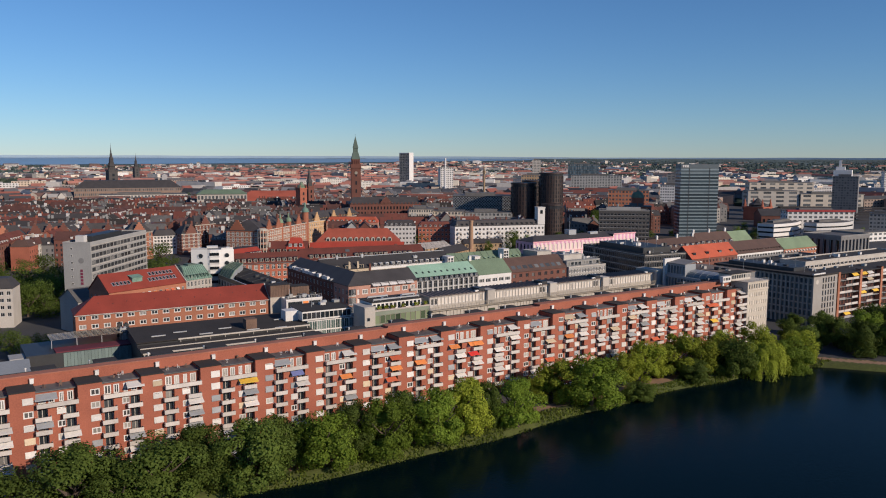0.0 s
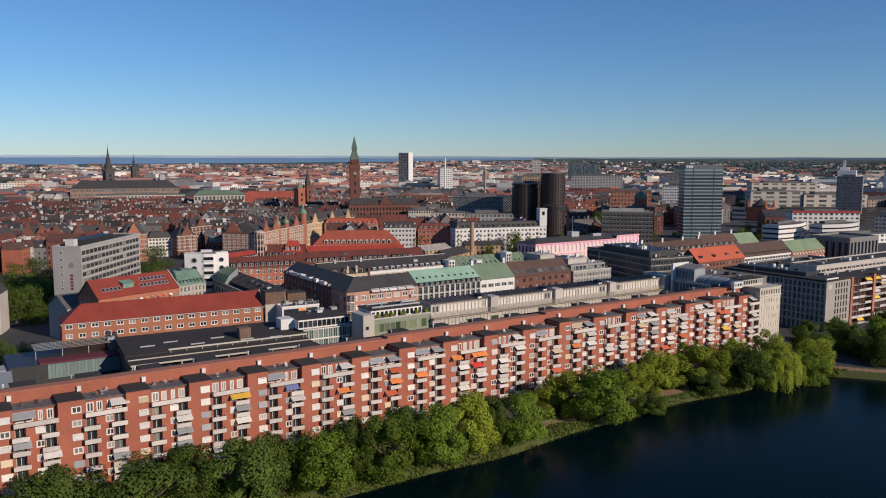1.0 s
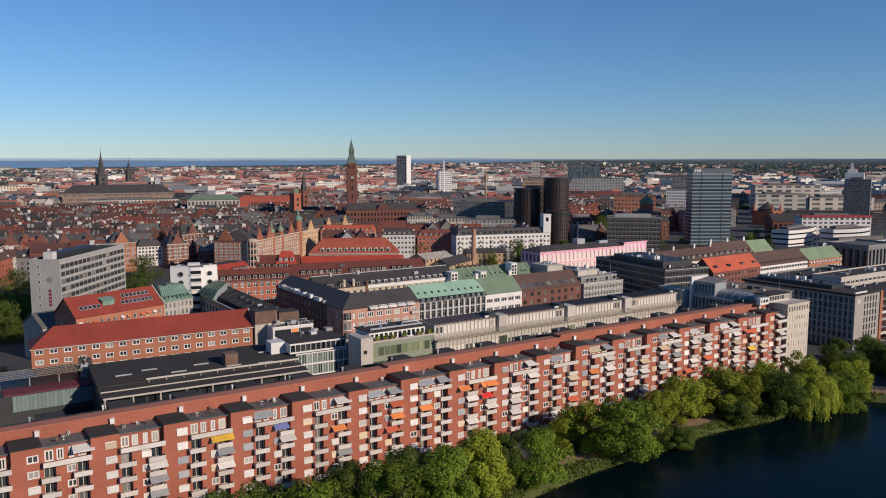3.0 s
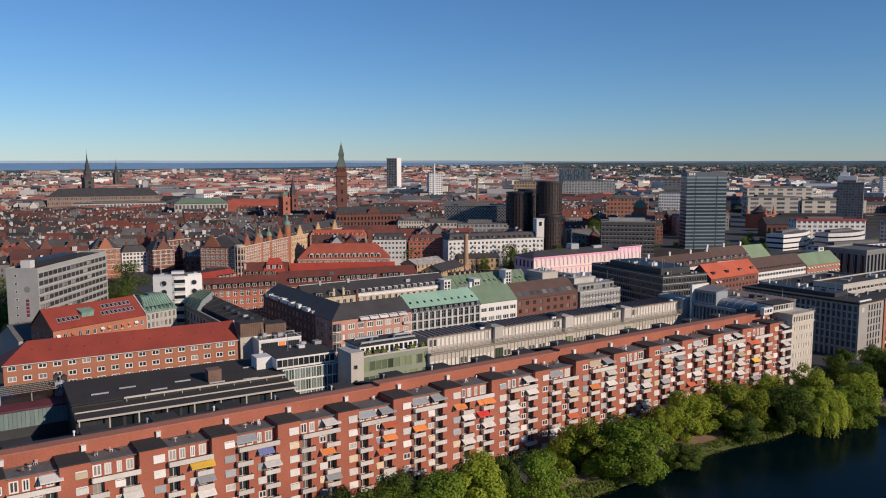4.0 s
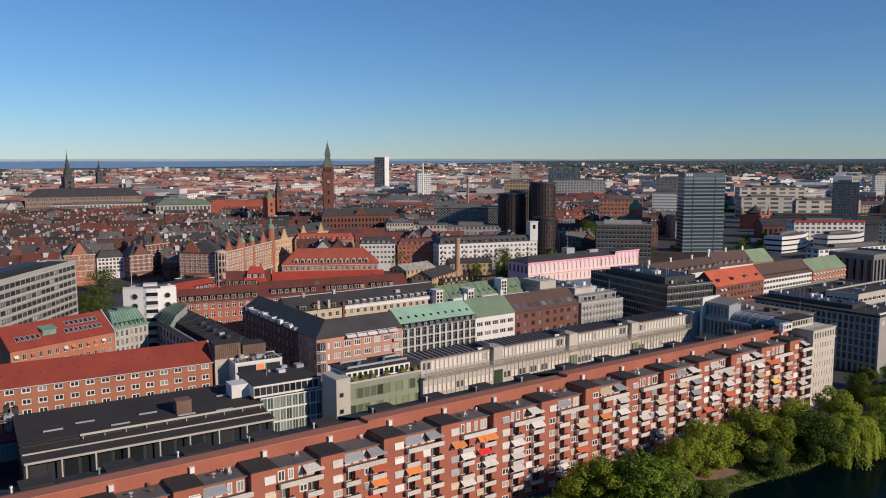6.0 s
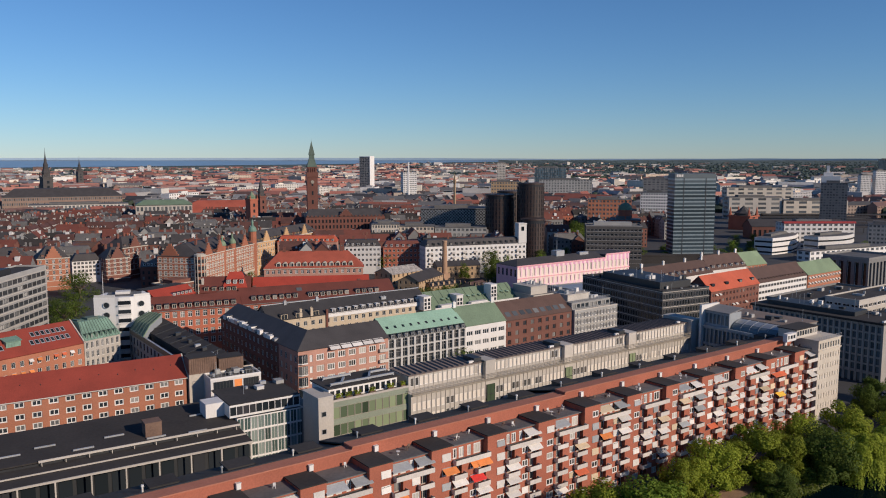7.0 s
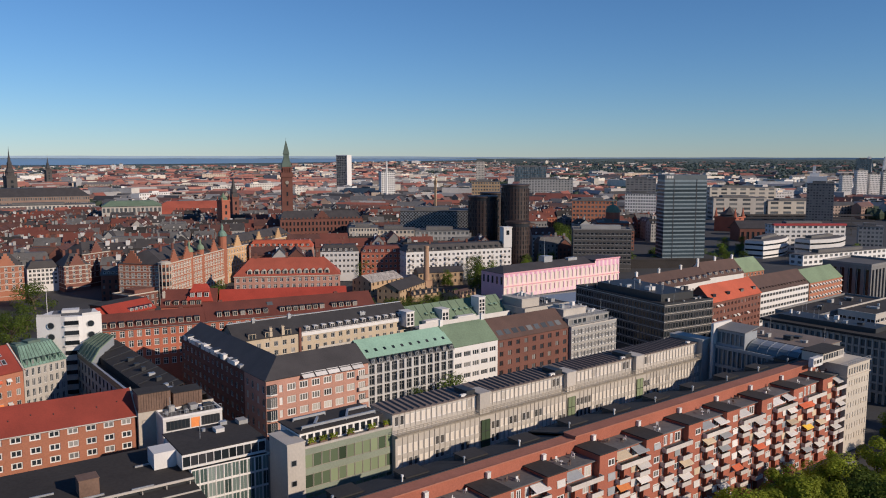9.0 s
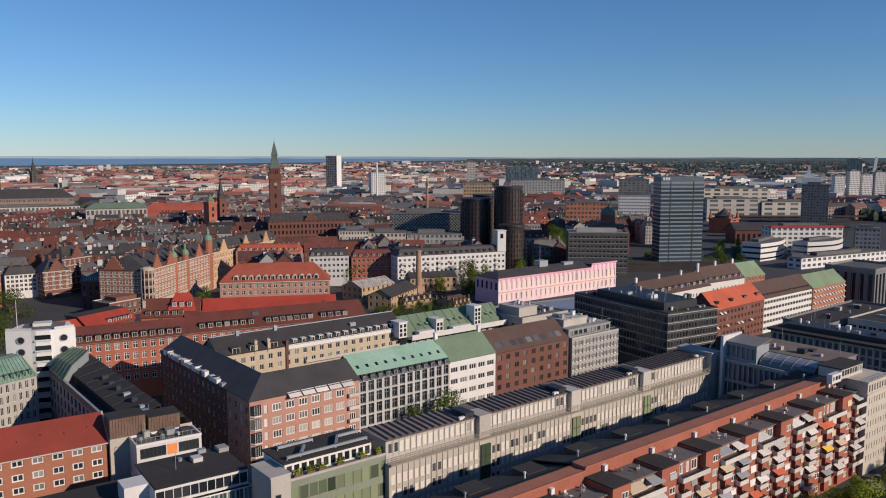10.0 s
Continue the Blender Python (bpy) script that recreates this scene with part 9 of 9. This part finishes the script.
CITY_TREES = [
    (36, 405, 18, 17), (44, 412, 17, 18), (50, 425, 17, 18), (30, 420, 18, 17), (38, 435, 20, 18), (48, 442, 18, 17), (28, 440, 18, 17), (56, 436, 16, 16), (44, 398, 13, 12), (52, 404, 12, 12), (34, 305, 10, 9), (40, 300, 9, 8), (27, 312, 11, 10), (33, 320, 11, 9),
    (86, 470, 18, 16), (95, 486, 20, 15), (110, 478, 18, 14), (120, 500, 18, 13), (75, 500, 20, 15), (60, 478, 20, 16), (45, 500, 22, 17), (30, 480, 22, 17), (20, 455, 20, 16), (35, 440, 20, 16), (10, 480, 22, 17), (22, 510, 22, 16), (48, 455, 18, 15), (58, 540, 20, 15), (85, 535, 20, 14), (30, 545, 22, 16),
    (134, 556, 26, 16), (112, 512, 22, 9), (104, 520, 18, 8), (28, 400, 18, 16), (40, 420, 16, 15), (15, 420, 18, 16), (24, 330, 12, 10), (30, 318, 11, 10), (18, 345, 12, 10),
    (331, 534, 17, 15), (343, 533, 13, 12), (312, 560, 13, 16), (284, 462, 8, 6), (291, 445, 8, 6), (300, 442, 8, 6), (311, 441, 8, 6), (321, 440, 9, 7), (331, 441, 9, 7), (383, 484, 17, 19), (392, 480, 13, 15), (365, 463, 13, 17), (374, 470, 12, 15), (356, 480, 11, 12), (396, 476, 12, 11), (280, 400, 10, 9), (292, 404, 10, 9), (270, 405, 9, 8), (304, 408, 11, 9), (316, 412, 10, 9),
    (226, 528, 11, 12), (219, 520, 9, 10), (178, 455, 9, 9), (188.5, 279.5, 10, 13), (198, 280.5, 7, 6), (183, 281, 5, 5),
    (585, 600, 20, 17), (600, 612, 20, 18), (570, 590, 18, 16), (612, 630, 20, 17), (630, 650, 20, 17), (645, 660, 18, 16), (548, 552, 16, 14), (560, 566, 16, 14), (585, 470, 12, 10), (600, 462, 12, 10), (618, 455, 12, 10), (640, 470, 13, 11), (655, 462, 12, 10), (560, 480, 12, 10), (575, 488, 12, 10), (700, 420, 12, 10), (715, 412, 12, 10), (735, 404, 12, 10), (690, 500, 13, 11), (705, 492, 13, 11), (560, 455, 12, 9), (575, 450, 12, 9), (590, 446, 12, 9), (606, 441, 12, 9), (540, 462, 12, 9), (620, 436, 11, 9), (196.5, 277.0, 19, 17), (271, 437, 9, 9), (279, 434, 9, 8), (287, 430, 10, 9), (296, 427, 9, 8), (304, 424, 10, 9), (313, 420, 10, 8), (322, 417, 9, 8), (405, 500, 15, 17), (414, 494, 12, 14), (452, 510, 14, 12), (462, 505, 12, 12), (444, 500, 12, 10), (760, 770, 20, 16), (781, 785, 22, 18), (800, 790, 22, 17), (820, 805, 22, 17), (838, 812, 20, 16), (740, 760, 18, 15), (520, 470, 14, 13), (512, 484, 14, 13), (500, 500, 15, 14), (540, 500, 13, 14), (470, 500, 12, 13),
]
# below x = 330 no light kind: shade there goes into leaf colour
for i, (x, y, w, h) in enumerate(CITY_TREES):
    tree(x, y, w, h, "light" if i % 3 == 1 and x > 330 else "dark")

# ---------- parked cars ----------
CAR_PAINT = palette("car_paint", [(0.02, 0.02, 0.022), (0.45, 0.45, 0.46), (0.60, 0.60, 0.60), (0.06, 0.07, 0.09), (0.30, 0.03, 0.03), (0.05, 0.08, 0.16), (0.16, 0.16, 0.17)], 0.3, 0.05, island=False)
TYRE = mat("tyre_rubber", (0.02, 0.02, 0.02), 0.9, 0.2)
def loft(g, rows, m=0):
    """Skins cross-sections (x, half width, low z, high z) from tail to nose."""
    for (x0, w0, a0, b0), (x1, w1, a1, b1) in zip(rows, rows[1:]):
        A = [(x0, -w0, a0), (x0, w0, a0), (x0, w0 * 0.94, b0), (x0, -w0 * 0.94, b0)]
        B = [(x1, -w1, a1), (x1, w1, a1), (x1, w1 * 0.94, b1), (x1, -w1 * 0.94, b1)]
        for i in range(4):
            j = (i + 1) % 4
            g.face([A[i], A[j], B[j], B[i]], m)
    for k, r in ((0, -1), (-1, 1)):
        x, w, a, b = rows[k]
        q = [(x, -w, a), (x, w, a), (x, w * 0.94, b), (x, -w * 0.94, b)]
        g.face(q[::r], m)
g = Geo()
loft(g, [(-2.1, 0.78, 0.4, 0.85), (-1.9, 0.88, 0.3, 0.95), (-0.9, 0.9, 0.28, 0.98), (0.9, 0.9, 0.28, 0.92), (1.9, 0.86, 0.3, 0.78), (2.15, 0.72, 0.4, 0.66)])
CAR_BODY = g.weld().mesh("body", [CAR_PAINT])
g = Geo()
loft(g, [(-1.75, 0.72, 0.94, 0.98), (-1.2, 0.74, 0.94, 1.42), (0.1, 0.74, 0.94, 1.45), (0.95, 0.76, 0.9, 0.95)])
CAR_CABIN = g.weld().mesh("cabin", [GLASS_DARK])
g = Geo()
g.slab((-1.25, -0.68, 1.47), (0.12, -0.68, 1.5), (0.12, 0.68, 1.5), (-1.25, 0.68, 1.47), 0.05)
CAR_ROOF = g.mesh("roof", [CAR_PAINT])
g = Geo()
for i in range(12):
    a0, a1 = 2 * math.pi * i / 12, 2 * math.pi * (i + 1) / 12
    p, q = (0.31 * math.cos(a0), 0.31 * math.sin(a0)), (0.31 * math.cos(a1), 0.31 * math.sin(a1))
    g.face([(p[0], -0.1, p[1]), (q[0], -0.1, q[1]), (q[0], 0.1, q[1]), (p[0], 0.1, p[1])])
    g.face([(0, -0.1, 0), (p[0], -0.1, p[1]), (q[0], -0.1, q[1])][::-1]), g.face([(0, 0.1, 0), (p[0], 0.1, p[1]), (q[0], 0.1, q[1])])
CAR_WHEEL = g.weld().mesh("wheel", [TYRE])
rc = random.Random(21)
def car(x, y, ang, z=0.02):
    t = thing("car", x, y, z, ang, "small parked car on the lakeside street", "car", "parked cars")
    part("body", CAR_BODY, None, t), part("cabin", CAR_CABIN, None, t), part("roof", CAR_ROOF, None, t)
    for wx in (-1.3, 1.35):
        for wy in (-0.8, 0.8):
            part("wheel", CAR_WHEEL, None, t, m=pose(wx, wy, 0.31, 0, 0, 0))
for i in range(44):
    if rc.random() < 0.8:
        car(6 + i * 6.1, 186.6 + rc.uniform(-0.15, 0.15), rc.choice((0, 180)) + rc.uniform(-2, 2))
for x, y, a in ((300, 205, 70), (303, 214, 70), (308, 230, 70), (292, 198, 10), (312, 190, 5), (131, 300, 90), (131, 315, 90), (132, 330, 90), (126, 322, 90)):
    car(x, y, a)

# ---------- what sits on a roof or tower belongs to it ----------
ON_ROOF = ("dormer", "chimney", "skylight", "roof_window", "roof_vent", "roof_unit", "antenna", "roof_seam", "roof_louvre", "roof_light", "roof_hatch", "roof_duct")
for ob in [o for o in scene.objects if o.type == "EMPTY" and o.parent is None]:
    kids = {}
    for c in ob.children:
        kids.setdefault(c.name.split(".")[0], []).append(c)
    roof = kids.get("roof", [None])[0]
    if roof is not None:
        for name in ON_ROOF:
            for c in kids.get(name, []):
                c.parent = roof
    if "clock_tower" in kids:
        for name in ("clock_face", "spire"):
            for c in kids.get(name, []):
                c.parent = kids["clock_tower"][0]
